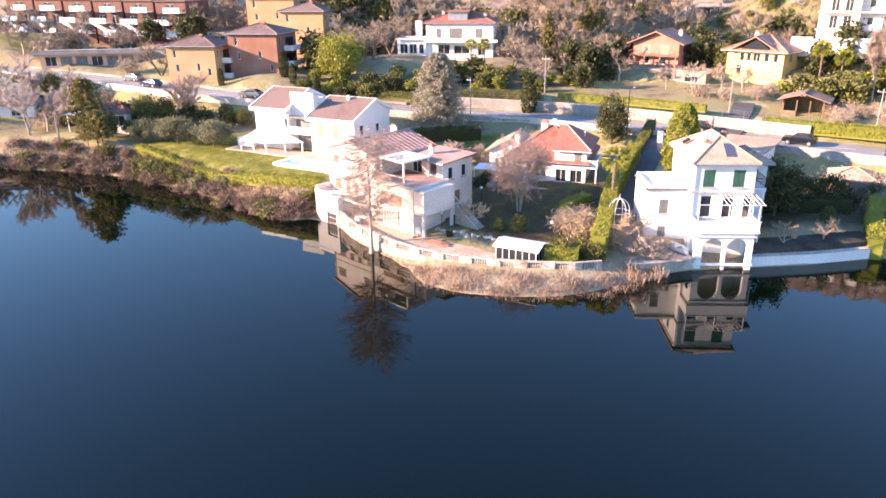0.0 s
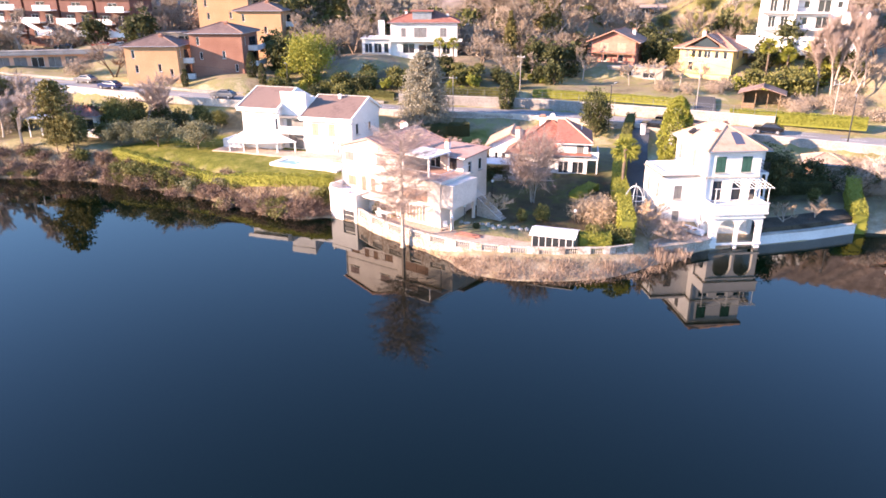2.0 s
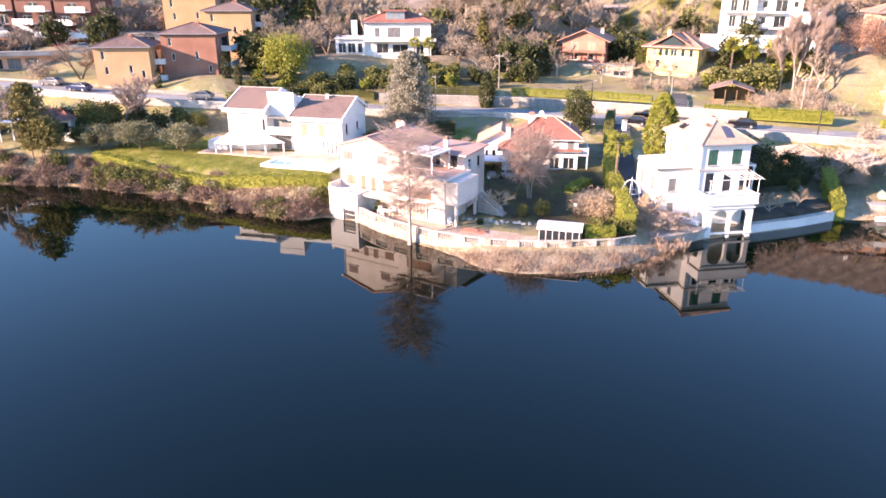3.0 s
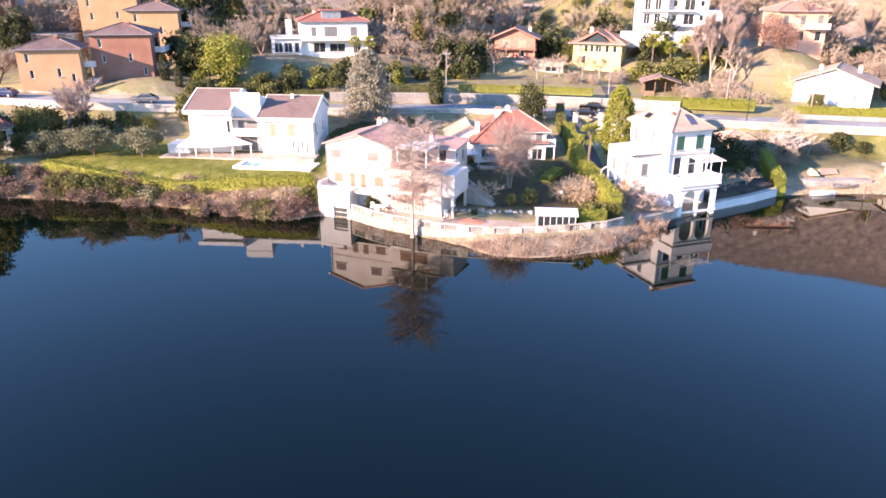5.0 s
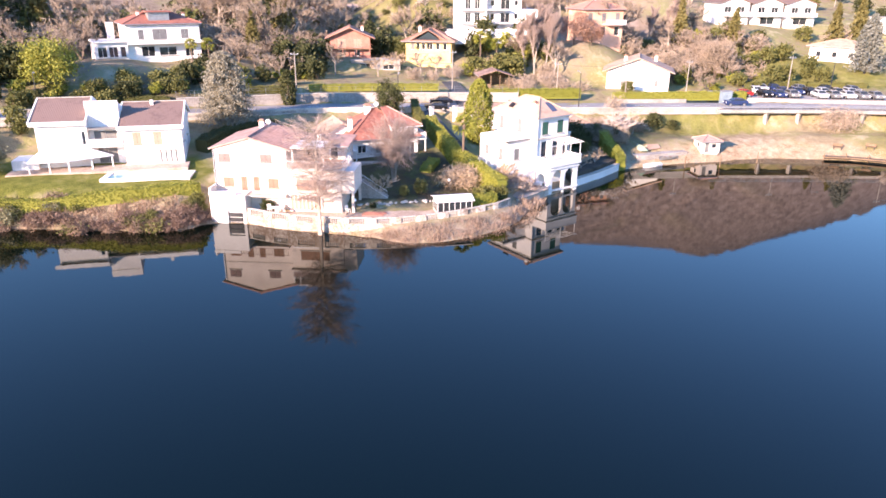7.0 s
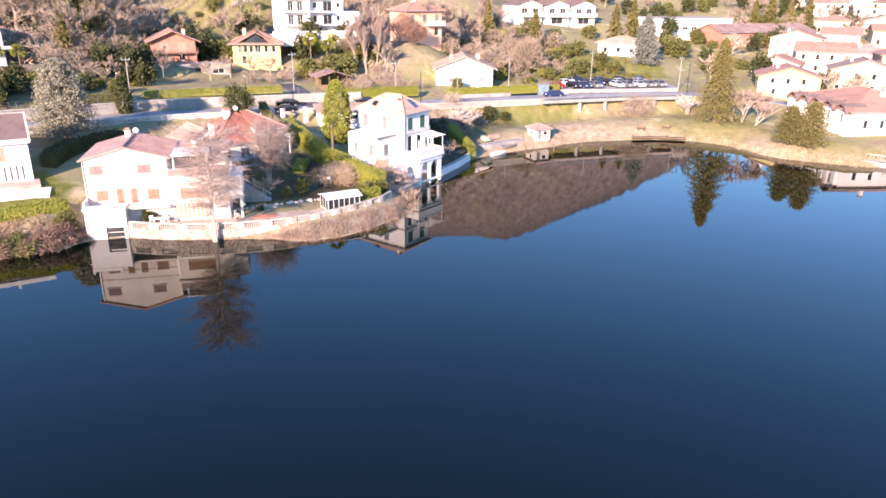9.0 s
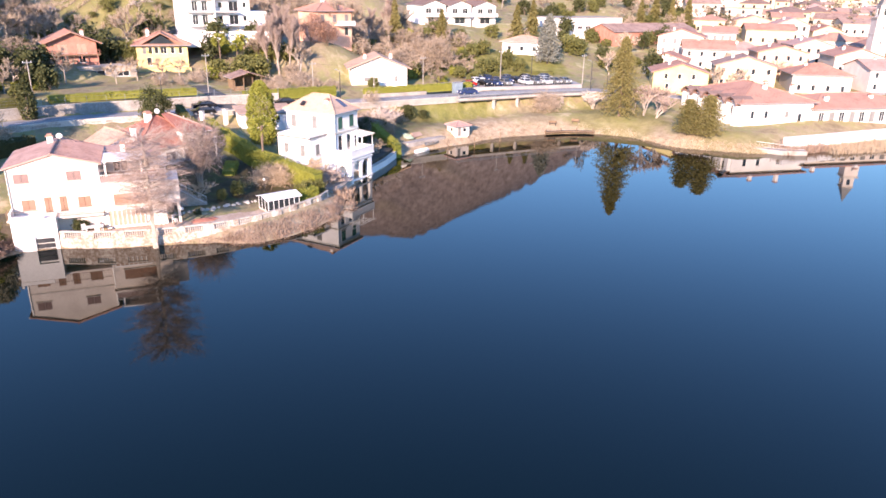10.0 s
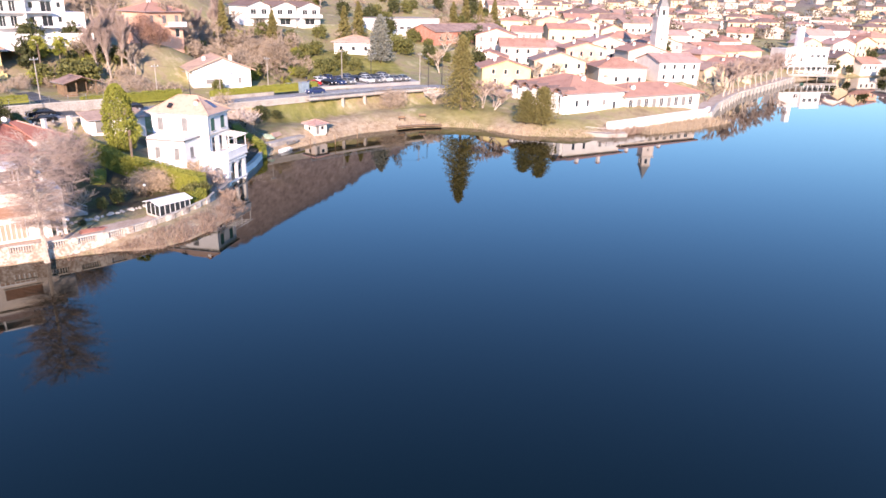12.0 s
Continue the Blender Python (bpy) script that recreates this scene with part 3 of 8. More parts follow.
def roof_planes(kind, x0, x1, y0, y1, ze, rh):
    """Planes of a hip, gable (ridge along x or y) or lean-to roof, eaves included; and its ridge lines."""
    cx, cy, zr = (x0 + x1) / 2, (y0 + y1) / 2, ze + rh
    A, B, C, D = (x0, y0, ze), (x1, y0, ze), (x1, y1, ze), (x0, y1, ze)
    if kind == "hip":
        if (x1 - x0) >= (y1 - y0):
            k = (y1 - y0) / 2
            p, q = (x0 + k, cy, zr), (x1 - k - 0.001, cy, zr)
            return [(A, B, q, p), (B, C, q), (C, D, p, q), (D, A, p)], [(A, p), (D, p), (B, q), (C, q), (p, q)]
        k = (x1 - x0) / 2
        p, q = (cx, y0 + k, zr), (cx, y1 - k - 0.001, zr)
        return [(A, B, p), (B, C, q, p), (C, D, q), (D, A, p, q)], [(A, p), (B, p), (C, q), (D, q), (p, q)]
    if kind == "gable_y":
        p, q = (cx, y0, zr), (cx, y1, zr)
        return [(D, A, p, q), (B, C, q, p)], [(p, q)]
    if kind == "gable_x":
        p, q = (x0, cy, zr), (x1, cy, zr)
        return [(A, B, q, p), (C, D, p, q)], [(p, q)]
    if kind == "lean":
        return [(A, B, (x1, y1, zr), (x0, y1, zr))], []
    return [], []


def add_roof(parent, kind, x0, x1, y0, y1, ze, rh, material, over=0.6, thick=0.2, ridge=None):
    bm = bmesh.new()
    uvl = bm.loops.layers.uv.new("UVMap")
    planes, ridges = roof_planes(kind, x0 - over, x1 + over, y0 - over, y1 + over, ze, rh)
    for p in planes:
        slab(bm, uvl, p, thick)
    data = bpy.data.meshes.new("roof")
    bm.to_mesh(data), bm.free()
    rf = part("roof", data, material, parent)
    if not FINE[0]:
        return rf
    for a, b in ridges:
        part("ridge_cap", tube(bmesh.new(), Vector(a) + Vector((0, 0, 0.03)), Vector(b) + Vector((0, 0, 0.03)), 0.11, 0.11, 5), ridge or material, rf)
    X0, X1, Y0, Y1, zg = x0 - over, x1 + over, y0 - over, y1 + over, ze - 0.1
    eaves = []
    if kind in ("hip", "gable_x", "lean"):
        eaves.append(((X0, Y0 - 0.05, zg), (X1, Y0 - 0.05, zg)))
    if kind in ("hip", "gable_y"):
        eaves += [((X0 - 0.05, Y0, zg), (X0 - 0.05, Y1, zg)), ((X1 + 0.05, Y0, zg), (X1 + 0.05, Y1, zg))]
    for a, b in eaves:
        part("gutter", tube(bmesh.new(), a, b, 0.07, 0.07, 5), GREYMETAL, parent)
    return rf


def chimney(parent, x, y, z, h=1.3, w=0.6, material=None):
    c = part("chimney", boxes((x - w / 2, x + w / 2, y - w / 2, y + w / 2, z - 1.0, z + h)), material or WHITE, parent)
    part("chimney_cap", boxes((x - w / 2 - 0.12, x + w / 2 + 0.12, y - w / 2 - 0.12, y + w / 2 + 0.12, z + h, z + h + 0.1), (x - w / 2 + 0.05, x + w / 2 - 0.05, y - w / 2 + 0.05, y + w / 2 - 0.05, z + h + 0.1, z + h + 0.3)), TILE, c)


def storey_wall(parent, x0, x1, y0, y1, z0, z1, wins, material, gable=None, rh=0.0, foot=2.0, name="wall", top=False):
    """Four wall faces with openings. wins: (side, u, z, w, h, kind), u the middle of the opening along its side."""
    bm = bmesh.new()
    sides = {"f": (Vector((x0, y0, 0)), Vector((1, 0, 0)), Vector((0, -1, 0)), x1 - x0), "r": (Vector((x1, y0, 0)), Vector((0, 1, 0)), Vector((1, 0, 0)), y1 - y0),
             "b": (Vector((x1, y1, 0)), Vector((-1, 0, 0)), Vector((0, 1, 0)), x1 - x0), "l": (Vector((x0, y1, 0)), Vector((0, -1, 0)), Vector((-1, 0, 0)), y1 - y0)}
    turn = {"f": 0, "r": 90, "b": 180, "l": -90}
    spots = []
    for s, (o, du, n, L) in sides.items():
        holes = []
        for w in wins:
            if w[0] == s:
                u = L - w[1] if s in "lb" else w[1]
                holes.append((u - w[3] / 2, u + w[3] / 2, w[2], w[2] + w[4]))
                c = o + du * u - n * 0.13
                spots.append((w, Matrix.Translation((c.x, c.y, w[2])) @ pose(0, 0, 0, 0, 0, turn[s])))
        panel(bm, o, du, n, L, z0 - foot, z1, holes)
    cx, cy = (x0 + x1) / 2, (y0 + y1) / 2
    if gable == "y":
        for y in (y0, y1):
            bm.faces.new([bm.verts.new(p) for p in ((x0, y, z1), (x1, y, z1), (cx, y, z1 + rh))])
    if gable == "x":
        for x in (x0, x1):
            bm.faces.new([bm.verts.new(p) for p in ((x, y0, z1), (x, y1, z1), (x, cy, z1 + rh))])
    if top:
        bm.faces.new([bm.verts.new(p) for p in ((x0, y0, z1), (x1, y0, z1), (x1, y1, z1), (x0, y1, z1))])
    bmesh.ops.remove_doubles(bm, verts=bm.verts, dist=0.0005)
    wl = part(name, bm, material, parent)
    for w, m in spots:
        if w[5] == "void":
            continue
        set_window(parent, w[3], w[4], w[5], m)
    return wl


def even(side, L, n, z, w=1.0, h=1.4, kind="plain", inset=1.4):
    """n windows in an even row."""
    if n == 1:
        return [(side, L / 2, z, w, h, kind)]
    return [(side, inset + (L - 2 * inset) * i / (n - 1), z, w, h, kind) for i in range(n)]


def house(x, y, z, ang, w, d, h, roof, rh, wall, tiles, label, wins=(), over=0.6, chim=(), name="house", category="house", group="", foot=2.0):
    """A plain house; its origin is the front left corner of the footprint."""
    e = empty(name, pose(x, y, z, 0, 0, ang), label, category, group)
    storey_wall(e, 0, w, 0, d, 0, h, wins, wall, {"gable_x": "x", "gable_y": "y"}.get(roof), rh * (0.5 * (d if roof == "gable_x" else w)) / (0.5 * (d if roof == "gable_x" else w) + over), foot)
    slope = rh / (0.5 * (min(w, d) if roof == "hip" else d if roof == "gable_x" else w) + over)
    if roof != "flat":
        add_roof(e, roof, 0, w, 0, d, h - slope * over * 0.0 + 0.02, rh, tiles, over)
    else:
        part("roof", boxes((-0.15, w + 0.15, -0.15, d + 0.15, h, h + 0.25)), tiles, e)
    for c in chim:
        chimney(e, *c)
    return e


def railing(parent, pts, h=1.0, step=0.14, material=None, name="railing", bars=True):
    """A metal railing along pts (x, y, z), as one part."""
    bm = bmesh.new()
    for a, b in zip(pts, pts[1:]):
        a, b = Vector(a), Vector(b)
        up = Vector((0, 0, h))
        tube(bm, a + up, b + up, 0.03, 0.03, 4), tube(bm, a + up * 0.1, b + up * 0.1, 0.02, 0.02, 4)
        if bars:
            for i in range(int((b - a).length / step) + 1):
                p = a + (b - a) * min(1, i * step / (b - a).length)
                tube(bm, p, p + up, 0.012, 0.012, 3)
    return part(name, bm, material or DARKMETAL, parent)


def balustrade(parent, a, b, z, h=0.75, step=0.22):
    """Turned stone balusters between a and b under a coping, each a part."""
    a, b = Vector((*a, z)), Vector((*b, z))
    L = (b - a).length
    if "baluster" not in WINDOWS:
        bm = bmesh.new()
        prof = ((0, 0.075), (0.06, 0.075), (0.1, 0.045), (0.25, 0.085), (0.42, 0.05), (0.5, 0.04), (0.56, 0.07), (0.62, 0.07))
        rings = [[bm.verts.new((r_ * math.cos(math.pi * k_ / 3), r_ * math.sin(math.pi * k_ / 3), z_)) for k_ in range(6)] for z_, r_ in prof]
        for p_, q_ in zip(rings, rings[1:]):
            for k_ in range(6):
                bm.faces.new((p_[k_], p_[(k_ + 1) % 6], q_[(k_ + 1) % 6], q_[k_]))
        bm.faces.new(rings[0][::-1]), bm.faces.new(rings[-1])
        data = bpy.data.meshes.new("baluster")
        bm.to_mesh(data), bm.free()
        data.materials.append(STONE)
        WINDOWS["baluster"] = data
    k = max(2, int(L / step))
    for i in range(k):
        p = a + (b - a) * ((i + 0.5) / k)
        part("baluster", WINDOWS["baluster"], None, parent, "", pose(p.x, p.y, p.z) @ Matrix.Diagonal((1, 1, (h - 0.12) / 0.62, 1)))
    part("coping", strip_wall([a.xy, b.xy], 0.3, z + h - 0.12, z + h), STONE, parent)


# white lakeside villa with the arches over the water
villa = empty("villa", pose(0, 0, 0), "white three-storey lakeside villa with arches over the water", "villa")
VW = WHITE
storey_wall(villa, 37.7, 43.5, 52.5, 61.2, 0.4, 9.5,
            [("f", 1.45, 7.15, 1.15, 1.75, "green"), ("f", 4.35, 7.15, 1.15, 1.75, "green"), ("f", 1.4, 3.95, 1.15, 2.3, "plain"), ("f", 3.6, 3.95, 1.15, 2.3, "plain"), ("f", 5.5, 3.95, 0.9, 2.3, "plain"),
             ("l", 3.6, 7.1, 0.95, 1.9, "grey"), ("l", 7.4, 7.1, 0.95, 1.8, "grey"), ("r", 2.6, 6.9, 1.0, 2.2, "plain"), ("r", 5.2, 6.9, 1.0, 1.8, "green"), ("r", 2.6, 3.9, 1.2, 2.3, "plain"), ("r", 6.2, 1.6, 1.0, 1.6, "plain")], VW, foot=1.2)
add_roof(villa, "hip", 37.7, 43.5, 52.5, 61.2, 9.62, 2.15, TILESAND, 0.42, 0.16, TILESAND)
part("eaves_board", boxes((37.5, 43.7, 52.3, 61.4, 9.3, 9.42)), VW, villa)
part("cornice", boxes((37.55, 43.65, 52.32, 52.5, 6.55, 6.75), (37.52, 37.7, 52.32, 61.2, 6.55, 6.7)), STONE, villa, "grey moulded stone cornice")
storey_wall(villa, 33.5, 37.7, 53.9, 59.6, 0.8, 6.6, [("f", 1.8, 3.9, 0.9, 1.5, "grey"), ("l", 1.3, 3.9, 0.8, 1.6, "grey"), ("l", 4.2, 3.9, 0.8, 1.6, "grey"), ("l", 1.3, 1.3, 0.8, 1.3, "grey"), ("l", 4.2, 1.3, 0.8, 1.3, "grey"), ("f", 1.8, 1.3, 0.8, 1.2, "grey")], VW, foot=1.6, top=True, name="wing_wall")
part("wing_cornice", boxes((33.35, 37.7, 53.75, 53.9, 6.4, 6.6), (33.35, 33.5, 53.75, 59.7, 6.4, 6.6)), GREYSHUT, villa, "grey lead flashing")
part("wing_parapet", boxes((33.5, 37.7, 53.9, 54.1, 6.6, 6.9), (33.5, 33.7, 54.1, 59.6, 6.6, 6.9), (33.7, 37.7, 59.4, 59.6, 6.6, 6.9)), VW, villa)
# rear wing with its own roof
storey_wall(villa, 43.6, 46.2, 56.4, 61.4, 0.8, 8.6, [("f", 1.3, 6.2, 1.0, 1.9, "plain"), ("r", 2.5, 6.2, 1.1, 1.7, "green"), ("f", 1.3, 3.2, 1.0, 1.8, "plain"), ("r", 2.5, 3.2, 1.1, 1.5, "green")], VW, foot=1.6, name="wing_wall")
add_roof(villa, "hip", 43.6, 46.2, 56.4, 61.4, 8.7, 1.0, TILESAND, 0.5, 0.15)
part("side_balcony", boxes((43.6, 45.2, 53.4, 56.4, 6.6, 6.8)), VW, villa)
part("side_balcony", boxes((43.6, 45.2, 53.4, 56.4, 3.7, 3.85)), VW, villa)
for yy in (53.5, 56.2):
    part("column", tube(tube(bmesh.new(), (45.05, yy, 0.8), (45.05, yy, 6.6), 0.12, 0.1, 8), (45.05, yy, 6.3), (45.05, yy, 6.6), 0.12, 0.2, 8), VW, villa)
railing(villa, [(43.6, 53.4, 6.8), (45.2, 53.4, 6.8), (45.2, 56.4, 6.8)], 1.0)
chimney(villa, 39.2, 54.8, 10.7, 0.5, 0.5)
chimney(villa, 42.0, 58.6, 10.9, 0.4, 0.5, PINK)
part("solar_panel", boxes((-0.5, 0.5, -0.95, 0.95, 0.0, 0.06)), SOLAR, villa, "dark rooftop solar panel", pose(41.2, 53.7, 10.62, 32, 0, 0))
part("skylight", boxes((-0.4, 0.4, -0.25, 0.25, 0.0, 0.25)), DARKMETAL, villa, "", pose(38.2, 58.4, 10.5, 0, -33, 0))
# arched boathouse block that carries the balcony


def arch_wall(bm, x0, x1, y, z0, z1, arches, thick=0.45, axis="x"):
    """A wall with round-headed openings (centre, half width, springing height)."""
    def V(u, z, k):
        return bm.verts.new((u, y + k, z)) if axis == "x" else bm.verts.new((y + k, u, z))
    edges = sorted([x0, x1] + [c - r for c, r, s in arches] + [c + r for c, r, s in arches])
    solid = [(edges[i], edges[i + 1]) for i in range(0, len(edges), 2)]
    for k in (0, thick):
        for a, b in solid:
            bm.faces.new([V(a, z0, k), V(b, z0, k), V(b, z1, k), V(a, z1, k)])
        for c, r, s in arches:
            n = 12
            for i in range(n):
                t0, t1 = math.pi * i / n, math.pi * (i + 1) / n
                p, q = (c - r * math.cos(t0), s + r * math.sin(t0)), (c - r * math.cos(t1), s + r * math.sin(t1))
                bm.faces.new([V(p[0], p[1], k), V(q[0], q[1], k), V(q[0], z1, k), V(p[0], z1, k)])
    for c, r, s in arches:
        line = [(c - r, z0)] + [(c - r * math.cos(math.pi * i / 12), s + r * math.sin(math.pi * i / 12)) for i in range(13)] + [(c + r, z0)]
        for p, q in zip(line, line[1:]):
            bm.faces.new([V(*p, 0), V(*q, 0), V(*q, thick), V(*p, thick)])
    for u in (x0, x1):
        bm.faces.new([V(u, z0, 0), V(u, z1, 0), V(u, z1, thick), V(u, z0, thick)])
    bm.faces.new([V(x0, z1, 0), V(x1, z1, 0), V(x1, z1, thick), V(x0, z1, thick)])
    return bm


part("arcade_wall", arch_wall(bmesh.new(), 37.8, 43.4, 49.9, -2.2, 3.2, [(39.5, 1.02, 1.55), (41.85, 1.02, 1.55)]), VW, villa, "white wall with two arches standing in the water")
part("arcade_side", arch_wall(bmesh.new(), 50.35, 52.5, 42.95, -2.2, 3.2, [(51.4, 0.75, 1.55)], 0.45, "y"), VW, villa)
part("arcade_side", arch_wall(bmesh.new(), 50.35, 52.5, 37.8, -2.2, 3.2, [(51.4, 0.65, 1.4)], 0.45, "y"), VW, villa)
part("arcade_inner_wall", boxes((38.25, 42.95, 52.2, 52.45, -1.6, 3.2)), VW, villa)
part("landing", boxes((38.25, 42.95, 50.6, 52.2, -1.6, -0.3)), STONE, villa)
part("balcony_floor", boxes((37.5, 43.75, 49.65, 52.5, 3.2, 3.45)), VW, villa)
part("arcade_moulding", boxes((37.65, 43.55, 49.76, 49.9, 2.75, 2.9), (37.7, 43.5, 49.8, 49.9, -0.25, 0.0)), VW, villa)
part("balcony_parapet", boxes((37.55, 43.7, 49.7, 49.88, 3.45, 4.35), (37.55, 37.73, 49.88, 52.4, 3.45, 4.35), (43.52, 43.7, 49.88, 52.4, 3.45, 4.35), (37.5, 43.75, 49.65, 49.93, 4.35, 4.43)), VW, villa)
for xx, yy in ((37.7, 49.8), (40.6, 49.8), (43.5, 49.8), (43.5, 51.6)):
    part("pergola_post", tube(bmesh.new(), (xx, yy, 4.35), (xx, yy, 6.1), 0.045, 0.045, 5), PAINTWHITE, villa)
for i in range(9):
    part("pergola_bar", tube(bmesh.new(), (40.4 + 3.5 * i / 8, 49.55, 6.1), (40.4 + 3.5 * i / 8, 52.5, 6.4), 0.03, 0.03, 4), PAINTWHITE, villa)
part("pergola_beam", tube(bmesh.new(), (37.5, 49.8, 6.1), (44.0, 49.8, 6.1), 0.045, 0.045, 4), PAINTWHITE, villa)
part("pergola_beam", tube(bmesh.new(), (40.3, 51.6, 6.3), (44.0, 51.6, 6.3), 0.045, 0.045, 4), PAINTWHITE, villa)
part("downpipe", tube(bmesh.new(), (37.6, 52.4, 0.3), (37.6, 52.4, 9.3), 0.05, 0.05, 6), GREYMETAL, villa)
part("downpipe", tube(bmesh.new(), (33.42, 54.1, 0.8), (33.42, 54.1, 6.4), 0.05, 0.05, 6), GREYMETAL, villa)

# old cream villa with shutters and a roof deck, turned towards the open lake
BU = 41.0
old = empty("lake_house", pose(-2.35, 66.75, -0.1, 0, 0, -BU), "cream two-storey lake house with closed orange shutters and a roof deck", "house")
storey_wall(old, 0, 9.1, 0, 9.2, 0.9, 8.1,
            [("f", 1.4, 6.4, 1.45, 1.0, "pink"), ("f", 6.5, 6.4, 1.45, 1.0, "pink"), ("f", 1.7, 3.35, 1.3, 1.15, "brown"), ("f", 3.6, 2.95, 0.75, 1.7, "brown"), ("f", 5.1, 2.95, 0.75, 1.7, "brown"), ("f", 7.2, 3.3, 1.3, 1.15, "brown"),
             ("l", 2.5, 6.2, 1.2, 1.3, "pink"), ("l", 6.5, 6.2, 1.2, 1.3, "pink"), ("l", 3.0, 3.2, 1.2, 1.4, "brown"), ("r", 7.2, 6.3, 0.9, 1.3, "plain"), ("r", 5.2, 6.3, 0.9, 1.3, "plain")], CREAM, "y", 1.22, 2.2)
add_roof(old, "gable_y", 0, 9.1, 0, 9.2, 8.12, 1.35, TILEPINK, 0.28, 0.18)
rib = bmesh.new()
for i in range(15):
    yy = -0.2 + 9.6 * i / 14
    tube(rib, (4.6, yy, 9.5), (9.35, yy, 8.16), 0.035, 0.035, 4)
tagged(part("tile_ribs", rib, TILEPINK, old, "raised rows of roof tiles"), kind="stuff")
storey_wall(old, 9.1, 15.6, -0.6, 4.4, 0.8, 5.75, [("f", 2.9, 3.3, 3.6, 1.25, "brown"), ("r", 1.2, 3.3, 0.9, 1.5, "grey"), ("r", 3.4, 3.3, 1.2, 1.9, "grey")], CREAM, foot=1.6, name="annex_wall")
part("annex_glazing", boxes((9.4, 13.2, -0.72, -0.62, 0.95, 2.75)), CREAMSHUT, old, "cream blinds behind veranda glass")
for i in range(9):
    part("glazing_bar", boxes((9.4 + 3.8 * i / 8 - 0.04, 9.4 + 3.8 * i / 8 + 0.04, -0.78, -0.725, 0.9, 2.75)), PAINTWHITE, old)
part("glazing_rail", boxes((9.3, 13.3, -0.78, -0.725, 2.75, 2.9)), PAINTWHITE, old)
part("deck_slab", boxes((8.9, 16.0, -1.0, 4.8, 5.75, 5.95)), CREAM, old)
part("deck_tiles", boxes((9.15, 15.85, -0.75, 4.38, 5.955, 5.985)), TILEPINK, old, "faded terracotta deck tiles")
part("deck_parapet", boxes((9.15, 12.4, -0.82, -0.74, 5.99, 6.75)), PINKSHUT, old, "brown-pink parapet panel")
railing(old, [(9.1, -0.9, 5.95), (15.9, -0.9, 5.95), (15.9, 4.7, 5.95)], 0.95, 0.2, PAINTWHITE)
storey_wall(old, 9.1, 15.2, 4.4, 9.4, 0.8, 7.6, [("r", 1.4, 5.6, 0.8, 1.4, "plain"), ("r", 3.6, 5.6, 0.8, 1.4, "plain"), ("r", 2.4, 2.6, 1.0, 1.5, "brown"), ("f", 2.0, 5.98, 1.6, 1.55, "plain"), ("f", 4.6, 5.98, 1.2, 1.55, "plain")], CREAM, foot=1.6, name="rear_wall")
add_roof(old, "lean", 9.5, 15.3, 4.4, 9.3, 7.75, 0.35, TILEPINK, 0.4, 0.16)
part("canopy", boxes((9.5, 13.6, 0.0, 4.2, 8.15, 8.32)), PAINTWHITE, old, "white flat canopy over the deck")
for xx, yy in ((9.7, 0.2), (13.4, 0.2), (13.4, 4.0)):
    part("canopy_post", boxes((xx - 0.08, xx + 0.08, yy - 0.08, yy + 0.08, 5.95, 8.15)), PAINTWHITE, old)
part("annex_column", boxes((16.8, 17.1, -0.45, -0.15, 0.5, 3.0)), CREAM, old)
part("annex_column", boxes((16.8, 17.1, 3.9, 4.2, 0.5, 3.0)), CREAM, old)
part("side_volume", boxes((15.6, 17.2, -0.5, 4.3, 3.0, 5.7)), CREAM, old)
part("string_course", boxes((-0.06, 9.16, -0.06, 0.0, 5.25, 5.4)), STONE, old)
part("first_floor_balcony", boxes((-0.4, 9.0, -1.5, 0.0, 2.55, 2.75)), CREAM, old)
railing(old, [(-0.4, 0.0, 2.75), (-0.4, -1.45, 2.75), (9.0, -1.45, 2.75)], 0.9, 0.22, WOOD)
storey_wall(old, 0.0, 4.3, -2.3, -0.05, -2.0, 2.9, [("f", 3.0, -1.6, 1.9, 2.6, "void")], WHITE, foot=0.5, name="boathouse_wall", top=True)
part("parapet", boxes((-0.05, 3.2, -2.35, -2.15, 2.9, 3.3), (-0.05, 0.15, -2.15, -0.1, 2.9, 3.7)), WHITE, old)
part("boat_gate", boxes((2.1, 3.9, -2.2, -2.14, -1.2, -0.5), (2.1, 3.9, -2.2, -2.14, -0.42, 0.1), (2.1, 3.9, -2.2, -2.14, 0.18, 0.7)), DARKMETAL, old, "dark slatted boathouse gate")
chimney(old, 3.9, 7.4, 9.4, 0.6, 0.6)
chimney(old, 11.5, 6.5, 8.2, 0.6, 0.5)
dish = bmesh.new()
bmesh.ops.create_icosphere(dish, subdivisions=2, radius=0.36)
bmesh.ops.scale(dish, vec=(1, 0.35, 1), verts=dish.verts)
part("satellite_dish", dish, PAINTWHITE, old, "white satellite dish", pose(5.0, 6.6, 10.1, 20, 0, 0))
part("aerial", tube(bmesh.new(), (5.0, 6.7, 9.2), (5.0, 6.7, 10.2), 0.04, 0.04, 5), GREYMETAL, old)
part("downpipe", tube(bmesh.new(), (9.0, -0.1, 0.9), (9.0, -0.1, 7.9), 0.05, 0.05, 6), GREYMETAL, old)
part("downpipe", tube(bmesh.new(), (0.1, -0.1, 2.9), (0.1, -0.1, 7.9), 0.05, 0.05, 6), GREYMETAL, old)
for i in range(12):
    part("step", boxes((17.0 + 0.28 * i, 17.28 + 0.28 * i, 4.6, 5.8, 0.6, 3.2 - 0.19 * i)), CONCRETE, old)
railing(old, [(17.0, 4.6, 3.2), (20.4, 4.6, 1.0)], 0.95, 0.2, PAINTWHITE)

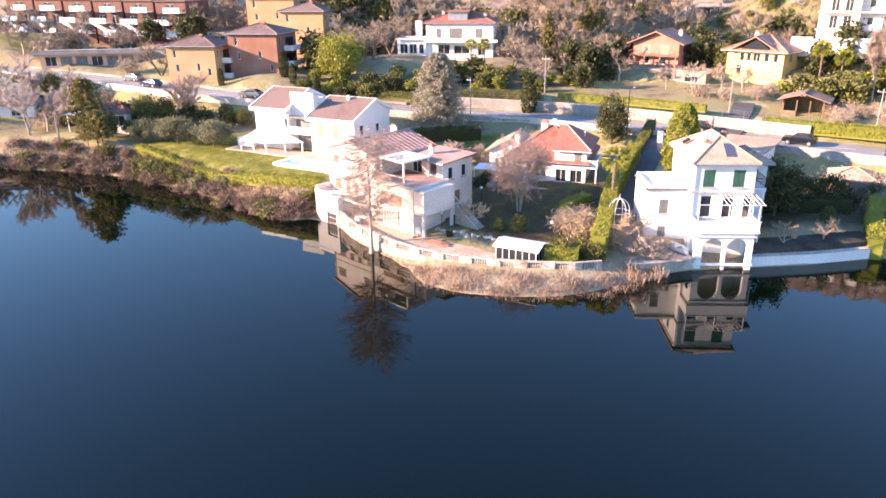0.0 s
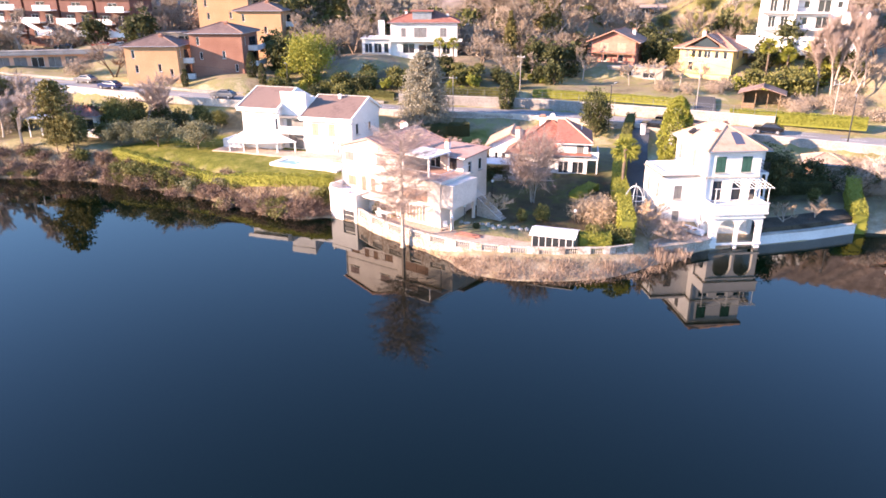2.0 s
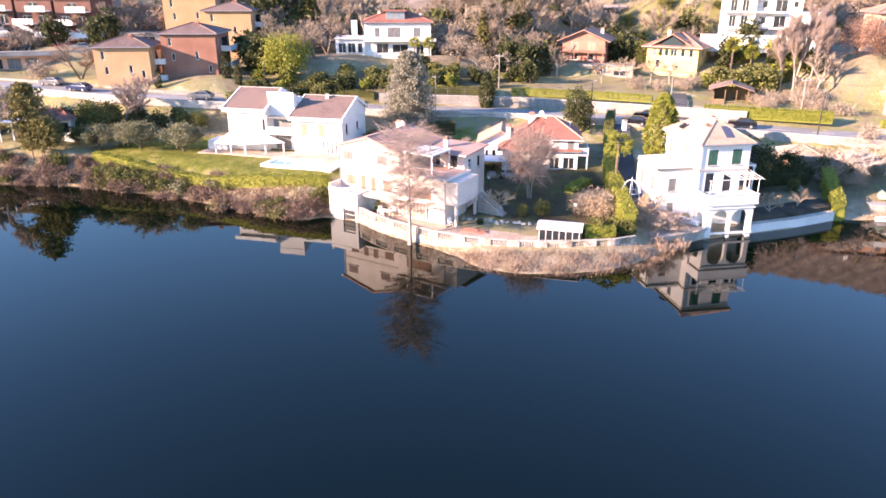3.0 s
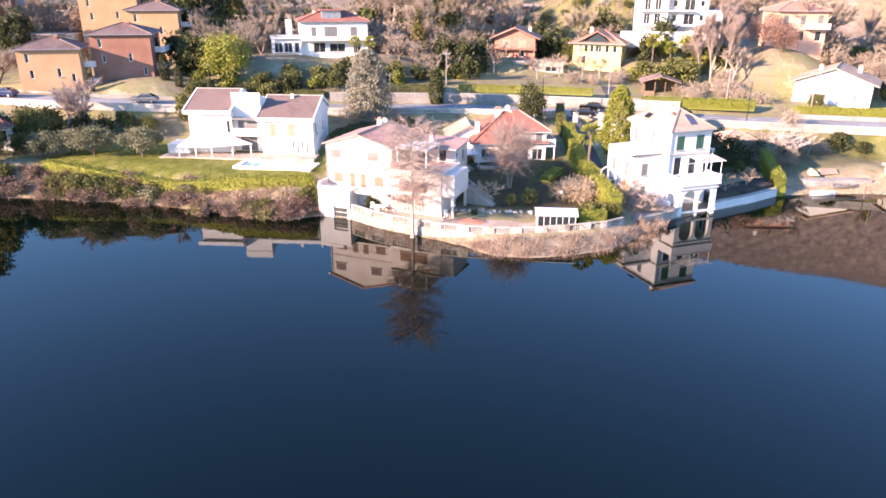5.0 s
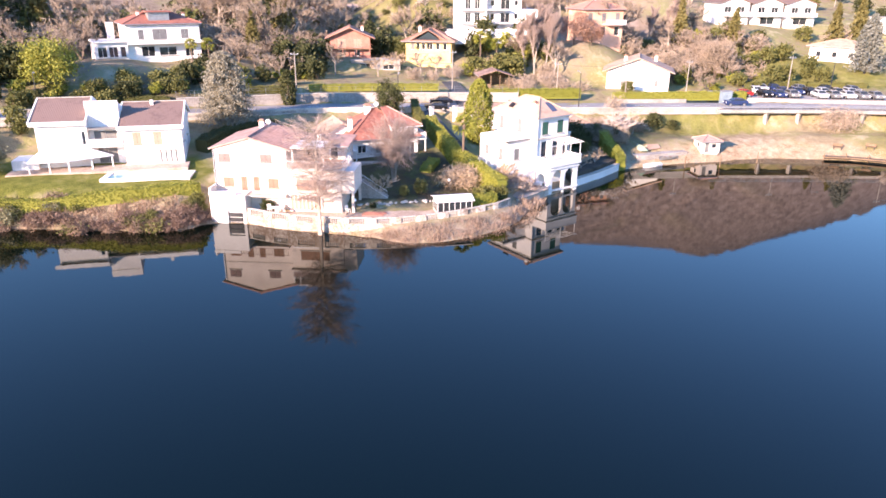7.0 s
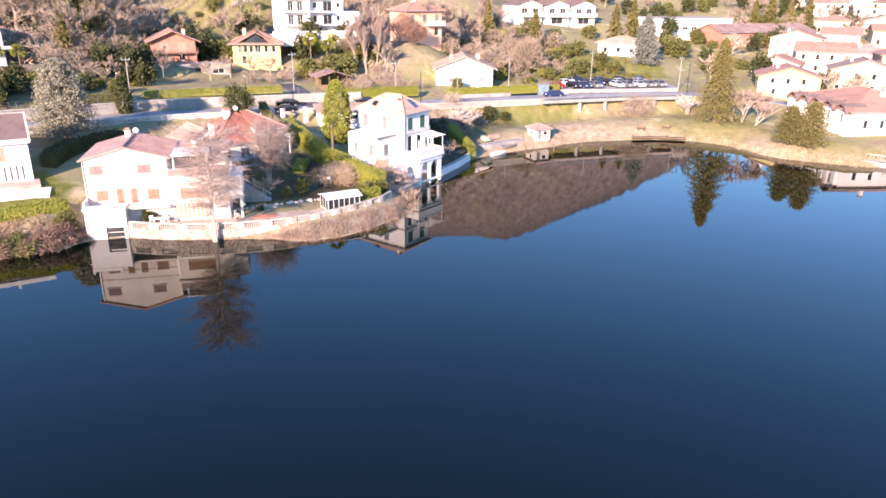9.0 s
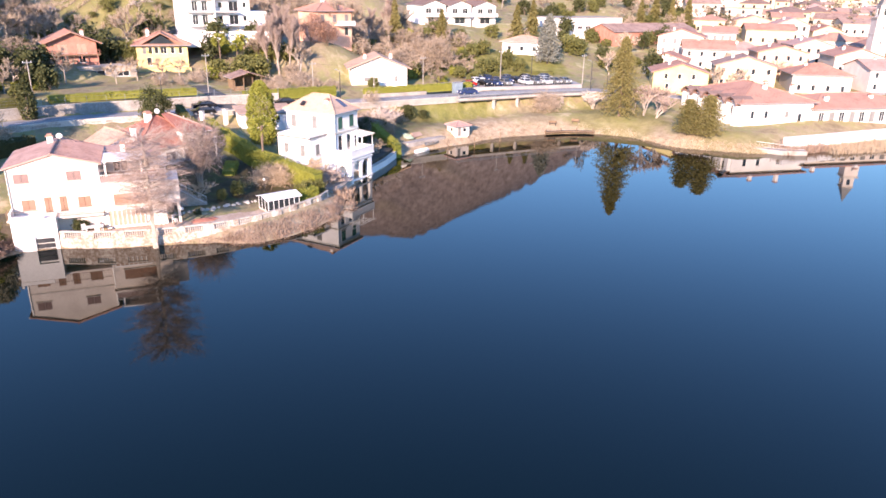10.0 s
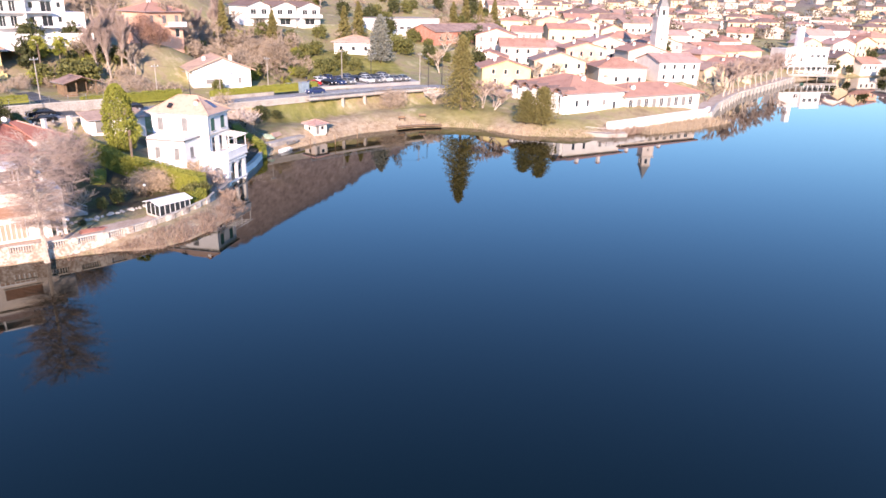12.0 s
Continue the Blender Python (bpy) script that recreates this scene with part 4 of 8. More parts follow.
# long white modern house with brown roofs above the lawn
modern = empty("modern_house", pose(-17.6, 90.0, 3.3, 0, 0, -23), "white modern villa with two brown pitched roofs", "house")
storey_wall(modern, 0.4, 6.6, -1.9, 8.0, 0, 5.7, [("f", 5.7, 2.9, 0.5, 1.8, "open"), ("l", 3.5, 2.6, 1.2, 1.2, "plain")], WHITE, None, 0, 1.5)
storey_wall(modern, 11.0, 18.4, -2.4, 7.4, 0, 5.0, [("f", 1.7, 2.7, 1.1, 1.7, "cream"), ("f", 4.3, 2.7, 1.1, 1.7, "cream"), ("r", 2.0, 2.7, 1.0, 1.6, "plain"), ("r", 6.4, 2.7, 1.0, 1.2, "plain"), ("f", 1.3, 0.1, 1.4, 2.0, "white"), ("f", 4.5, 0.15, 0.3, 1.9, "open"), ("f", 5.15, 0.15, 0.3, 1.9, "open"), ("f", 5.8, 0.15, 0.3, 1.9, "open"), ("f", 6.45, 0.15, 0.3, 1.9, "open")], WHITE, None, 0, 1.5)


def ridge_roof(parent, x0, x1, y0, yr, y1, z0, zr, z1, material):
    """A roof with a long front slope and a short back slope, white verges and fascia, and its gable walls."""
    bm = bmesh.new()
    uvl = bm.loops.layers.uv.new("UVMap")
    slab(bm, uvl, ((x0, y0, z0), (x1, y0, z0), (x1, yr, zr), (x0, yr, zr)), 0.25)
    slab(bm, uvl, ((x1, y1, z1), (x0, y1, z1), (x0, yr, zr), (x1, yr, zr)), 0.25)
    data = bpy.data.meshes.new("roof")
    bm.to_mesh(data), bm.free()
    rf = part("roof", data, material, parent)
    part("roof_edge", boxes((x0, x1, y0 - 0.12, y0, z0 - 0.5, z0 + 0.05)), PAINTWHITE, rf, "broad white fascia")
    part("ridge_cap", boxes((x0, x1, yr - 0.14, yr + 0.14, zr - 0.02, zr + 0.06)), STONE, rf)
    for x in (x0, x1):
        bm = bmesh.new()
        for (ya, za), (yb, zb) in (((y0 - 0.12, z0), (yr, zr)), ((yr, zr), (y1, z1))):
            vs = [bm.verts.new(v_) for dx in (-0.09, 0.09) for v_ in ((x + dx, ya, za - 0.35), (x + dx, yb, zb - 0.35), (x + dx, yb, zb + 0.07), (x + dx, ya, za + 0.07))]
            for f in ((0, 1, 2, 3), (7, 6, 5, 4), (0, 4, 5, 1), (1, 5, 6, 2), (2, 6, 7, 3), (3, 7, 4, 0)):
                bm.faces.new([vs[k] for k in f])
        part("verge", bm, PAINTWHITE, rf)
    for x in (x0 + 0.5, x1 - 0.3):
        g = bmesh.new()
        vs = [g.verts.new(v_) for dx in (-0.1, 0.1) for v_ in ((x + dx, y0 + 0.5, z0 - 0.5), (x + dx, y1 - 0.3, z0 - 0.5), (x + dx, y1 - 0.3, z1 - 0.2), (x + dx, yr, zr - 0.2), (x + dx, y0 + 0.5, z0 - 0.1))]
        for f in ((0, 1, 2, 3, 4), (9, 8, 7, 6, 5), (0, 5, 6, 1), (1, 6, 7, 2), (2, 7, 8, 3), (3, 8, 9, 4), (4, 9, 5, 0)):
            g.faces.new([vs[k] for k in f])
        part("gable_wall", g, WHITE, parent)


ridge_roof(modern, -0.1, 6.7, -2.4, 3.6, 8.4, 6.1, 8.4, 6.4, TILEBROWN)
ridge_roof(modern, 10.5, 18.7, -2.9, 3.4, 7.8, 5.3, 7.6, 5.6, TILEBROWN)
storey_wall(modern, 6.6, 10.6, -0.9, 1.8, 0, 7.6, [("f", 2.0, 0.2, 2.4, 2.0, "grey"), ("f", 2.0, 3.2, 2.8, 1.3, "grey"), ("r", 1.2, 6.2, 0.3, 1.0, "open")], WHITE, foot=1.5, top=True, name="tower_wall")
tc = bmesh.new()
vs = [tc.verts.new(v_) for xx in (6.55, 10.65) for v_ in ((xx, -1.0, 7.55), (xx, 4.2, 5.4), (xx, 4.2, 5.9), (xx, -1.0, 8.5))]
for f in ((0, 1, 2, 3), (7, 6, 5, 4), (0, 4, 5, 1), (1, 5, 6, 2), (2, 6, 7, 3), (3, 7, 4, 0)):
    tc.faces.new([vs[k] for k in f])
part("stair_tower_cap", tc, WHITE, modern, "white stair tower top sloping to the back")
part("link_wall", boxes((6.6, 10.6, 1.8, 7.0, -1.0, 5.6)), WHITE, modern)
part("balcony", boxes((6.7, 10.9, -2.4, -0.9, 2.6, 2.8), (6.7, 10.9, -2.5, -2.38, 2.6, 3.7)), WHITE, modern)
part("awning", boxes((6.7, 10.6, -2.3, -0.9, 4.9, 5.05)), GREYSHUT, modern)
part("entrance_wedge", prism(bmesh.new(), [(-2.8, -2.8), (0.4, -2.8), (0.4, 0.6), (-2.8, 0.6)], -1, 1.3), WHITE, modern)
cn = bmesh.new()
cn_uv = cn.loops.layers.uv.new("UVMap")
for pts in (((-0.4, -5.2, 1.55), (4.6, -5.2, 1.55), (5.4, -2.5, 3.0), (1.4, -2.5, 3.0)), ((4.6, -5.2, 1.55), (9.6, -2.6, 1.55), (5.4, -2.5, 3.0)), ((-0.4, -2.0, 1.55), (-0.4, -5.2, 1.55), (1.4, -2.5, 3.0))):
    slab(cn, cn_uv, pts, 0.12)
cn_mesh = bpy.data.meshes.new("terrace_canopy")
cn.to_mesh(cn_mesh), cn.free()
canopy = part("terrace_canopy", cn_mesh, PAINTWHITE, modern, "white hipped canopy over the terrace")
for xx, yy in ((-0.2, -5.0), (2.2, -5.0), (4.5, -5.0), (7.0, -3.7), (9.3, -2.6)):
    part("canopy_post", boxes((xx - 0.07, xx + 0.07, yy - 0.07, yy + 0.07, 0.0, 1.6)), PAINTWHITE, canopy)
part("chimney", boxes((14.2, 14.6, 2.4, 2.8, 6.0, 7.9)), WHITE, modern)
part("garden_terrace", boxes((-3.0, 19.0, -5.4, -1.9, -1.0, 0.06)), PAVING, modern)

# house with the red hipped roof in the middle garden
red = empty("red_roof_house", pose(19.6, 72.0, 2.4, 0, 0, -15), "white house with a red hipped roof and two-storey wing", "house")
storey_wall(red, 0, 10, 0, 9.5, 0, 3.0, [("f", 1.6, 0.9, 1.3, 1.2, "plain"), ("f", 4.4, 0.9, 1.5, 1.2, "plain"), ("r", 6.4, 0.9, 1.4, 1.2, "plain"), ("l", 1.8, 1.0, 0.9, 1.0, "open")], WHITE)
add_roof(red, "hip", 0, 10, 0, 9.5, 3.0, 3.5, TILERED, 0.6, 0.18)
storey_wall(red, 6.2, 10.1, -0.25, 7.2, 0, 4.6, [("f", 0.85, 0.5, 1.35, 1.6, "plain"), ("f", 2.75, 0.5, 1.5, 1.6, "plain"), ("f", 2.9, 2.75, 0.9, 1.7, "grey"), ("r", 1.6, 0.5, 1.5, 1.6, "plain"), ("r", 1.5, 2.6, 0.9, 1.9, "open"), ("r", 4.6, 2.9, 1.2, 1.3, "plain")], WHITE, name="wing_wall")
wing_roof = bmesh.new()
wing_uv = wing_roof.loops.layers.uv.new("UVMap")
slab(wing_roof, wing_uv, ((5.9, -0.7, 4.65), (10.7, -0.7, 4.65), (6.9, 4.5, 6.75), (5.9, 4.5, 6.75)), 0.18)
slab(wing_roof, wing_uv, ((10.7, -0.7, 4.65), (10.7, 8.2, 4.65), (6.9, 5.6, 6.75), (6.9, 4.5, 6.75)), 0.18)
wing_mesh = bpy.data.meshes.new("roof")
wing_roof.to_mesh(wing_mesh), wing_roof.free()
wing_top = part("roof", wing_mesh, TILERED, red)
part("ridge_cap", tube(bmesh.new(), (10.7, -0.7, 4.7), (6.9, 4.5, 6.8), 0.11, 0.11, 5), TILEPINK, wing_top)
part("gutter", tube(bmesh.new(), (5.9, -0.76, 4.5), (10.75, -0.76, 4.5), 0.07, 0.07, 5), PAINTWHITE, red)
storey_wall(red, -3.2, 2.6, 3.6, 9.2, 0, 3.1, [("f", 1.0, 1.2, 0.45, 0.9, "open"), ("f", 2.0, 1.2, 0.6, 0.9, "open"), ("l", 2.8, 1.0, 1.1, 1.2, "plain")], WHITE, "y", 1.5, name="wing_wall")
add_roof(red, "gable_y", -3.2, 2.6, 3.6, 9.2, 3.15, 1.75, TILESAND, 0.5, 0.18)
part("balcony", boxes((10.1, 11.5, -0.25, 4.0, 2.35, 2.5), (11.38, 11.5, -0.25, 4.0, 2.5, 3.4), (10.1, 11.38, -0.25, -0.13, 2.5, 3.4)), WHITE, red)
part("balcony_post", boxes((11.3, 11.45, -0.2, -0.05, -1.0, 2.35)), WHITE, red)
chimney(red, 0.7, 2.9, 4.6, 1.0, 0.6)
chimney(red, 3.9, 4.7, 6.2, 0.8, 0.8)
part("satellite_dish", prism(bmesh.new(), [(0.36 * math.cos(k * math.pi / 6), 0.36 * math.sin(k * math.pi / 6)) for k in range(12)], -0.04, 0.04), PAINTWHITE, red, "white satellite dish", pose(5.2, 4.4, 7.2, 70, 0, 0))
part("roof_vent", tube(bmesh.new(), (9.2, 4.4, 5.3), (9.2, 4.4, 6.1), 0.08, 0.06, 6), PAINTWHITE, red)
part("terrace", boxes((-2.0, 10.5, -2.6, 0, -1.5, 0.05)), PAVING, red)
part("garden_canopy", boxes((-4.2, 0.6, -1.0, 2.2, 1.5, 1.6)), PAINTWHITE, red)
for xx, yy in ((-4.1, -0.9), (0.5, -0.9), (-4.1, 2.1)):
    part("canopy_post", boxes((xx - 0.05, xx + 0.05, yy - 0.05, yy + 0.05, -1.0, 1.5)), PAINTWHITE, red)

# hillside houses
chalet = house(45.0, 124.6, 11.6, -30, 8.6, 9, 3.9, "gable_y", 2.2, REDWOOD, TILE, "red boarded chalet with cream shutters and a long balcony",
               [("f", 2.5, 1.95, 1.7, 1.7, "cream"), ("f", 5.9, 1.95, 1.7, 1.7, "cream"), ("f", 2.6, 0.1, 1.2, 1.3, "plain"), ("f", 5.8, 0.1, 1.2, 1.3, "plain"), ("r", 4, 1.9, 1.2, 1.4, "plain")], 1.0, [(7.0, 6.0, 4.6)], "chalet", "chalet")
part("balcony", boxes((-0.4, 9.0, -1.4, 0, 1.6, 1.75)), WOOD, chalet)
railing(chalet, [(-0.4, -1.35, 1.75), (9.0, -1.35, 1.75)], 0.9, 0.18, REDWOOD)
for i in range(4):
    part("balcony_post", boxes((-0.3 + 2.9 * i, -0.15 + 2.9 * i, -1.35, -1.2, -0.6, 1.6)), REDWOOD, chalet)
house(46.8, 119.0, 8.6, -28, 10.5, 5, 2.4, "flat", 0, CONCRETE, CONCRETE, "flat-roofed concrete garage with a red car inside", [("f", 3.2, 0.0, 3.0, 1.9, "open"), ("f", 8.0, 0.6, 2.4, 1.1, "open")], name="garage", category="garage")
yel = house(61.0, 119.2, 10.9, -43, 10.2, 9.5, 3.7, "hip", 2.5, YELLOW, TILE, "yellow hillside house with dark shutters and a tiled roof",
            [("f", 1.6, 1.9, 0.8, 1.4, "grey"), ("f", 2.8, 1.9, 0.8, 1.4, "open"), ("f", 4.0, 1.9, 0.8, 1.4, "open"), ("f", 5.4, 1.9, 1.3, 1.4, "plain"), ("f", 7.2, 1.9, 0.8, 1.4, "open"), ("f", 8.8, 1.9, 0.8, 1.4, "plain"), ("f", 2.4, -0.5, 1.0, 1.7, "open"), ("r", 3, 1.9, 1.1, 1.4, "grey"), ("r", 6.5, 1.9, 1.1, 1.4, "grey"), ("l", 4, 1.9, 1.1, 1.4, "grey")], 0.9, [(2.4, 6.0, 5.2)], foot=3.0)
add_roof(yel, "gable_y", 1.4, 8.8, -0.4, 4.6, 3.95, 2.3, TILE, 0.5, 0.18)
gl_ = bmesh.new()
vs = [gl_.verts.new(v_) for yy in (-0.3, -0.1) for v_ in ((2.2, yy, 3.85), (8.0, yy, 3.85), (5.1, yy, 5.75))]
for f in ((0, 1, 2), (5, 4, 3), (0, 3, 4, 1), (1, 4, 5, 2), (2, 5, 3, 0)):
    gl_.faces.new([vs[j] for j in f])
part("gable_glazing", gl_, GLASS, yel, "dark triangular gable glazing")
part("gable_band", boxes((1.2, 9.0, -0.55, -0.35, 3.45, 3.85)), PINK, yel)
part("solar_panel", boxes((-1.6, 1.6, -0.8, 0.8, 0, 0.07)), SOLAR, yel, "dark rooftop solar panels", pose(6.6, 0.6, 5.52, 0, 30, 0))
part("porch_base", boxes((-0.4, 10.6, -2.2, 0, -3.0, -0.9)), YELLOW, yel)

wv = empty("hill_villa", pose(-0.4, 129.2, 12.7, 0, 0, -6), "white flat-fronted villa with a red roof and glazed ground floor", "villa")
storey_wall(wv, 5.2, 18.6, 0.6, 10, 0, 6.3, [("f", 2.6, 3.6, 1.0, 1.7, "grey"), ("f", 6.0, 3.5, 2.6, 1.9, "grey"), ("f", 10.6, 3.6, 1.4, 1.7, "grey"), ("f", 3.6, 0.4, 2.4, 1.9, "open"), ("f", 7.2, 0.5, 3.2, 1.6, "plain"), ("f", 11.2, 0.2, 1.6, 2.0, "open"), ("r", 3, 3.6, 1.2, 1.6, "plain")], WHITE, foot=2.5)
add_roof(wv, "hip", 5.2, 18.6, 0.6, 10, 6.4, 2.0, TILERED, 0.5, 0.2)
storey_wall(wv, -0.6, 5.2, 0.2, 7, 0, 3.2, [("f", 1.3, 0.5, 1.6, 1.9, "plain"), ("f", 3.2, 0.5, 1.6, 1.9, "plain"), ("f", 4.9, 0.5, 1.0, 1.9, "plain")], WHITE, foot=2.5, name="wing_wall", top=True)
part("wing_slab", boxes((-0.8, 5.3, -0.3, 7.2, 3.2, 3.45)), WHITE, wv)
railing(wv, [(-0.7, 0, 3.45), (5.2, 0, 3.45)], 0.8, 0.25)
part("balcony", boxes((5.2, 19.6, -0.8, 0.6, 2.75, 2.95), (5.2, 19.6, -0.85, -0.75, 2.75, 3.3)), WHITE, wv)
part("chimney", boxes((2.4, 3.6, 4.0, 5.0, 3.4, 6.6)), WHITE, wv)
part("roof_terrace_box", boxes((9.6, 13.4, 1.4, 5.0, 6.4, 8.4)), GREYMETAL, wv, "grey metal roof dormer")
part("roof_terrace_cap", boxes((9.2, 13.8, 1.0, 5.4, 8.4, 8.6)), TILERED, wv)
chimney(wv, 8.2, 4.0, 7.6, 0.8, 0.5)
chimney(wv, 16.6, 4.2, 7.2, 0.8, 0.5)

house(84.7, 81.2, 6.3, -51.5, 12.2, 10.5, 4.0, "gable_y", 2.7, WHITE, TILESAND, "plain white roadside house with a shallow gable", [("f", 4.0, 1.2, 2.6, 0.9, "grey"), ("f", 9.8, 1.2, 0.7, 1.2, "grey"), ("r", 3, 1.2, 1.0, 1.2, "plain"), ("l", 4, 1.2, 1.2, 1.2, "plain")], 0.9, [(3.4, 5, 5.2), (9.5, 7.5, 5.2)])
sal = house(92.6, 95.6, 15.4, -22, 9.4, 8.5, 6.2, "hip", 2.0, PINK, TILE, "salmon villa behind bare trees on the slope", even("f", 9.4, 3, 3.7, 1.0, 1.7, "grey") + even("f", 9.4, 3, 0.6, 1.2, 1.9, "open") + even("r", 8.5, 2, 3.8, 1.0, 1.6, "plain", 2.2), 0.7, [(4, 4, 7.8)], foot=3)
part("balcony", boxes((4.6, 9.4, -1.6, 0, 2.9, 3.1), (4.6, 9.4, -1.6, -1.48, 3.1, 3.95)), WHITE, sal)
apt = house(77.0, 121.0, 17.6, -32, 15, 11, 10.5, "flat", 0, WHITE, WHITE, "white apartment block with stacked balconies", sum([[("f", 2.4, 0.5 + 3.0 * k, 1.3, 2.2, "open"), ("f", 4.6, 0.5 + 3.0 * k, 1.3, 2.2, "open"), ("f", 8.2, 1.2 + 3.0 * k, 1.0, 1.3, "plain"), ("f", 11.2, 0.5 + 3.0 * k, 2.2, 2.2, "open"), ("f", 13.8, 1.3 + 3.0 * k, 0.9, 1.2, "plain")] + even("r", 11, 2, 1.2 + 3.0 * k, 1.1, 1.4, "plain", 2.5) for k in range(3)], []), name="apartment_block", category="apartment block", foot=4)
for k in range(3):
    part("balcony", boxes((0.0, 12.6 - 0.8 * k, -1.7 - 0.25 * (2 - k), 0, 0.3 + 3.0 * k, 0.5 + 3.0 * k)), WHITE, apt)
    railing(apt, [(0.05, -1.65 - 0.25 * (2 - k), 0.5 + 3.0 * k), (12.5 - 0.8 * k, -1.65 - 0.25 * (2 - k), 0.5 + 3.0 * k), (12.5 - 0.8 * k, 0, 0.5 + 3.0 * k)], 0.95, 0.3, DARKMETAL)
part("divider", boxes((6.4, 6.6, -1.6, 0, 0.5, 9.3)), WHITE, apt)
part("awning", boxes((1.0, 6.0, -1.5, 0, 8.9, 9.0)), TILERED, apt, "faded red awning")
part("podium", boxes((-3, 18, -6, 0, -4, -1.6), (15, 19, 0, 8, -2, 3.4)), WHITE, apt)
part("podium_parapet", boxes((-3, 18, -6, -5.8, -1.6, -0.7)), WHITE, apt)


def boxy(x, y, z, ang, w, d, label, wall, h=8.0):
    """Brick or plaster apartment house with a low brown hip roof, slit windows and white balconies at one side."""
    e = house(x, y, z, ang, w, d, h, "hip", 1.7, wall, TILEBROWN, label, [("f", w * 0.16, h - 2.2, 0.6, 1.5, "open"), ("f", w * 0.64, h - 4.6, 0.6, 1.4, "plain"), ("f", w * 0.2, h - 4.8, 0.6, 1.4, "open"), ("r", d * 0.2, h - 2.3, 0.7, 1.6, "open"), ("r", d * 0.75, h - 4.8, 0.7, 1.5, "open"), ("f", w * 0.86, 0.4, 0.6, 1.4, "open")], 0.55, [(w * 0.6, d * 0.4, h + 0.9, 0.8, 0.6, BRICKRED)], "apartment_house", "apartment house", "orange apartment houses", 3.0)
    for k in range(2):
        z0 = h - 3.4 - 2.9 * k
        b = part("balcony", boxes((w, w + 1.8, d * 0.35, d * 0.95, z0, z0 + 0.15), (w + 1.68, w + 1.8, d * 0.35, d * 0.95, z0 + 0.15, z0 + 1.0), (w, w + 1.68, d * 0.35, d * 0.35 + 0.12, z0 + 0.15, z0 + 1.0)), PAINTWHITE, e)
        part("balcony_door", boxes((w + 0.004, w + 0.05, d * 0.45, d * 0.85, z0 + 0.15, z0 + 2.4)), GLASS, b)
    return e


boxy(-44.0, 118.6, 9.9, -4, 9.6, 8.5, "orange apartment house with slit windows and a brown hip roof", ORANGE, 5.9)
boxy(-32.9, 121.6, 10.4, -8, 10.0, 9.5, "brick-red apartment house with white balconies", BRICKRED, 7.4)
boxy(-27.5, 140.5, 14.5, -8, 9.6, 10, "orange hillside apartment house with a balcony stair", ORANGE, 6.6)
boxy(-36.5, 146.0, 15.5, -6, 11, 10, "tall orange apartment house behind the others", ORANGE, 8.4)

# stepped terrace of brick flats with white balconies
for i in range(6):
    x0, y0 = -103 + 8.6 * i, 163.0 - 2.2 * i
    e = empty("terrace_flat", pose(x0, y0, 15.2 - 0.15 * i, 0, 0, -14), "red brick terraced flat with stepped white balconies", "terraced house", "brick terrace")
    storey_wall(e, 0, 8.2, 0, 9, 0, 8.6, [("f", 2.2, 0.4, 1.8, 2.0, "open"), ("f", 5.8, 0.4, 1.8, 2.0, "open"), ("f", 2.2, 3.3, 1.8, 2.0, "open"), ("f", 5.8, 3.3, 1.8, 2.0, "open"), ("f", 4.0, 6.2, 2.2, 1.8, "open")], BRICKDARK, foot=4)
    part("roof", boxes((-0.2, 8.4, -0.4, 9.2, 8.6, 8.85)), TILEBROWN, e)
    for k in range(2):
        part("balcony", boxes((0.2 + 3.4 * k, 4.8 + 3.2 * k, -2.2, 0, 3.5 + 2.6 * k, 3.7 + 2.6 * k), (0.2 + 3.4 * k, 4.8 + 3.2 * k, -2.2, -2.05, 3.7 + 2.6 * k, 4.7 + 2.6 * k)), PAINTWHITE, e)
    part("balcony", boxes((4.4, 8.2, -3.2, 0, 0.9, 1.1), (4.4, 8.2, -3.2, -3.05, 1.1, 2.1), (4.4, 4.55, -3.05, 0, 1.1, 2.1)), PAINTWHITE, e)
    for z0, z1 in ((4.6, 2.2),):
        sl_ = bmesh.new()
        vs = [sl_.verts.new(v_) for yy in (-2.5, -2.3) for v_ in ((0.4, yy, z0 - 0.9), (5.0, yy, z1 - 0.9), (5.0, yy, z1), (0.4, yy, z0))]
        for f in ((0, 1, 2, 3), (7, 6, 5, 4), (0, 4, 5, 1), (1, 5, 6, 2), (2, 6, 7, 3), (3, 7, 4, 0)):
            sl_.faces.new([vs[j] for j in f])
        part("stair_parapet", sl_, PAINTWHITE, e, "sloping white stair parapet")
    for k in range(10):
        part("step", boxes((4.7 + 0.28 * k, 4.98 + 0.28 * k, -1.2, -0.1, 2.6 - 0.18 * k, 2.8 - 0.18 * k)), PAINTWHITE, e)
gar = empty("garage_row", pose(-79, 134.0, 10.4, 0, 0, 10), "long low row of brick garages under a white slab", "garages")
storey_wall(gar, 0, 22, 0, 6, 0, 2.5, [("f", 2.2 + 3.2 * i, 0.05, 2.4, 2.0, "grey" if i % 3 else "open") for i in range(6)], PINK, foot=3)
part("roof", boxes((-1, 23, -1.4, 7, 2.5, 2.95)), CONCRETE, gar)
part("ramp_wall", boxes((-1, 30, -1.0, -0.7, 2.95, 3.4)), CONCRETE, gar)
house(-60, 152, 13.4, -6, 22, 7, 2.6, "flat", 0, CONCRETE, CONCRETE, "white flat-roofed carport on the slope", even("f", 22, 5, 0.1, 2.8, 2.0, "open", 3), name="carport", category="carport")

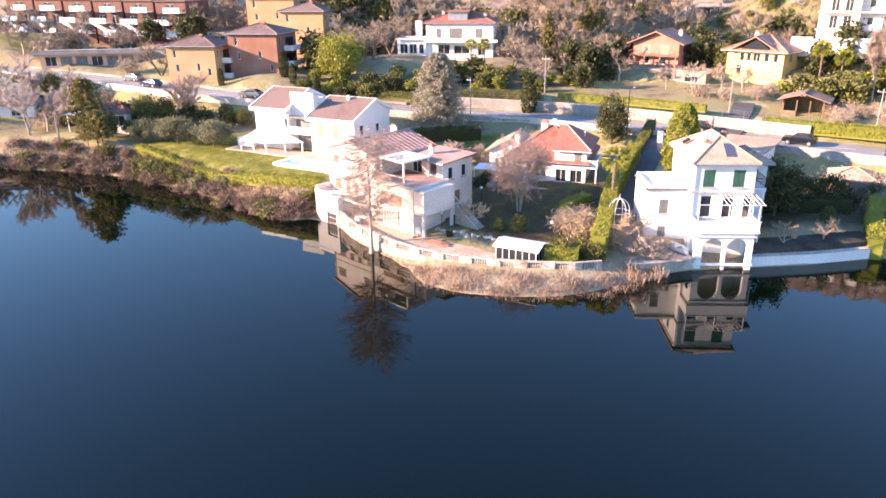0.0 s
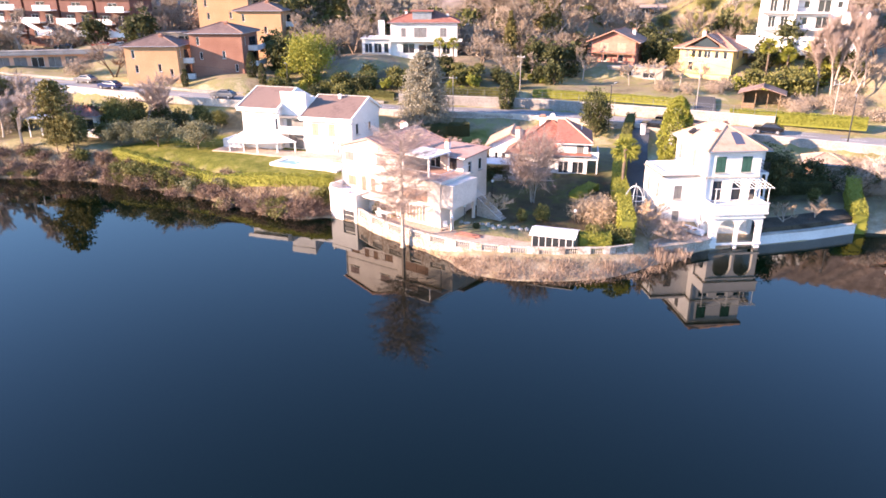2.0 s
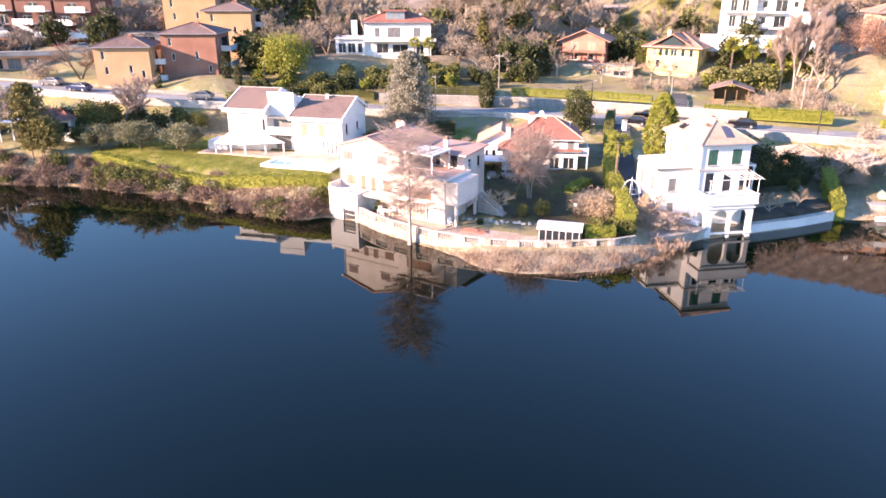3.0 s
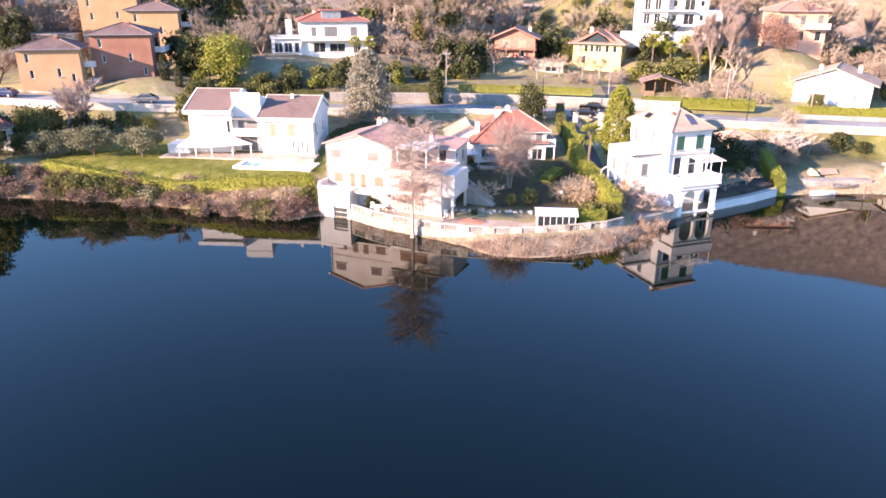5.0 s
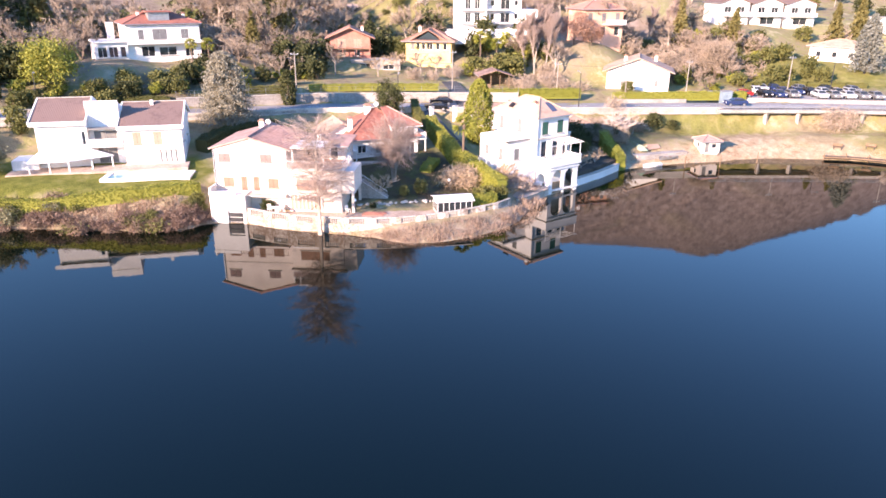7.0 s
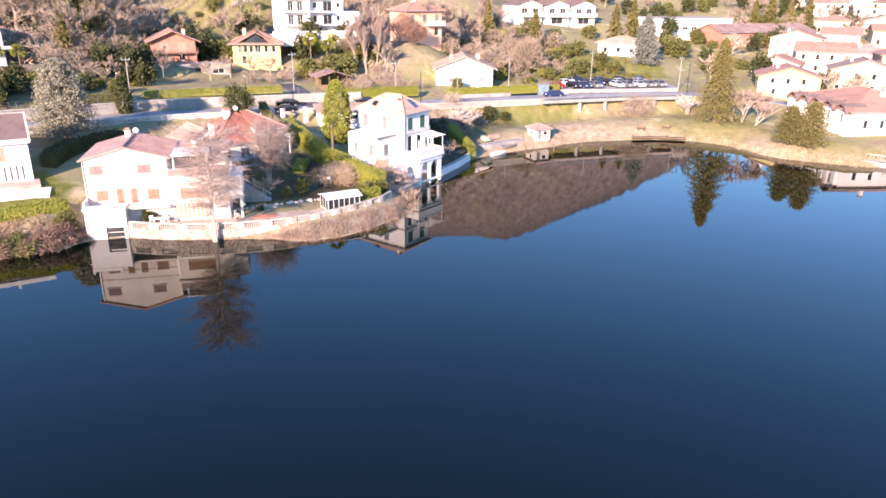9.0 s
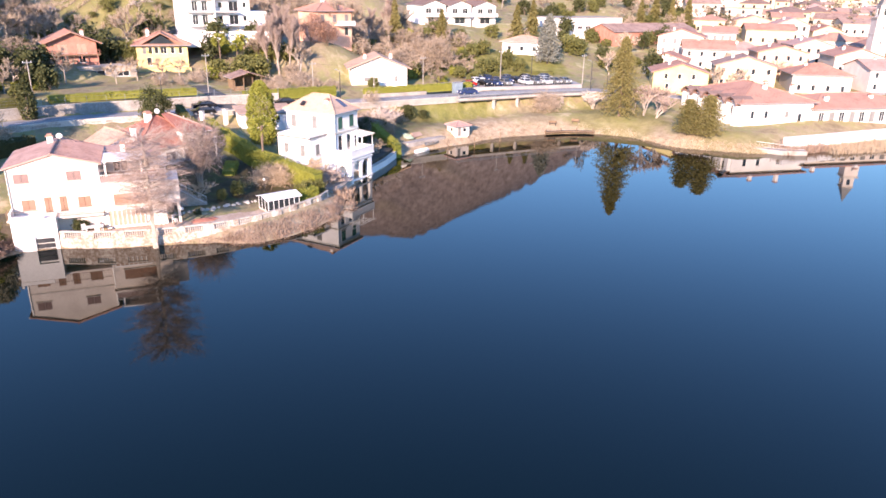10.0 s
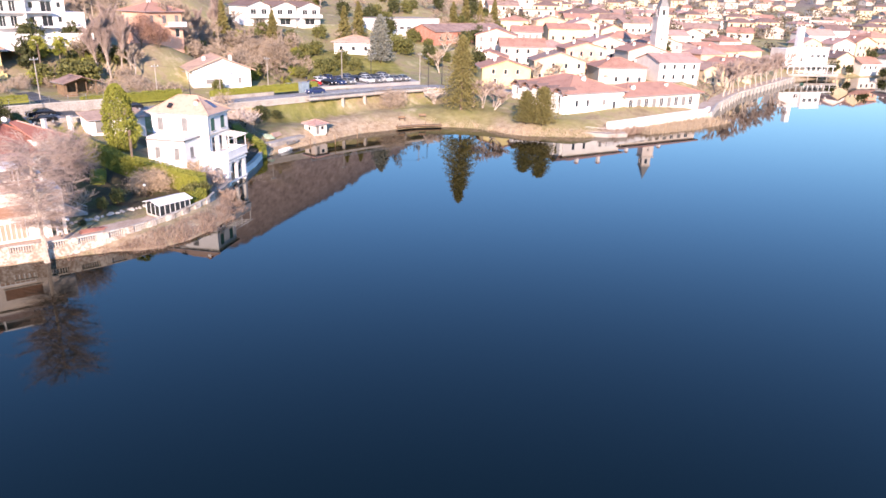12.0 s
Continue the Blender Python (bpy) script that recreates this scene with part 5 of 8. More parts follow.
# open wooden shelter above the road and garden huts
shed = empty("shelter", pose(61.8, 93.6, 7.45, 0, 0, -30) @ Matrix.Diagonal((0.76, 0.85, 0.9, 1)), "dark wooden shelter with a shallow tiled roof", "shelter")
for xx in (0.2, 2.6, 5.0, 7.4):
    for yy in (0.2, 4.6):
        part("post", boxes((xx - 0.1, xx + 0.1, yy - 0.1, yy + 0.1, -1.5, 2.3)), WOOD, shed)
part("back_wall", boxes((0.1, 7.5, 4.7, 4.85, -1, 2.3), (0.0, 0.12, 0.2, 4.7, -1, 2.3)), WOOD, shed)
part("low_wall", boxes((0.1, 2.6, 0.05, 0.2, -1, 0.5)), WOOD, shed)
add_roof(shed, "gable_y", 0, 7.6, 0, 4.8, 2.35, 1.2, TILEOLD, 0.9, 0.15)
house(67.5, 163.0, 18.6, -20, 6.0, 4.5, 2.0, "lean", 0.5, WOOD, TILESAND, "small wooden hut on the vineyard slope", [("f", 1.6, 0.3, 1.6, 1.4, "open"), ("f", 4.4, 0.3, 1.2, 1.4, "open")], 0.7, name="hut", category="hut")
hut_ = house(74.0, 50.4, 0.35, -28, 3.1, 3.0, 2.0, "hip", 0.75, CREAM, TILEPINK, "little white lakeside hut with a terracotta roof", [("f", 0.8, 0.2, 0.7, 1.6, "grey"), ("f", 2.1, 0.8, 0.9, 0.8, "open"), ("l", 1.6, 0.8, 0.8, 0.8, "plain")], 0.35, name="hut", category="hut")
for xx in (0.2, 2.9):
    part("stilt", boxes((xx - 0.1, xx + 0.1, -0.1, 0.1, -2.6, 0.0)), WOOD, hut_)
part("porch_roof", boxes((3.3, 5.0, 0.4, 2.6, 1.85, 1.95)), WOOD, hut_, "dark boarded porch roof")
kio = house(-48.8, 97.4, 3.75, -8, 6.4, 4.5, 3.2, "hip", 1.2, WHITE, TILERED, "white garden pavilion with a red roof by the bank", [("f", 1.6, 1.0, 2.0, 1.7, "plain"), ("f", 4.8, 1.0, 2.4, 1.7, "open"), ("r", 2.2, 0.8, 1.8, 1.7, "plain")], 0.5, name="pavilion", category="pavilion")
part("veranda_roof", boxes((-4.6, -0.1, -0.6, 3.8, 2.7, 2.85)), PAINTWHITE, kio)
for xx in (-4.4, -2.4):
    part("veranda_post", boxes((xx - 0.07, xx + 0.07, -0.5, -0.36, -1.0, 2.7)), PAINTWHITE, kio)
part("table", boxes((-3.2, -1.6, 0.6, 1.4, 0.7, 0.76), (-2.5, -2.3, 0.9, 1.1, -0.2, 0.7)), WOOD, kio)
house(-73.5, 104.5, 4.0, 12, 9, 6, 2.8, "gable_x", 1.3, WHITE, TILEBROWN, "low white boathouse with a brown roof", [("f", 2, 0.3, 1.8, 2.0, "open"), ("f", 6, 0.8, 1.6, 1.0, "plain")], 0.6, name="boathouse", category="boathouse")

# low garage between villa and road, and the neighbour's porch roof
house(44.5, 76.5, 4.2, -38, 8.5, 5, 2.3, "lean", 0.6, WHITE, TILESAND, "low white garage with a pale roof beside the road", [("f", 2, 0.2, 2.4, 1.9, "grey"), ("f", 6, 0.8, 1.2, 0.9, "plain")], 0.5, name="garage", category="garage")
house(57.5, 66.0, 2.1, -25, 4.6, 4.0, 2.5, "hip", 1.0, PINK, TILESAND, "small pink garden house in the villa's grounds", [("f", 1.4, 0.6, 0.8, 1.5, "open"), ("f", 3.4, 1.0, 0.8, 0.9, "plain")], 0.4, name="garden_house", category="garden house")

# lakefront school-like building with scalloped gables
K = empty("lakefront_hall", pose(122.7, 16.8, 2.0, 0, 0, -139.5), "long white lakefront building with a broad red roof and scalloped gables", "hall")
storey_wall(K, 0, 20.5, 0, 17, 0, 4.5, [("f", 2.0 + 4.1 * i, 0.4, 1.1, 3.4, "open") for i in range(5)] + [("r", 3.0, 1.4, 0.9, 1.6, "open"), ("r", 6.2, 1.4, 0.9, 1.6, "open"), ("r", 11.0, 1.6, 0.9, 1.2, "grey"), ("r", 14.2, 0.2, 1.0, 2.1, "open")], WHITE)
add_roof(K, "hip", 0, 20.5, 0, 17, 4.6, 3.0, TILE, 0.8, 0.2)
for i in range(5):
    c = 2.0 + 4.1 * i
    g = bmesh.new()
    prof = ((-1.95, 4.2), (-1.2, 5.25), (0.0, 5.75), (1.2, 5.25), (1.95, 4.2))
    for (xa, za), (xb, zb) in zip(prof, prof[1:]):
        v = [g.verts.new(w) for w in ((c + xa, -1.2, za), (c + xb, -1.2, zb), (c + xb, 3.4, zb), (c + xa, 3.4, za), (c + xa, -1.2, za - 0.24), (c + xb, -1.2, zb - 0.24), (c + xb, 3.4, zb - 0.24), (c + xa, 3.4, za - 0.24))]
        for f in ((0, 1, 2, 3), (7, 6, 5, 4), (0, 4, 5, 1), (2, 6, 7, 3)):
            g.faces.new([v[j] for j in f])
    bmesh.ops.remove_doubles(g, verts=g.verts, dist=0.001)
    part("vaulted_gable", g, TILEBROWN, K)
    part("gable_wall", boxes((c - 1.75, c - 0.62, -0.75, -0.01, -1, 4.4), (c + 0.62, c + 1.75, -0.75, -0.01, -1, 4.4), (c - 0.62, c + 0.62, -0.5, -0.01, 3.9, 4.9)), WHITE, K)
    part("gable_recess", boxes((c - 0.6, c + 0.6, -0.3, -0.02, 2.3, 3.7)), GLASS, K, "dark recessed upper window")
for xx, yy in ((15, 9), (11, 12), (6, 10), (17, 14)):
    chimney(K, xx, yy, 6.6, 0.9, 0.7)
storey_wall(K, 8, 21.0, 17, 42, -0.4, 3.2, [("r", 2 + 2.5 * i, 0.3, 1.3, 2.2, ("open", "grey")[i % 2]) for i in range(9)], CREAM, name="annex_wall")
add_roof(K, "hip", 8, 21.0, 17, 42, 3.3, 2.2, TILE, 0.8, 0.2)
for xx, yy in ((18, 22), (17, 34)):
    chimney(K, xx, yy, 4.4, 0.9, 0.7)

quay = empty("quay", pose(0, 0, 0), "low pale stone quay wall along the promenade", "quay wall", kind="structure")
part("quay_wall", strip_wall([(100, -5.6), (107, -11.4), (117, -19.4), (129, -29.8), (134, -31.5)], 0.6, -2, 1.9), WHITE, quay)
part("promenade", strip_wall([(129, -29), (147, -33.4), (176, -44.2), (236, -75.2)], 4.0, -2, 0.95), PAVING, quay)
part("quay_kerb", strip_wall([(129, -31.2), (147, -35.6), (176, -46.4), (236, -77.4)], 0.5, -2, 1.15), STONE, quay)
for x, y, z, a in along([Vector((146, -36.6, 0)), Vector((176, -47.4, 0)), Vector((236, -78.6, 0))], 4.2):
    part("post", tube(bmesh.new(), (x, y, -2.8), (x, y, 0.9), 0.2, 0.2, 6), CONCRETE, quay)
jetty = empty("jetty", pose(0, 0, 0), "small curved concrete jetty with a white rail", "jetty")
part("deck", strip_wall([(97.2, -1.0), (96.6, -5.4), (98.6, -9.4)], 1.6, -1.8, 0.1), CONCRETE, jetty)
railing(jetty, [(97.9, -1.0, 0.1), (97.3, -5.3, 0.1), (99.2, -9.2, 0.1)], 0.9, 0.5, PAINTWHITE)

pier = empty("wooden_jetty", pose(0, 0, 0), "low dark wooden jetty on posts along the reedy bank", "jetty")
PIER = [(91.2, 38.4), (94.4, 35.2), (97.2, 30.0)]
part("deck", strip_wall(PIER, 1.3, -0.28, -0.1), WOOD, pier)
part("beam", strip_wall(PIER, 0.25, -0.5, -0.28), DARKMETAL, pier)
for x, y, z, a in along([Vector((*q, 0)) for q in PIER], 3.4):
    part("post", tube(bmesh.new(), (x, y, -2.6), (x, y, 0.5), 0.1, 0.08, 6), WOOD, pier)

# old town on the slope behind the promenade
rng = random.Random(11)
walls = [PLASTER, OCHRE, PLASTER, CREAM, PLASTER, PINK, OCHRE, PLASTER]
house(135.5, 26.6, 4.2, -74, 13.0, 11, 4.6, "gable_y", 2.2, PALEYELLOW, TILE, "pale yellow gabled house by the road", even("f", 12.5, 3, 3.0, 0.9, 1.3, "plain", 3) + even("f", 12.5, 2, 0.6, 0.9, 1.3, "plain", 3.5) + even("l", 10, 2, 2.8, 0.9, 1.2, "plain", 3), 0.6, [(4, 5, 6.5)])
house(144, 70.5, 9.9, -80, 11, 9, 3.6, "hip", 1.5, WHITE, TILESAND, "white hipped house behind the car park", even("f", 11, 3, 1.2, 1.1, 1.3, "plain", 2), 0.7)
house(181, 67, 14.0, -32, 28, 12, 4.8, "flat", 0, WHITE, CONCRETE, "low white workshop with a flat roof", even("f", 26, 7, 1.4, 2.0, 1.0, "plain", 3), name="workshop", category="workshop")
house(187, 50, 11.0, -33, 37, 12, 4.2, "gable_x", 2.2, REDWOOD, TILEOLD, "long brick hall with a faded tile roof", even("f", 30, 8, 1.2, 1.2, 1.4, "plain", 3), name="hall", category="hall")
for i in range(3):
    e = house(147.6 + 8.4 * i, 98.0 - 4.7 * i, 16.6 - 0.1 * i, -29, 8.2, 9, 5.8, "gable_y", 1.5, WHITE, TILEBROWN, "white terraced house with a shallow gable and deep balcony", [("f", 2.2, 3.2, 2.0, 1.7, "open"), ("f", 6.0, 3.2, 2.0, 1.7, "open"), ("f", 4.1, 0.4, 4.0, 1.9, "open")], 0.5, group="white terrace", foot=3)
    part("balcony", boxes((0.2, 8.0, -1.5, 0, 2.5, 2.7), (0.2, 8.0, -1.5, -1.38, 2.7, 3.5)), WHITE, e)
town = []
TOWN_ROWS = ((177, -13, -68), (150, 14, -78), (153, -4, -70), (161, -21, -62), (172, 26, -80), (172, 6, -74), (178, -36, -55), (186, 36, -84), (190, 16, -78), (196, -46, -52), (206, 26, -80), (206, 2, -75),
             (210, -20, -70), (214, -40, -60), (222, 14, -76), (226, -8, -72), (229, -30, -62), (240, 34, -82), (242, 6, -78), (246, -18, -70), (250, -44, -60), (262, 22, -80), (264, -6, -74), (268, -30, -66), (274, -56, -58), (284, 10, -78), (288, -16, -72), (160, 34, -82), (196, -2, -72), (238, -46, -60), (256, -60, -58), (216, -54, -55))
for i, (x, y, a) in enumerate(TOWN_ROWS):
    w, d, h = rng.uniform(10.5, 15.5), rng.uniform(10, 13), rng.choice([4.2, 4.8, 5.8, 5.0, 6.0])
    rows = int(h / 2.8)
    kind = rng.choice(["plain", "open", "grey", "open"])
    FINE[0] = i < 13
    wn_ = sum([even("f", w, 4, 0.9 + 2.8 * k, 0.95, 1.45, kind, 1.8) + (even("r", d, 2, 0.9 + 2.8 * k, 0.95, 1.4, "plain", 2.5) if i < 12 else []) for k in range(rows)], [])
    lab = "{} town house with a {} tile roof".format(rng.choice(["cream-washed", "whitewashed", "pale plastered"]), rng.choice(["terracotta", "faded red"]))
    town.append(house(x, y, ground_z(x + 3, y - 4) - 0.3, a + rng.uniform(-4, 4), w, d, h, rng.choice(["gable_x", "hip", "gable_x", "gable_y"]), rng.uniform(1.8, 2.4), walls[i % 8], (TILE, TILEOLD, TILE, TILEPINK, TILE)[i % 5], lab, wn_, 0.5, [(w * 0.3, d * 0.5, h + 1.0)], "town_house", "town house", "old town houses", 3.0))
protos = []
FINE[0] = False
for k in range(7):
    w, d, h = 11 + 0.9 * k, 10.5 + 0.4 * (k % 3), (4.2, 5.6, 3.8, 7.4, 5.0, 6.2, 4.6)[k]
    wn_ = even("f", w, 3, h - 2.2, 1.2, 1.5, "open", 2.0) + (even("f", w, 2, h - 5.0, 1.2, 1.5, "open", 2.6) if h > 5.5 else even("l", d, 1, h - 2.2, 1.1, 1.4, "open"))
    protos.append(house(300, 0, 14, -75, w, d, h, ("gable_x", "hip", "gable_y", "hip", "gable_x", "flat", "gable_x")[k], 2.2, walls[(k * 3) % 8], (TILE, TILEPINK, TILE, TILEBROWN, TILEOLD, TILE, TILE)[k], "distant {} town house with a {} roof".format(("white", "cream", "pale", "white", "ochre", "cream", "plastered")[k], ("terracotta", "faded pink", "terracotta", "brown", "faded pink", "flat red", "terracotta")[k]), wn_, 0.5, (), "town_house", "town house", "old town houses", 4.0))
    town.append(protos[-1])
FINE[0] = True
first = set()
for ring, R in enumerate((352, 376, 402, 430, 461, 495, 532, 573, 619, 670, 728, 795, 860, 930, 1010, 1100)):
    for a in range(13 if ring < 6 else 19):
        az = 80 + (2.75 if ring < 6 else 1.85) * a + (1.3 if ring % 2 else 0) + rng.uniform(-0.7, 0.7)
        x, y = -55 + (R + rng.uniform(-9, 9)) * math.sin(radians(az)), R * math.cos(radians(az))
        k = rng.randrange(7)
        m = pose(x, y, ground_z(x, y) - 0.3, 0, 0, rng.choice((-80, -65, -95, 10, -72)) + rng.uniform(-10, 10))
        if rng.random() < 0.12 or x < 282 or (x < 318 and y < -78):
            continue
        if k in first:
            copy_thing(protos[k], m)
        else:
            protos[k].matrix_basis = m
            first.add(k)

tower = empty("bell_tower", pose(188.5, -21.6, 7.5, 0, 0, -70), "square pale church bell tower with a belfry and pointed spire", "bell tower")
storey_wall(tower, 0, 3.9, 0, 3.9, 0, 14, [("f", 2, 7, 0.5, 1.2, "open"), ("f", 2, 11, 0.5, 1.2, "open"), ("l", 2, 9, 0.5, 1.2, "open")], CREAM, top=True)
part("cornice", boxes((-0.25, 4.15, -0.25, 4.15, 14, 14.35), (-0.1, 4.0, -0.1, 4.0, 9.6, 9.8)), STONE, tower)
storey_wall(tower, 0.5, 3.4, 0.5, 3.4, 14.35, 17.2, [("f", 1.45, 14.8, 1.1, 1.9, "open"), ("l", 1.45, 14.8, 1.1, 1.9, "open"), ("r", 1.45, 14.8, 1.1, 1.9, "open")], CREAM, foot=0, name="belfry_wall")
part("belfry_cornice", boxes((0.25, 3.65, 0.25, 3.65, 17.2, 17.45)), STONE, tower)
sp = bmesh.new()
v = [sp.verts.new(p) for p in ((0.5, 0.5, 17.45), (3.4, 0.5, 17.45), (3.4, 3.4, 17.45), (0.5, 3.4, 17.45), (1.95, 1.95, 22.2))]
for f in ((0, 1, 4), (1, 2, 4), (2, 3, 4), (3, 0, 4), (3, 2, 1, 0)):
    sp.faces.new([v[j] for j in f])
part("spire", sp, GREYSHUT, tower)
lido = empty("lake_restaurant", pose(250.5, -77.0, 0.9, 0, 0, -65), "white modern box-shaped restaurant with glazed terraces over the water", "restaurant")
storey_wall(lido, 0, 9.4, 0, 9, 3.6, 9.4, [("f", 7.6, 4.6, 1.0, 1.6, "open"), ("f", 8.7, 4.6, 0.6, 1.6, "open")], CREAM, foot=3.6, top=True)
storey_wall(lido, 9.4, 18.4, -1.5, 9, 0.6, 9.8, even("f", 9, 3, 6.2, 1.6, 1.5, "open", 1.8) + even("f", 9, 4, 1.1, 1.6, 2.0, "open", 1.4) + even("r", 9, 2, 6.2, 1.8, 1.4, "open", 2.6), WHITE, foot=2.0, top=True, name="hall_wall")
part("parapet", boxes((-0.1, 9.4, -0.15, 0, 9.4, 9.8), (9.3, 18.5, -1.65, -1.5, 9.8, 10.2)), WHITE, lido)
part("terrace", boxes((-3, 20, -7, 0, -0.3, 0.5)), CONCRETE, lido)
part("terrace", boxes((-2.5, 9.4, -5.5, 0, 3.2, 3.5)), WHITE, lido)
part("terrace", boxes((9.0, 19.5, -5.5, -1.5, 3.2, 3.5)), WHITE, lido)
for i in range(9):
    part("post", boxes((-2.4 + 2.6 * i, -2.2 + 2.6 * i, -5.4, -5.2, 0.5, 3.2)), PAINTWHITE, lido)
railing(lido, [(-3, -6.9, 0.5), (20, -6.9, 0.5)], 0.9, 0.6, PAINTWHITE)
railing(lido, [(-2.5, -5.4, 3.5), (19.5, -5.4, 3.5)], 0.9, 0.6, PAINTWHITE)
for i in range(6):
    part("stilt", tube(bmesh.new(), (-2.4 + 4.4 * i, -6.6, -3.5), (-2.4 + 4.4 * i, -6.6, -0.3), 0.2, 0.2, 6), CONCRETE, lido)
part("chimney_tower", boxes((12.5, 14.6, 9.2, 11.4, -1, 17.5)), WHITE, lido, "tall plain white stair tower")
BANK = ((267, -101, -62, OCHRE, 5.0, 9), (270.5, -112, -60, CREAM, 3.2, 10), (284, -104, -66, CREAM, 6.6, 11), (277, -127, -58, WHITE, 4.6, 11), (293, -116, -62, OCHRE, 6.8, 10), (300, -98, -70, WHITE, 7.4, 13), (290, -136, -58, CREAM, 5.0, 10), (308, -126, -64, PINK, 7.0, 11), (286, -92, -66, OCHRE, 5.6, 10), (322, -112, -66, WHITE, 7.8, 12))
for i, (x, y, a, mt, h, w) in enumerate(BANK):
    house(x, y, max(1.2, ground_z(x, y)), a, w, 9, h, ("gable_y", "gable_x", "gable_y", "hip")[i % 4], 2.4, mt, (TILEBROWN, TILE, TILEPINK)[i % 3], "lakeside house with a steep tiled gable beyond the promenade", even("f", w, 3, 0.8, 1.2, 1.5, "open", 2.0) + (even("f", w, 3, 3.6, 1.0, 1.4, "open", 2.4) if h > 5.5 else []), 0.6, [(w * 0.3, 5, h + 1)], "lakeside_house", "house", "houses on the far bank", 3.0)

# ---- plants ----


def quads(centres, size, rng_, flat=0.0, aspect=1.6):
    """Small leaf quads at the centres, randomly turned."""
    n = len(centres)
    a = rng_.normal(size=(n, 3))
    a[:, 2] *= 1 - flat
    a /= np.linalg.norm(a, axis=1, keepdims=True)
    b = np.cross(a, rng_.normal(size=(n, 3)))
    b /= np.linalg.norm(b, axis=1, keepdims=True)
    s = size * rng_.uniform(0.6, 1.3, (n, 1))
    a, b = a * s * aspect / 2, b * s / 2
    v = np.stack([centres - a - b * 0.4, centres - b * 0.9, centres + a, centres + b * 0.9], 1).reshape(-1, 3)
    return v, np.arange(4 * n).reshape(n, 4)


def strips(p, q, w, rng_):
    """Thin twigs from p to q as narrow blades."""
    d = q - p
    s = np.cross(d, rng_.normal(size=d.shape))
    s /= np.linalg.norm(s, axis=1, keepdims=True) + 1e-9
    w = np.asarray(w).reshape(-1, 1)
    v = np.stack([p - s * w, p + s * w, q + s * w * 0.4, q - s * w * 0.4], 1).reshape(-1, 3)
    return v, np.arange(len(v)).reshape(-1, 4)


def limbs_mesh(segs, n=5):
    V, F = [], []
    for p, q, r0, r1 in segs:
        p, q = Vector(p), Vector(q)
        d = (q - p).normalized()
        a = d.orthogonal().normalized()
        b = d.cross(a)
        k0 = len(V)
        for c, r in ((p, r0), (q, r1)):
            V += [c + (a * math.cos(2 * math.pi * k / n) + b * math.sin(2 * math.pi * k / n)) * r for k in range(n)]
        F += [(k0 + k, k0 + (k + 1) % n, k0 + n + (k + 1) % n, k0 + n + k) for k in range(n)]
    return V, F


def bare(seed, h, spread, bark, twig, label, cat="tree", clear=0.25, twigs=2600, up=0.55, width=0.022, group="bare winter trees", single=True, name="bare_tree", sides=5, girth=1.0):
    """A leafless tree: trunk and limbs, and a haze of twigs."""
    r = np.random.default_rng(seed)
    e = empty(name, pose(0, 0, 0), label, cat, group)
    segs, tips = [], []

    def grow(p, d, L, rad, lev):
        steps = 3
        for i in range(steps):
            d = d + r.normal(size=3) * 0.13 + np.array([0, 0, 0.07 * up])
            d /= np.linalg.norm(d)
            q = p + d * L / steps
            segs.append((p, q, rad * (1 - 0.25 * i / steps), rad * (1 - 0.25 * (i + 1) / steps)))
            if lev >= 1:
                tips.append((p, q))
            p = q
        if lev < 3:
            for _ in range(4 if lev == 0 else 3):
                side = r.normal(size=3)
                side[2] *= 0.5
                nd = d * up + side / np.linalg.norm(side) * spread
                nd[2] = abs(nd[2]) + 0.12
                grow(p - d * L * r.uniform(0, 0.45), nd / np.linalg.norm(nd), L * r.uniform(0.55, 0.8), rad * 0.55, lev + 1)

    stems = 1 if single else 4 if sides > 3 else 2
    for _ in range(stems):
        d0 = np.array([*(r.normal(size=2) * (0.05 if single else 0.35)), 1.0])
        grow(np.array([0, 0, -0.3]), d0 / np.linalg.norm(d0), h * (0.34 + clear * 0.3), (h * 0.022 + 0.03) * girth, 0)
    top = max(max(s[1][2], s[0][2]) for s in segs)
    k = h * 0.94 / top
    segs = [(p * k, q * k, a, b) for p, q, a, b in segs]
    P, Q = np.array([s[0] for s in tips]) * k, np.array([s[1] for s in tips]) * k
    i = r.integers(0, len(P), twigs)
    t = r.uniform(0, 1, (twigs, 1))
    base = P[i] + (Q[i] - P[i]) * t
    dd = (Q[i] - P[i])
    dd /= np.linalg.norm(dd, axis=1, keepdims=True) + 1e-9
    dirs = dd * 0.7 + r.normal(size=(twigs, 3)) * 0.36 + np.array([0, 0, 0.42])
    dirs /= np.linalg.norm(dirs, axis=1, keepdims=True)
    v, f = strips(base, base + dirs * r.uniform(0.07, 0.17, (twigs, 1)) * h ** 0.8, np.full(twigs, width), r)
    part("trunk", raw("trunk", *limbs_mesh(segs, sides), bark), None, e)
    part("crown", raw("crown", v, f, twig), None, e, "bare twigs")
    return e


def cloud(r, n, rx, ry, rz, clumps=26, blur=0.2, low=-0.6):
    """Leaf centres in clumps over an uneven dome."""
    d = r.normal(size=(clumps, 3))
    d /= np.linalg.norm(d, axis=1, keepdims=True)
    d = d[d[:, 2] > low]
    c = d * r.uniform(0.55, 0.95, (len(d), 1))
    i = r.integers(0, len(c), n)
    off = r.normal(size=(n, 3))
    off *= blur * r.uniform(0.3, 1.2, (n, 1)) ** 0.5
    return (c[i] + off) * np.array([rx, ry, rz])


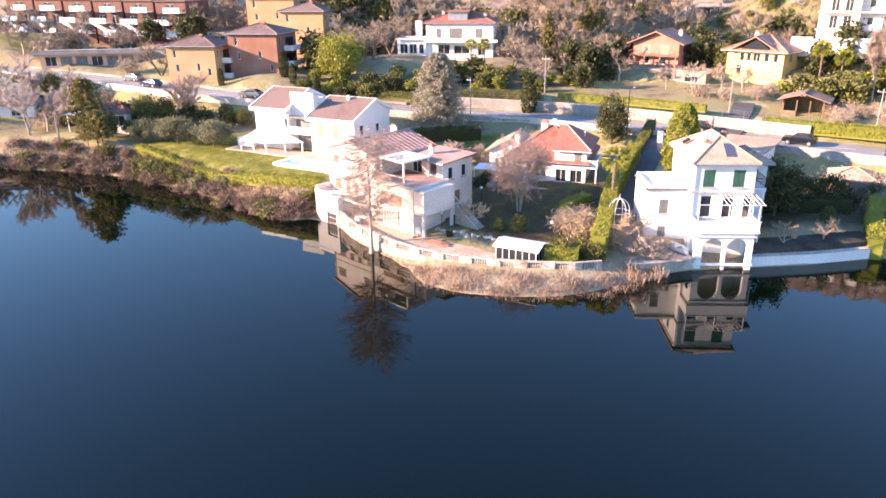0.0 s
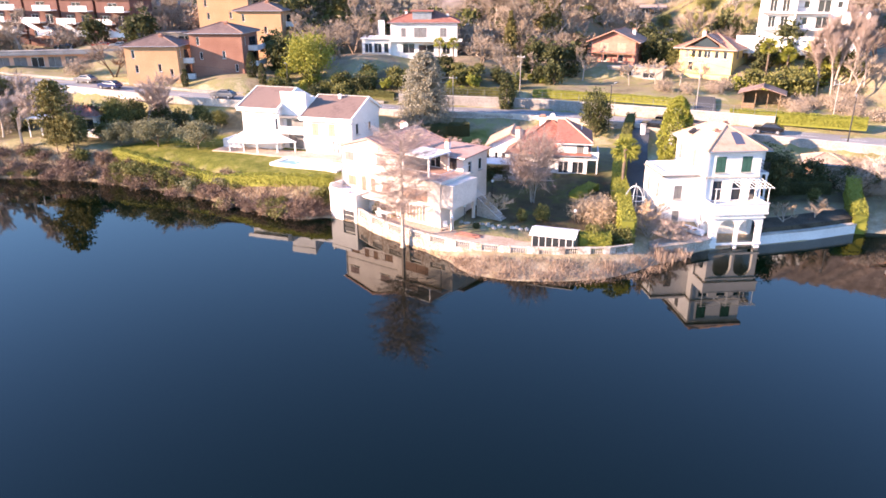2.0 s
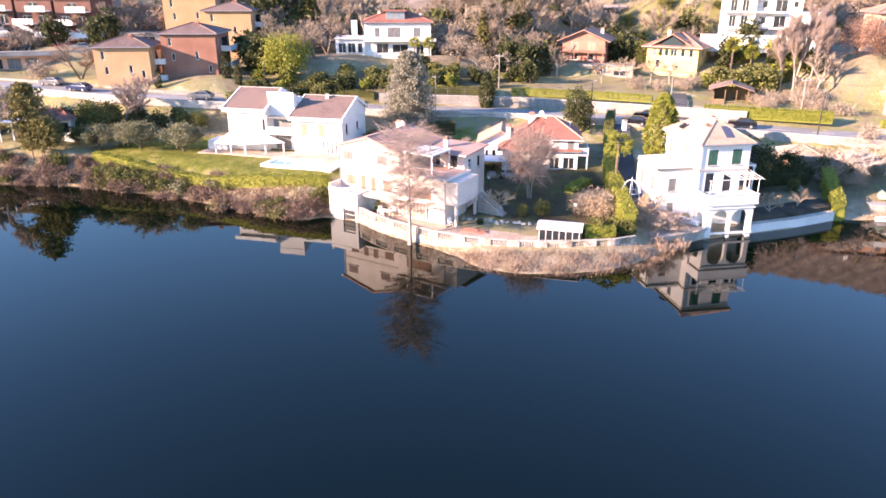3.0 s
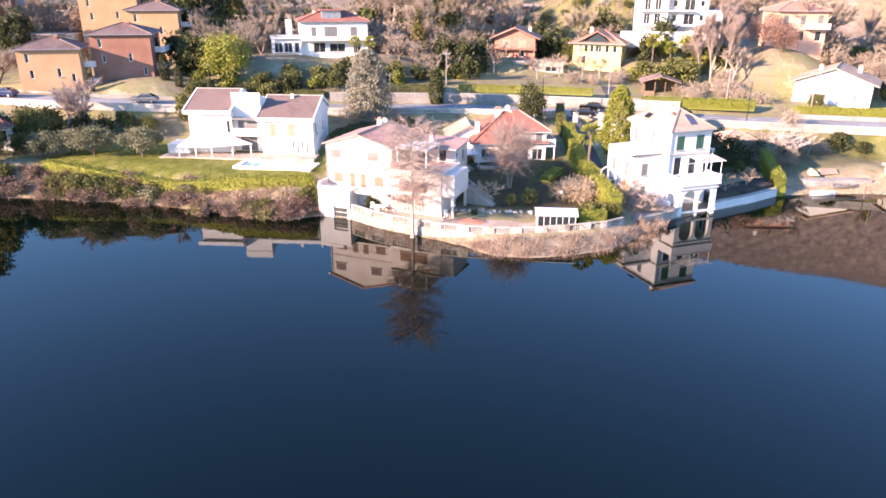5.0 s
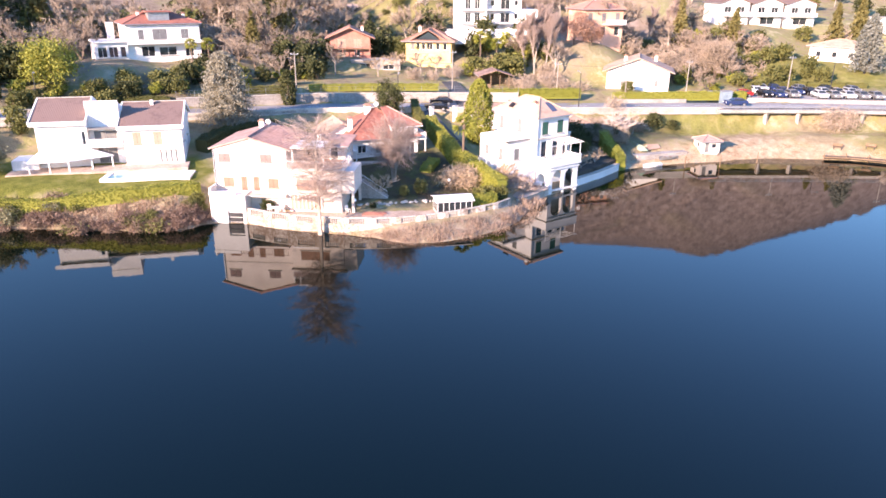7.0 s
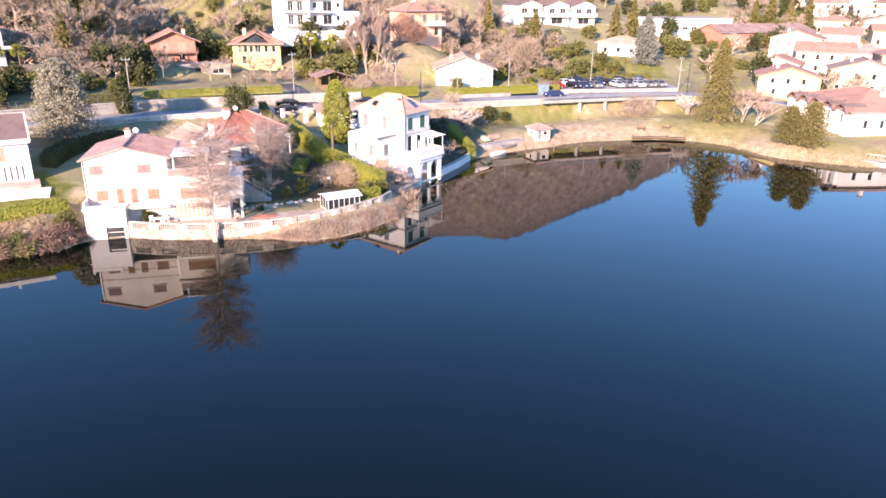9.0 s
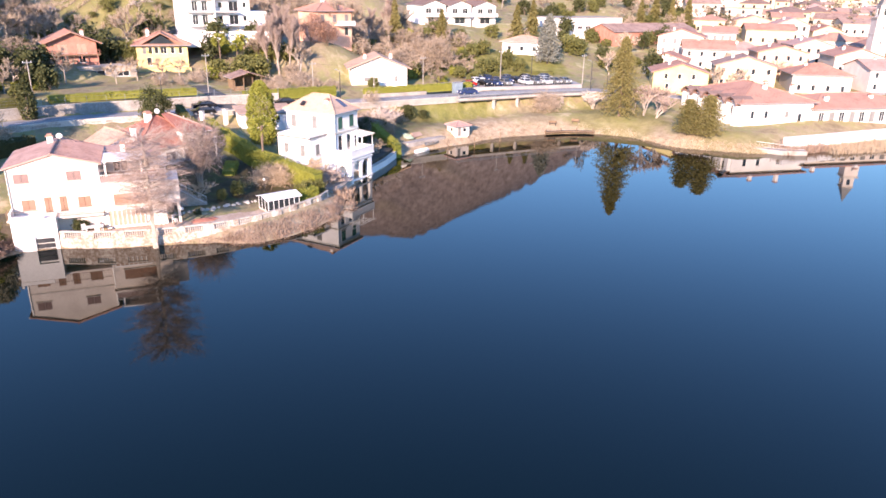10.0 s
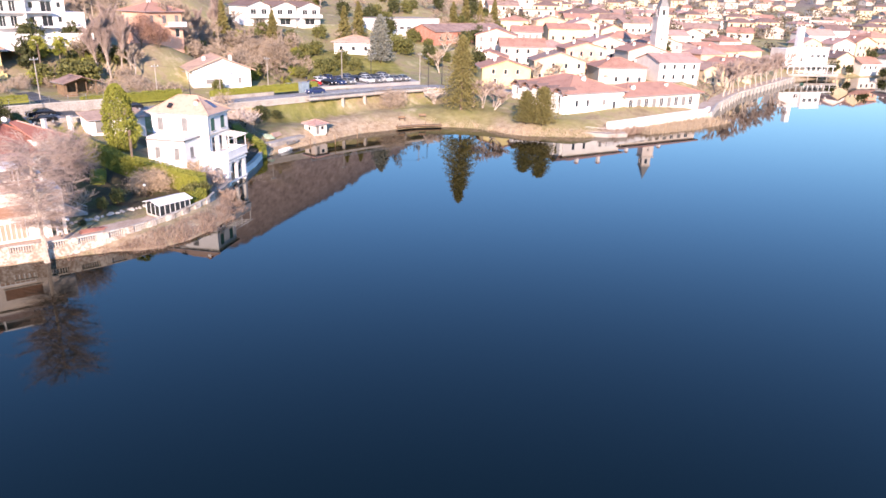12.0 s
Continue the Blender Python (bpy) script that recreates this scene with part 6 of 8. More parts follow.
def leafy_tree(seed, h, rad, clear, leaf, label, n=4200, size=0.26, cat="tree", name="evergreen_tree", group="evergreens", bark=None, clumps=30, blur=0.22, aspect=1.6):
    r = np.random.default_rng(seed)
    e = empty(name, pose(0, 0, 0), label, cat, group)
    rz = (h - clear) / 2
    c = cloud(r, n, rad, rad, rz, clumps, blur, -0.9) + np.array([0, 0, clear + rz])
    part("crown", raw("crown", *quads(c, size, r, 0.0, aspect), leaf), None, e)
    segs = [((0, 0, -0.4), (0, 0, clear + rz * 0.6), 0.04 * h ** 0.8, 0.02 * h ** 0.8)]
    for k in range(7):
        a = k * 0.9 + r.uniform(0, 0.5)
        segs.append(((0, 0, clear * 0.7 + 0.1 * k), (math.cos(a) * rad * 0.6, math.sin(a) * rad * 0.6, clear + rz * (0.5 + 0.12 * k)), 0.018 * h ** 0.8, 0.006 * h))
    part("trunk", raw("trunk", *limbs_mesh(segs), bark or BARK), None, e)
    return e


def conifer(seed, h, rad, leaf, label, blunt=0.7, droop=0.25, n=260, per=22, size=0.3, low=0.06, name="conifer", group="conifers"):
    r = np.random.default_rng(seed)
    e = empty(name, pose(0, 0, 0), label, "conifer", group)
    C, segs = [], [((0, 0, -0.4), (0, 0, h * 0.96), 0.02 * h, 0.03)]
    for k in range(n):
        t = low + (1 - low) * (k + r.uniform(0, 1)) / n
        L = rad * (1 - t) ** blunt * r.uniform(0.5, 1.2) + 0.12
        a = k * 2.39996 + r.uniform(-0.3, 0.3)
        z = h * t
        s = np.linspace(0.25, 1, per)
        px = np.stack([np.cos(a) * L * s, np.sin(a) * L * s, z - droop * L * s ** 2 + 0.12 * L * s], 1)
        C.append(px + r.normal(size=px.shape) * np.array([0.14, 0.14, 0.09]) * (0.5 + L * 0.3))
        if k % 3 == 0:
            segs.append(((0, 0, z), tuple(px[-3]), 0.03, 0.01))
    part("crown", raw("crown", *quads(np.concatenate(C), size, r, 0.0, 1.8), leaf), None, e)
    part("trunk", raw("trunk", *limbs_mesh(segs, 4), BARK), None, e)
    return e


def column(seed, h, rad, leaf, label, n=5200, size=0.2, name="cypress"):
    """A dense upright thuja or cypress with a rounded top."""
    r = np.random.default_rng(seed)
    e = empty(name, pose(0, 0, 0), label, "cypress")
    t, a = r.uniform(0, 1, n), r.uniform(0, 2 * math.pi, n)
    prof = np.clip(np.minimum(0.75 + t * 0.9, 1.05 * np.sqrt(np.clip(1 - t ** 2.6, 0, 1)) + 0.03), 0, 1)
    lump = 1 + 0.12 * np.sin(a * 5 + t * 17) + 0.08 * np.sin(a * 9 - t * 31)
    R = rad * prof * lump * (1 - 0.25 * r.uniform(0, 1, n) ** 2)
    part("crown", raw("crown", *quads(np.stack([np.cos(a) * R, np.sin(a) * R, t * h], 1), size, r, 0, 1.8), leaf), None, e)
    part("trunk", raw("trunk", *limbs_mesh([((0, 0, -0.4), (0, 0, h * 0.8), 0.2, 0.05)]), BARK), None, e)
    return e


def palm(seed, h, label):
    r = np.random.default_rng(seed)
    e = empty("palm_tree", pose(0, 0, 0), label, "palm", "palms")
    part("trunk", raw("trunk", *limbs_mesh([((0, 0, -0.4), (0.05, 0.02, h * 0.5), 0.16, 0.15), ((0.05, 0.02, h * 0.5), (0, 0, h * 0.86), 0.17, 0.2)], 7), BARK), None, e)
    V, F = [], []
    for k in range(34):
        a, el = r.uniform(0, 2 * math.pi), r.uniform(-0.7, 1.2)
        d = np.array([math.cos(a) * math.cos(el), math.sin(a) * math.cos(el), math.sin(el)])
        tip = np.array([0, 0, h * 0.86]) + d * 0.85
        for j in range(14):
            f = np.array([*(r.normal(size=2)), r.normal() * 0.7])
            f = d + f / np.linalg.norm(f) * 0.75
            v, q = strips(tip[None], (tip + f / np.linalg.norm(f) * 0.85 - np.array([0, 0, 0.12]))[None], [0.06], r)
            F += [tuple(int(i) + len(V) for i in q[0])]
            V += [tuple(c) for c in v]
    part("fronds", raw("fronds", V, F, LEAFLIME), None, e, "fan-shaped palm fronds")
    return e


def hedge(pts, width, h, leaf, label, z0=None, size=0.115, density=90, seed=3, name="hedge", group="clipped hedges"):
    """A clipped hedge along (x, y): an inner body and leaves all over it."""
    r = np.random.default_rng(seed)
    pts = [(p[0], p[1]) for p in along([Vector((*p, 0)) for p in pts], 2.0)] + [pts[-1]]
    lows = [(ground_z(*p) if z0 is None else z0) - 0.3 for p in pts]
    e = empty(name, pose(0, 0, 0), label, "hedge", group)
    C = []
    for (ax, ay), (bx, by), l0, l1 in zip(pts, pts[1:], lows, lows[1:]):
        L = math.hypot(bx - ax, by - ay)
        n = int(L * (width + 2 * h) * density)
        if n < 1:
            continue
        t, q = r.uniform(0, 1, n), r.uniform(0, width + 2 * h, n)
        side = np.where(q < h, -width / 2, np.where(q > h + width, width / 2, q - h - width / 2))
        z = np.where(q < h, q, np.where(q > h + width, q - h - width, h))
        nx_, ny_ = -(by - ay) / L, (bx - ax) / L
        wob = 1 + 0.05 * np.sin(3 * (ax + (bx - ax) * t) + 2 * z)
        C.append(np.stack([ax + (bx - ax) * t + nx_ * side * wob, ay + (by - ay) * t + ny_ * side * wob, l0 + (l1 - l0) * t + 0.3 + z * wob], 1) + r.normal(size=(n, 3)) * 0.05)
    if C:
        part("leaves", raw("leaves", *quads(np.concatenate(C), size, r), leaf), None, e)
    part("inner_body", strip_wall(pts, width * 0.86, lows, [v + 0.3 + h * 0.93 for v in lows]), leaf, e)
    return e


def place_all(ob, spots):
    rr = random.Random(len(spots) * 7 + 1)
    ms = []
    for s in spots:
        x, y, k = s[0], s[1], s[2] if len(s) > 2 else 1.0
        z = s[3] if len(s) > 3 else ground_z(x, y)
        ms.append(pose(x, y, z - 0.1, 0, 0, rr.uniform(0, 360)) @ Matrix.Diagonal((k * rr.uniform(0.92, 1.08), k * rr.uniform(0.92, 1.08), k, 1)))
    for m in ms[1:]:
        copy_thing(ob, m)
    ob.matrix_basis = ms[0]
    return ob


def leader(seed, h, rad, bark, twig, label, n=170, twigs=18000, width=0.0085):
    """A leafless conifer: one straight stem, level limbs and a haze of fine twigs."""
    r = np.random.default_rng(seed)
    e = empty("bare_tree", pose(0, 0, 0), label, "tree")
    segs = [((0, 0, -0.5), (0, 0, 1.0), 0.42, 0.24), ((0, 0, 1.0), (0.05, 0, h * 0.5), 0.24, 0.15), ((0.05, 0, h * 0.5), (0, 0.05, h), 0.15, 0.03)]
    P, Q = [], []
    for k in range(n):
        t = 0.3 + 0.7 * (k + r.uniform(0, 1)) / n
        L = rad * (0.45 + 0.55 * math.sqrt(max(0.0, 1 - abs((t - 0.72) / 0.44) ** 2.4))) * r.uniform(0.55, 1.08)
        a = k * 2.39996 + r.uniform(-0.4, 0.4)
        p0 = np.array([0, 0, h * t])
        p1 = p0 + np.array([math.cos(a) * L, math.sin(a) * L, L * r.uniform(-0.05, 0.45)])
        segs.append((tuple(p0), tuple(p1), 0.022, 0.006))
        P.append(p0), Q.append(p1)
    P, Q = np.array(P), np.array(Q)
    i = r.integers(0, n, twigs)
    base = P[i] + (Q[i] - P[i]) * r.uniform(0.2, 1, (twigs, 1))
    d = (Q[i] - P[i])
    d = d / np.linalg.norm(d, axis=1, keepdims=True) * 0.5 + r.normal(size=(twigs, 3)) * np.array([0.6, 0.6, 0.45])
    v, f = strips(base, base + d * r.uniform(0.35, 1.15, (twigs, 1)), np.full(twigs, width), r)
    part("trunk", raw("trunk", *limbs_mesh(segs), bark), None, e)
    part("crown", raw("crown", v, f, twig), None, e, "fine bare reddish twigs")
    return e


def round_bare(seed, h, rx, rz, bark, twig, label, limbs=90, twigs=19000, width=0.0085):
    """A leafless tree with several stems and an even, rounded haze of fine twigs."""
    r = np.random.default_rng(seed)
    e = empty("bare_tree", pose(0, 0, 0), label, "tree", "garden trees")
    mid, ell = np.array([0, 0, h - rz]), np.array([rx, rx, rz])
    segs, P, Q = [], [], []
    for k in range(5):
        a = k * 1.257 + r.uniform(-0.3, 0.3)
        segs.append(((0.1 * math.cos(a), 0.1 * math.sin(a), -0.4), (0.45 * math.cos(a), 0.45 * math.sin(a), h * 0.3), 0.11, 0.08))
    for k in range(limbs // 4):
        d = r.normal(size=3)
        d[2] = abs(d[2]) - 0.3
        d /= np.linalg.norm(d)
        p0 = np.array([d[0] * 0.4, d[1] * 0.4, h * r.uniform(0.2, 0.34)])
        p1 = mid + d * ell * 0.5
        segs.append((tuple(p0), tuple(p1), 0.06, 0.032))
        for _ in range(14):
            side = d + r.normal(size=3) * 0.62
            q0 = p0 + (p1 - p0) * r.uniform(0.35, 1.0)
            q1 = mid + side / np.linalg.norm(side) * ell * r.uniform(0.62, 0.98)
            segs.append((tuple(q0), tuple(q1), 0.022, 0.007))
            P.append(q0), Q.append(q1)
    P, Q = np.array(P), np.array(Q)
    i = r.integers(0, len(P), twigs)
    base = P[i] + (Q[i] - P[i]) * r.uniform(0.2, 1, (twigs, 1))
    d = (Q[i] - P[i]) / np.linalg.norm(Q[i] - P[i], axis=1, keepdims=True) * 0.5 + r.normal(size=(twigs, 3)) * 0.55
    v, f = strips(base, base + d * r.uniform(0.3, 0.85, (twigs, 1)), np.full(twigs, width), r)
    part("trunk", raw("trunk", *limbs_mesh(segs, 4), bark), None, e)
    part("crown", raw("crown", v, f, twig), None, e, "fine bare twigs")
    return e


# single trees that stand out
place_all(leader(5, 12.6, 4.3, PALEBARK, TWIGHAZE, "tall bare swamp cypress standing in the water by the wall"), [(4.7, 53.5, 1.0, -0.75)])
place_all(round_bare(8, 10.4, 4.7, 4.3, PALEBARK, TWIGHAZE, "tall round-crowned bare tree with fine grey-pink twigs on the garden lawn"), [(20.9, 62.8, 1.0, 0.6)])
place_all(bare(7, 5.6, 0.95, PALEBARK, TWIGPINK, "low spreading bare tree with reddish twigs behind the lake house", twigs=5000, clear=0.0, up=0.5, width=0.02, group="garden trees", single=False), [(12.8, 77.5, 0.9, 1.8), (16.2, 79.8, 0.7, 2.0)])
place_all(leafy_tree(74, 2.6, 1.5, 0.0, LEAFDARK, "dark evergreen bush in the shade behind the lake house", 1500, 0.2, "bush", "bush"), [(16.3, 71.2, 1.0, 0.8), (18.6, 70.0, 0.8, 0.8), (17.6, 73.2, 0.9, 1.0)])
place_all(bare(7, 3.4, 0.9, PALEBARK, TWIGTAN, "small bare fruit tree in the garden", twigs=1600, clear=0.1, width=0.014, group="small fruit trees", name="fruit_tree"), [(15.3, 57.5, 1.0), (48.0, 53.4, 0.9), (52.4, 54.4, 0.95), (31.5, 51.5, 1.1), (57, 108, 1.4), (60, 106, 1.3), (53.5, 111, 1.4), (48.5, 111, 1.2), (70, 62, 1.2)])
place_all(leafy_tree(8, 3.2, 2.5, 0.2, TWIGTAN, "dense tan deciduous bush beside the hedge", 7000, 0.06, "bush", "bush", "", blur=0.34, aspect=10), [(26.6, 55.2, 0.85)])
place_all(leafy_tree(9, 3.0, 2.6, 0.1, TWIG, "tangle of leafless grey-brown bushes on the bank of the bay", 6500, 0.05, "bush", "bush", "bay bushes", blur=0.34, aspect=11), [(103.5, 43.5, 1.3), (62.5, 63.5, 1.0), (61, 66.5, 1.0), (64, 66, 0.9), (63.4, 59.2, 0.6), (61.2, 60.6, 0.8), (66.5, 63.5, 0.7)])
place_all(bare(27, 4.8, 1.0, PALEBARK, TWIGPALE, "wide pale bare bush with arching stems on the bank", "bush", 0.0, 5200, 0.4, 0.016, "bay bushes", False, "bare_bush"), [(65.2, 60.6, 1.0), (63.0, 61.4, 0.8), (67.6, 62.6, 0.75), (112.0, 34.6, 0.9)])
place_all(conifer(28, 2.6, 1.9, LEAFDARK, "low dark spreading pine on the bay bank", 0.25, 0.05, 90, 18, 0.2, 0.15, "pine_shrub", "bay bushes"), [(76.4, 62.4, 1.0), (79.4, 60.4, 0.7)])
place_all(conifer(9, 12.2, 4.9, LEAFCEDAR, "broad grey-green cedar beside the road", 0.4, 0.16, 1000, 46, 0.17, 0.13), [(9.5, 93.0, 1.0)])
place_all(conifer(10, 17.0, 5.0, LEAFSPRUCE, "tall olive-green spruce on the lake bank", 0.62, 0.3, 460, 38, 0.2), [(105.0, 27.0, 0.95)])
place_all(conifer(11, 8.2, 3.6, LEAFSPRUCE, "broad dark cypress clump at the water's edge", 0.42, 0.0, 360, 28, 0.18), [(96.6, 11.6, 0.84), (96.8, 8.2, 0.98)])
place_all(conifer(12, 13.4, 4.2, LEAFBLUE, "silver-blue spruce behind the car park", 0.6, 0.15, 340, 22, 0.34), [(141.6, 56.2, 0.95)])
place_all(leafy_tree(13, 9.2, 4.3, 1.4, LEAFLIME, "big yellow-green evergreen oak on the slope", 7000, 0.26, clumps=40), [(-10.4, 117.5, 1.0)])
place_all(leafy_tree(14, 6.6, 2.7, 0.6, LEAFDARK, "round dark green garden tree by the road", 6000, 0.2, clumps=34), [(35.2, 86.0, 1.0), (49.4, 60.6, 0.95)])
place_all(column(15, 9.8, 2.15, LEAFLIME, "big yellow-green thuja beside the white villa", 13000, 0.17, "thuja"), [(40.6, 68.6, 1.0)])
place_all(palm(16, 7.4, "fan palm with a shaggy trunk"), [(31.3, 60.6, 1.0), (72.5, 107, 1.0), (74.6, 104, 0.9), (16.5, 119, 0.8), (14, 121, 0.75)])
place_all(leafy_tree(17, 4.0, 2.6, 0.7, LEAFOLIVE, "grey-green olive tree on the lawn", 7000, 0.15, "olive tree", "olive_tree", "olive trees"), [(-37.3, 91.6, 0.95), (-31, 89.0, 1.05), (-24.7, 87.4, 1.05), (-34, 91.8, 0.9)])
place_all(leafy_tree(18, 1.9, 0.75, 0.0, LEAFMID, "clipped green shrub in the lakeside garden", 1500, 0.12, "shrub", "shrub", "garden shrubs"), [(20.6, 56.0, 1.1), (18.4, 56.6, 0.8), (24.3, 48.6, 1.3), (26.3, 49.0, 1.2), (27.6, 48.2, 1.1), (54.2, 58.4, 0.9)])
place_all(conifer(19, 10.5, 4.4, LEAFSPRUCE, "irregular olive-green pine on the bank", 0.3, 0.0, 130, 26, 0.32, 0.3), [(-47.2, 93.4, 0.9), (-43.8, 90.4, 0.6), (-46.6, 91.0, 0.5), (-45.0, 91, 0.5)])
place_all(leafy_tree(20, 5.4, 2.4, 0.8, LEAFMID, "rounded green garden tree by the pavilion", 5200, 0.2), [(-44.4, 93.2, 0.8), (-41.0, 95.0, 0.6), (-39.6, 98.5, 1.0), (-66, 116, 1.0), (-24, 100, 0.55), (61.5, 122, 1.0), (84, 75, 0.5)])
place_all(bare(21, 12.5, 0.7, PALEBARK, TWIGPALE, "tall bare poplar near the lake bank", twigs=8000, clear=0.4, width=0.014, name="poplar_tree"), [(-62.5, 101.0, 0.75), (-60.0, 97.0, 0.7), (-74, 112, 0.7)])
place_all(bare(22, 8.6, 0.6, PALEBARK, TWIGHAZE, "bare upright street tree with grey-pink twigs", twigs=8000, clear=0.2, single=False, sides=3, width=0.014), [(-31.5, 102.5, 1.0), (-36, 100, 0.7), (107.5, 22.4, 0.8), (110, 20.2, 0.75), (108.5, 24.6, 0.7), (106, 19.6, 0.6)])

place_all(round_bare(19, 9.2, 4.2, 4.0, BARK, TWIG, "round-crowned bare brown tree beside the car park", twigs=16000, width=0.02), [(112.5, 74.5, 1.0), (121.0, 84.0, 0.8)])

place_all(bare(29, 3.6, 1.0, PALEBARK, TWIGPINK, "pinkish bare shrub with arching stems beside the villa", "shrub", 0.0, 1900, 0.4, 0.014, "villa shrubs", False, "bare_shrub"), [(33.2, 50.4, 0.9), (31.2, 50.6, 0.8), (34.8, 49.9, 0.6), (32.0, 52.2, 0.7)])

# promenade planes and town trees
prom = along([Vector((164, -40.0, 0)), Vector((176, -44.6, 0)), Vector((232, -73.4, 0))], 6.4)
place_all(bare(23, 12.4, 0.66, PALEBARK, TWIGHAZE, "tall bare plane tree leaning over the promenade", twigs=9000, clear=0.3, up=0.8, width=0.014, group="promenade planes", name="plane_tree"), [(p[0], p[1], 0.8, 0.9) for p in prom])

# thickets and woods on the slope
rg = random.Random(5)


def scatter(x0, x1, y0, y1, n, lo, hi, keep=None):
    out = []
    tries = 0
    while len(out) < n and tries < n * 30:
        tries += 1
        x, y = rg.uniform(x0, x1), rg.uniform(y0, y1)
        if keep is None or keep(x, y):
            out.append((x, y, rg.uniform(lo, hi)))
    return out


CLEAR = [(40, 126, 112, 176), (-45, 114, -16, 156), (-2.5, 119, 21, 142), (43, 108, 57, 134), (57, 104, 73, 126), (28, 100, 52, 109), (73, 106, 92, 124), (83, 66, 97, 88), (85, 88, 101, 106), (56, 92, 69, 102), (-108, 150, -52, 178), (-82, 130, -50, 146), (81, 66, 100, 92), (143, 82, 202, 112), (134, 58, 156, 74)]


def free(x, y):
    return not any(a < x < c and b < y < d for a, b, c, d in CLEAR) and float(seg_dist(np.array([x]), np.array([y]), ROAD)[0][0]) > 6


wood_a = bare(31, 9.5, 0.7, PALEBARK, TWIG, "bare woodland tree on the hillside", twigs=3200, width=0.019, name="woodland_tree", sides=3)
wood_b = bare(32, 8.5, 0.8, BARK, TWIG, "bare brown-twigged tree on the slope", twigs=3600, width=0.017, single=False, name="thicket_tree", sides=3)
wood_c = bare(33, 13.0, 0.55, PALEBARK, TWIG, "tall pale-barked bare ash tree on the slope", twigs=4500, clear=0.5, width=0.02, sides=3)
ever_a = leafy_tree(34, 6.0, 2.6, 0.3, LEAFDARK, "dark evergreen shrub on the slope", 1100, 0.46)
ever_b = leafy_tree(35, 4.4, 2.4, 0.1, LEAFMID, "green laurel bush on the slope", 1000, 0.42, "bush", "bush")
ever_c = leafy_tree(36, 3.2, 2.0, 0.1, LEAFLIME, "yellow-green shrub on the slope", 900, 0.33, "bush", "bush")
scrub = leafy_tree(37, 3.4, 2.6, 0.0, TWIG, "tangled brown leafless thicket on the slope", 1300, 0.12, "thicket", "thicket", "thickets", blur=0.4, aspect=8)
rusty = leafy_tree(38, 8.0, 3.6, 1.0, LEAFRUST, "beech tree still holding dry rust-coloured leaves", 6500, 0.16, "tree", "beech_tree", "")
place_all(wood_a, scatter(-110, 150, 132, 180, 105, 0.7, 1.2, free) + scatter(150, 230, 96, 130, 14, 0.7, 1.1, free) + scatter(104, 142, 78, 98, 8, 0.6, 0.9, free) + scatter(12, 44, 112, 128, 7, 0.5, 0.75, free) + scatter(-60, -47, 150, 170, 6, 0.8, 1.1) + scatter(38, 62, 130, 160, 26, 0.7, 1.1) + scatter(66, 112, 126, 136, 12, 0.6, 0.9) + scatter(90, 118, 136, 172, 12, 0.6, 1.0))
place_all(wood_b, scatter(80, 140, 80, 108, 26, 0.5, 0.95, free) + scatter(98, 142, 66, 90, 16, 0.4, 0.7, free) + scatter(150, 320, -40, 110, 30, 0.6, 0.9) + scatter(-60, 130, 126, 160, 40, 0.7, 1.0, free) + scatter(-110, -46, 104, 128, 14, 0.6, 0.9, free) + [(21.8, 119, 0.85), (26, 121, 0.7), (108, 82, 0.9), (104, 79, 0.8), (115, 84, 0.8)])
place_all(wood_c, [(79, 90.8, 0.6), (103, 96, 0.95), (106, 99, 1.0), (38, 131, 0.9), (33, 133, 0.95), (42, 138, 0.9), (110, 100, 0.9), (69.5, 131, 0.8)])
place_all(ever_a, scatter(-14, 42, 106, 120, 10, 0.5, 0.8, free) + scatter(150, 330, 20, 120, 26, 0.6, 1.3) + scatter(-60, 120, 136, 172, 22, 0.8, 1.6, free) + [(74, 111, 1.0), (80, 114, 1.1), (88, 110, 1.0), (57.6, 123.5, 1.0), (60, 127, 1.1), (-16, 124, 1.2), (-13.5, 123, 1.1), (-18, 130, 1.2), (-44, 99.5, 0.7), (-41, 101, 0.75), (-38, 101.5, 0.7), (-34, 100.5, 0.6), (-30, 99, 0.5), (-57, 104, 0.7), (36, 118, 1.1), (39, 119, 1.0), (33, 122, 1.1), (58.5, 131, 1.2), (76, 131, 1.3), (44, 131, 0.9)])
place_all(ever_b, scatter(-14, 30, 106, 120, 20, 0.4, 0.7, free) + scatter(96, 140, 64, 100, 26, 0.4, 0.9, free) + scatter(150, 260, 40, 110, 30, 0.6, 1.2) + scatter(64, 84, 96, 108, 9, 0.7, 1.1, free) + scatter(-20, 3, 108, 114, 6, 0.5, 0.8, free) + scatter(-44, -18, 98, 104, 7, 0.4, 0.7) + scatter(120, 160, 60, 98, 9, 0.5, 1.0, free) + scatter(-30, 100, 140, 170, 12, 1.0, 1.6, free))
place_all(ever_c, scatter(-16, 36, 106, 120, 18, 0.4, 0.9, free) + scatter(96, 140, 64, 96, 14, 0.4, 0.9, free) + scatter(60, 84, 96, 106, 6, 0.7, 1.1, free) + [(66, 119, 1.5), (78, 112, 1.2), (84, 110, 1.3), (101, 75, 0.7), (98, 78, 0.6), (65, 68, 0.5)] + scatter(40, 100, 128, 150, 6, 0.9, 1.5, free))
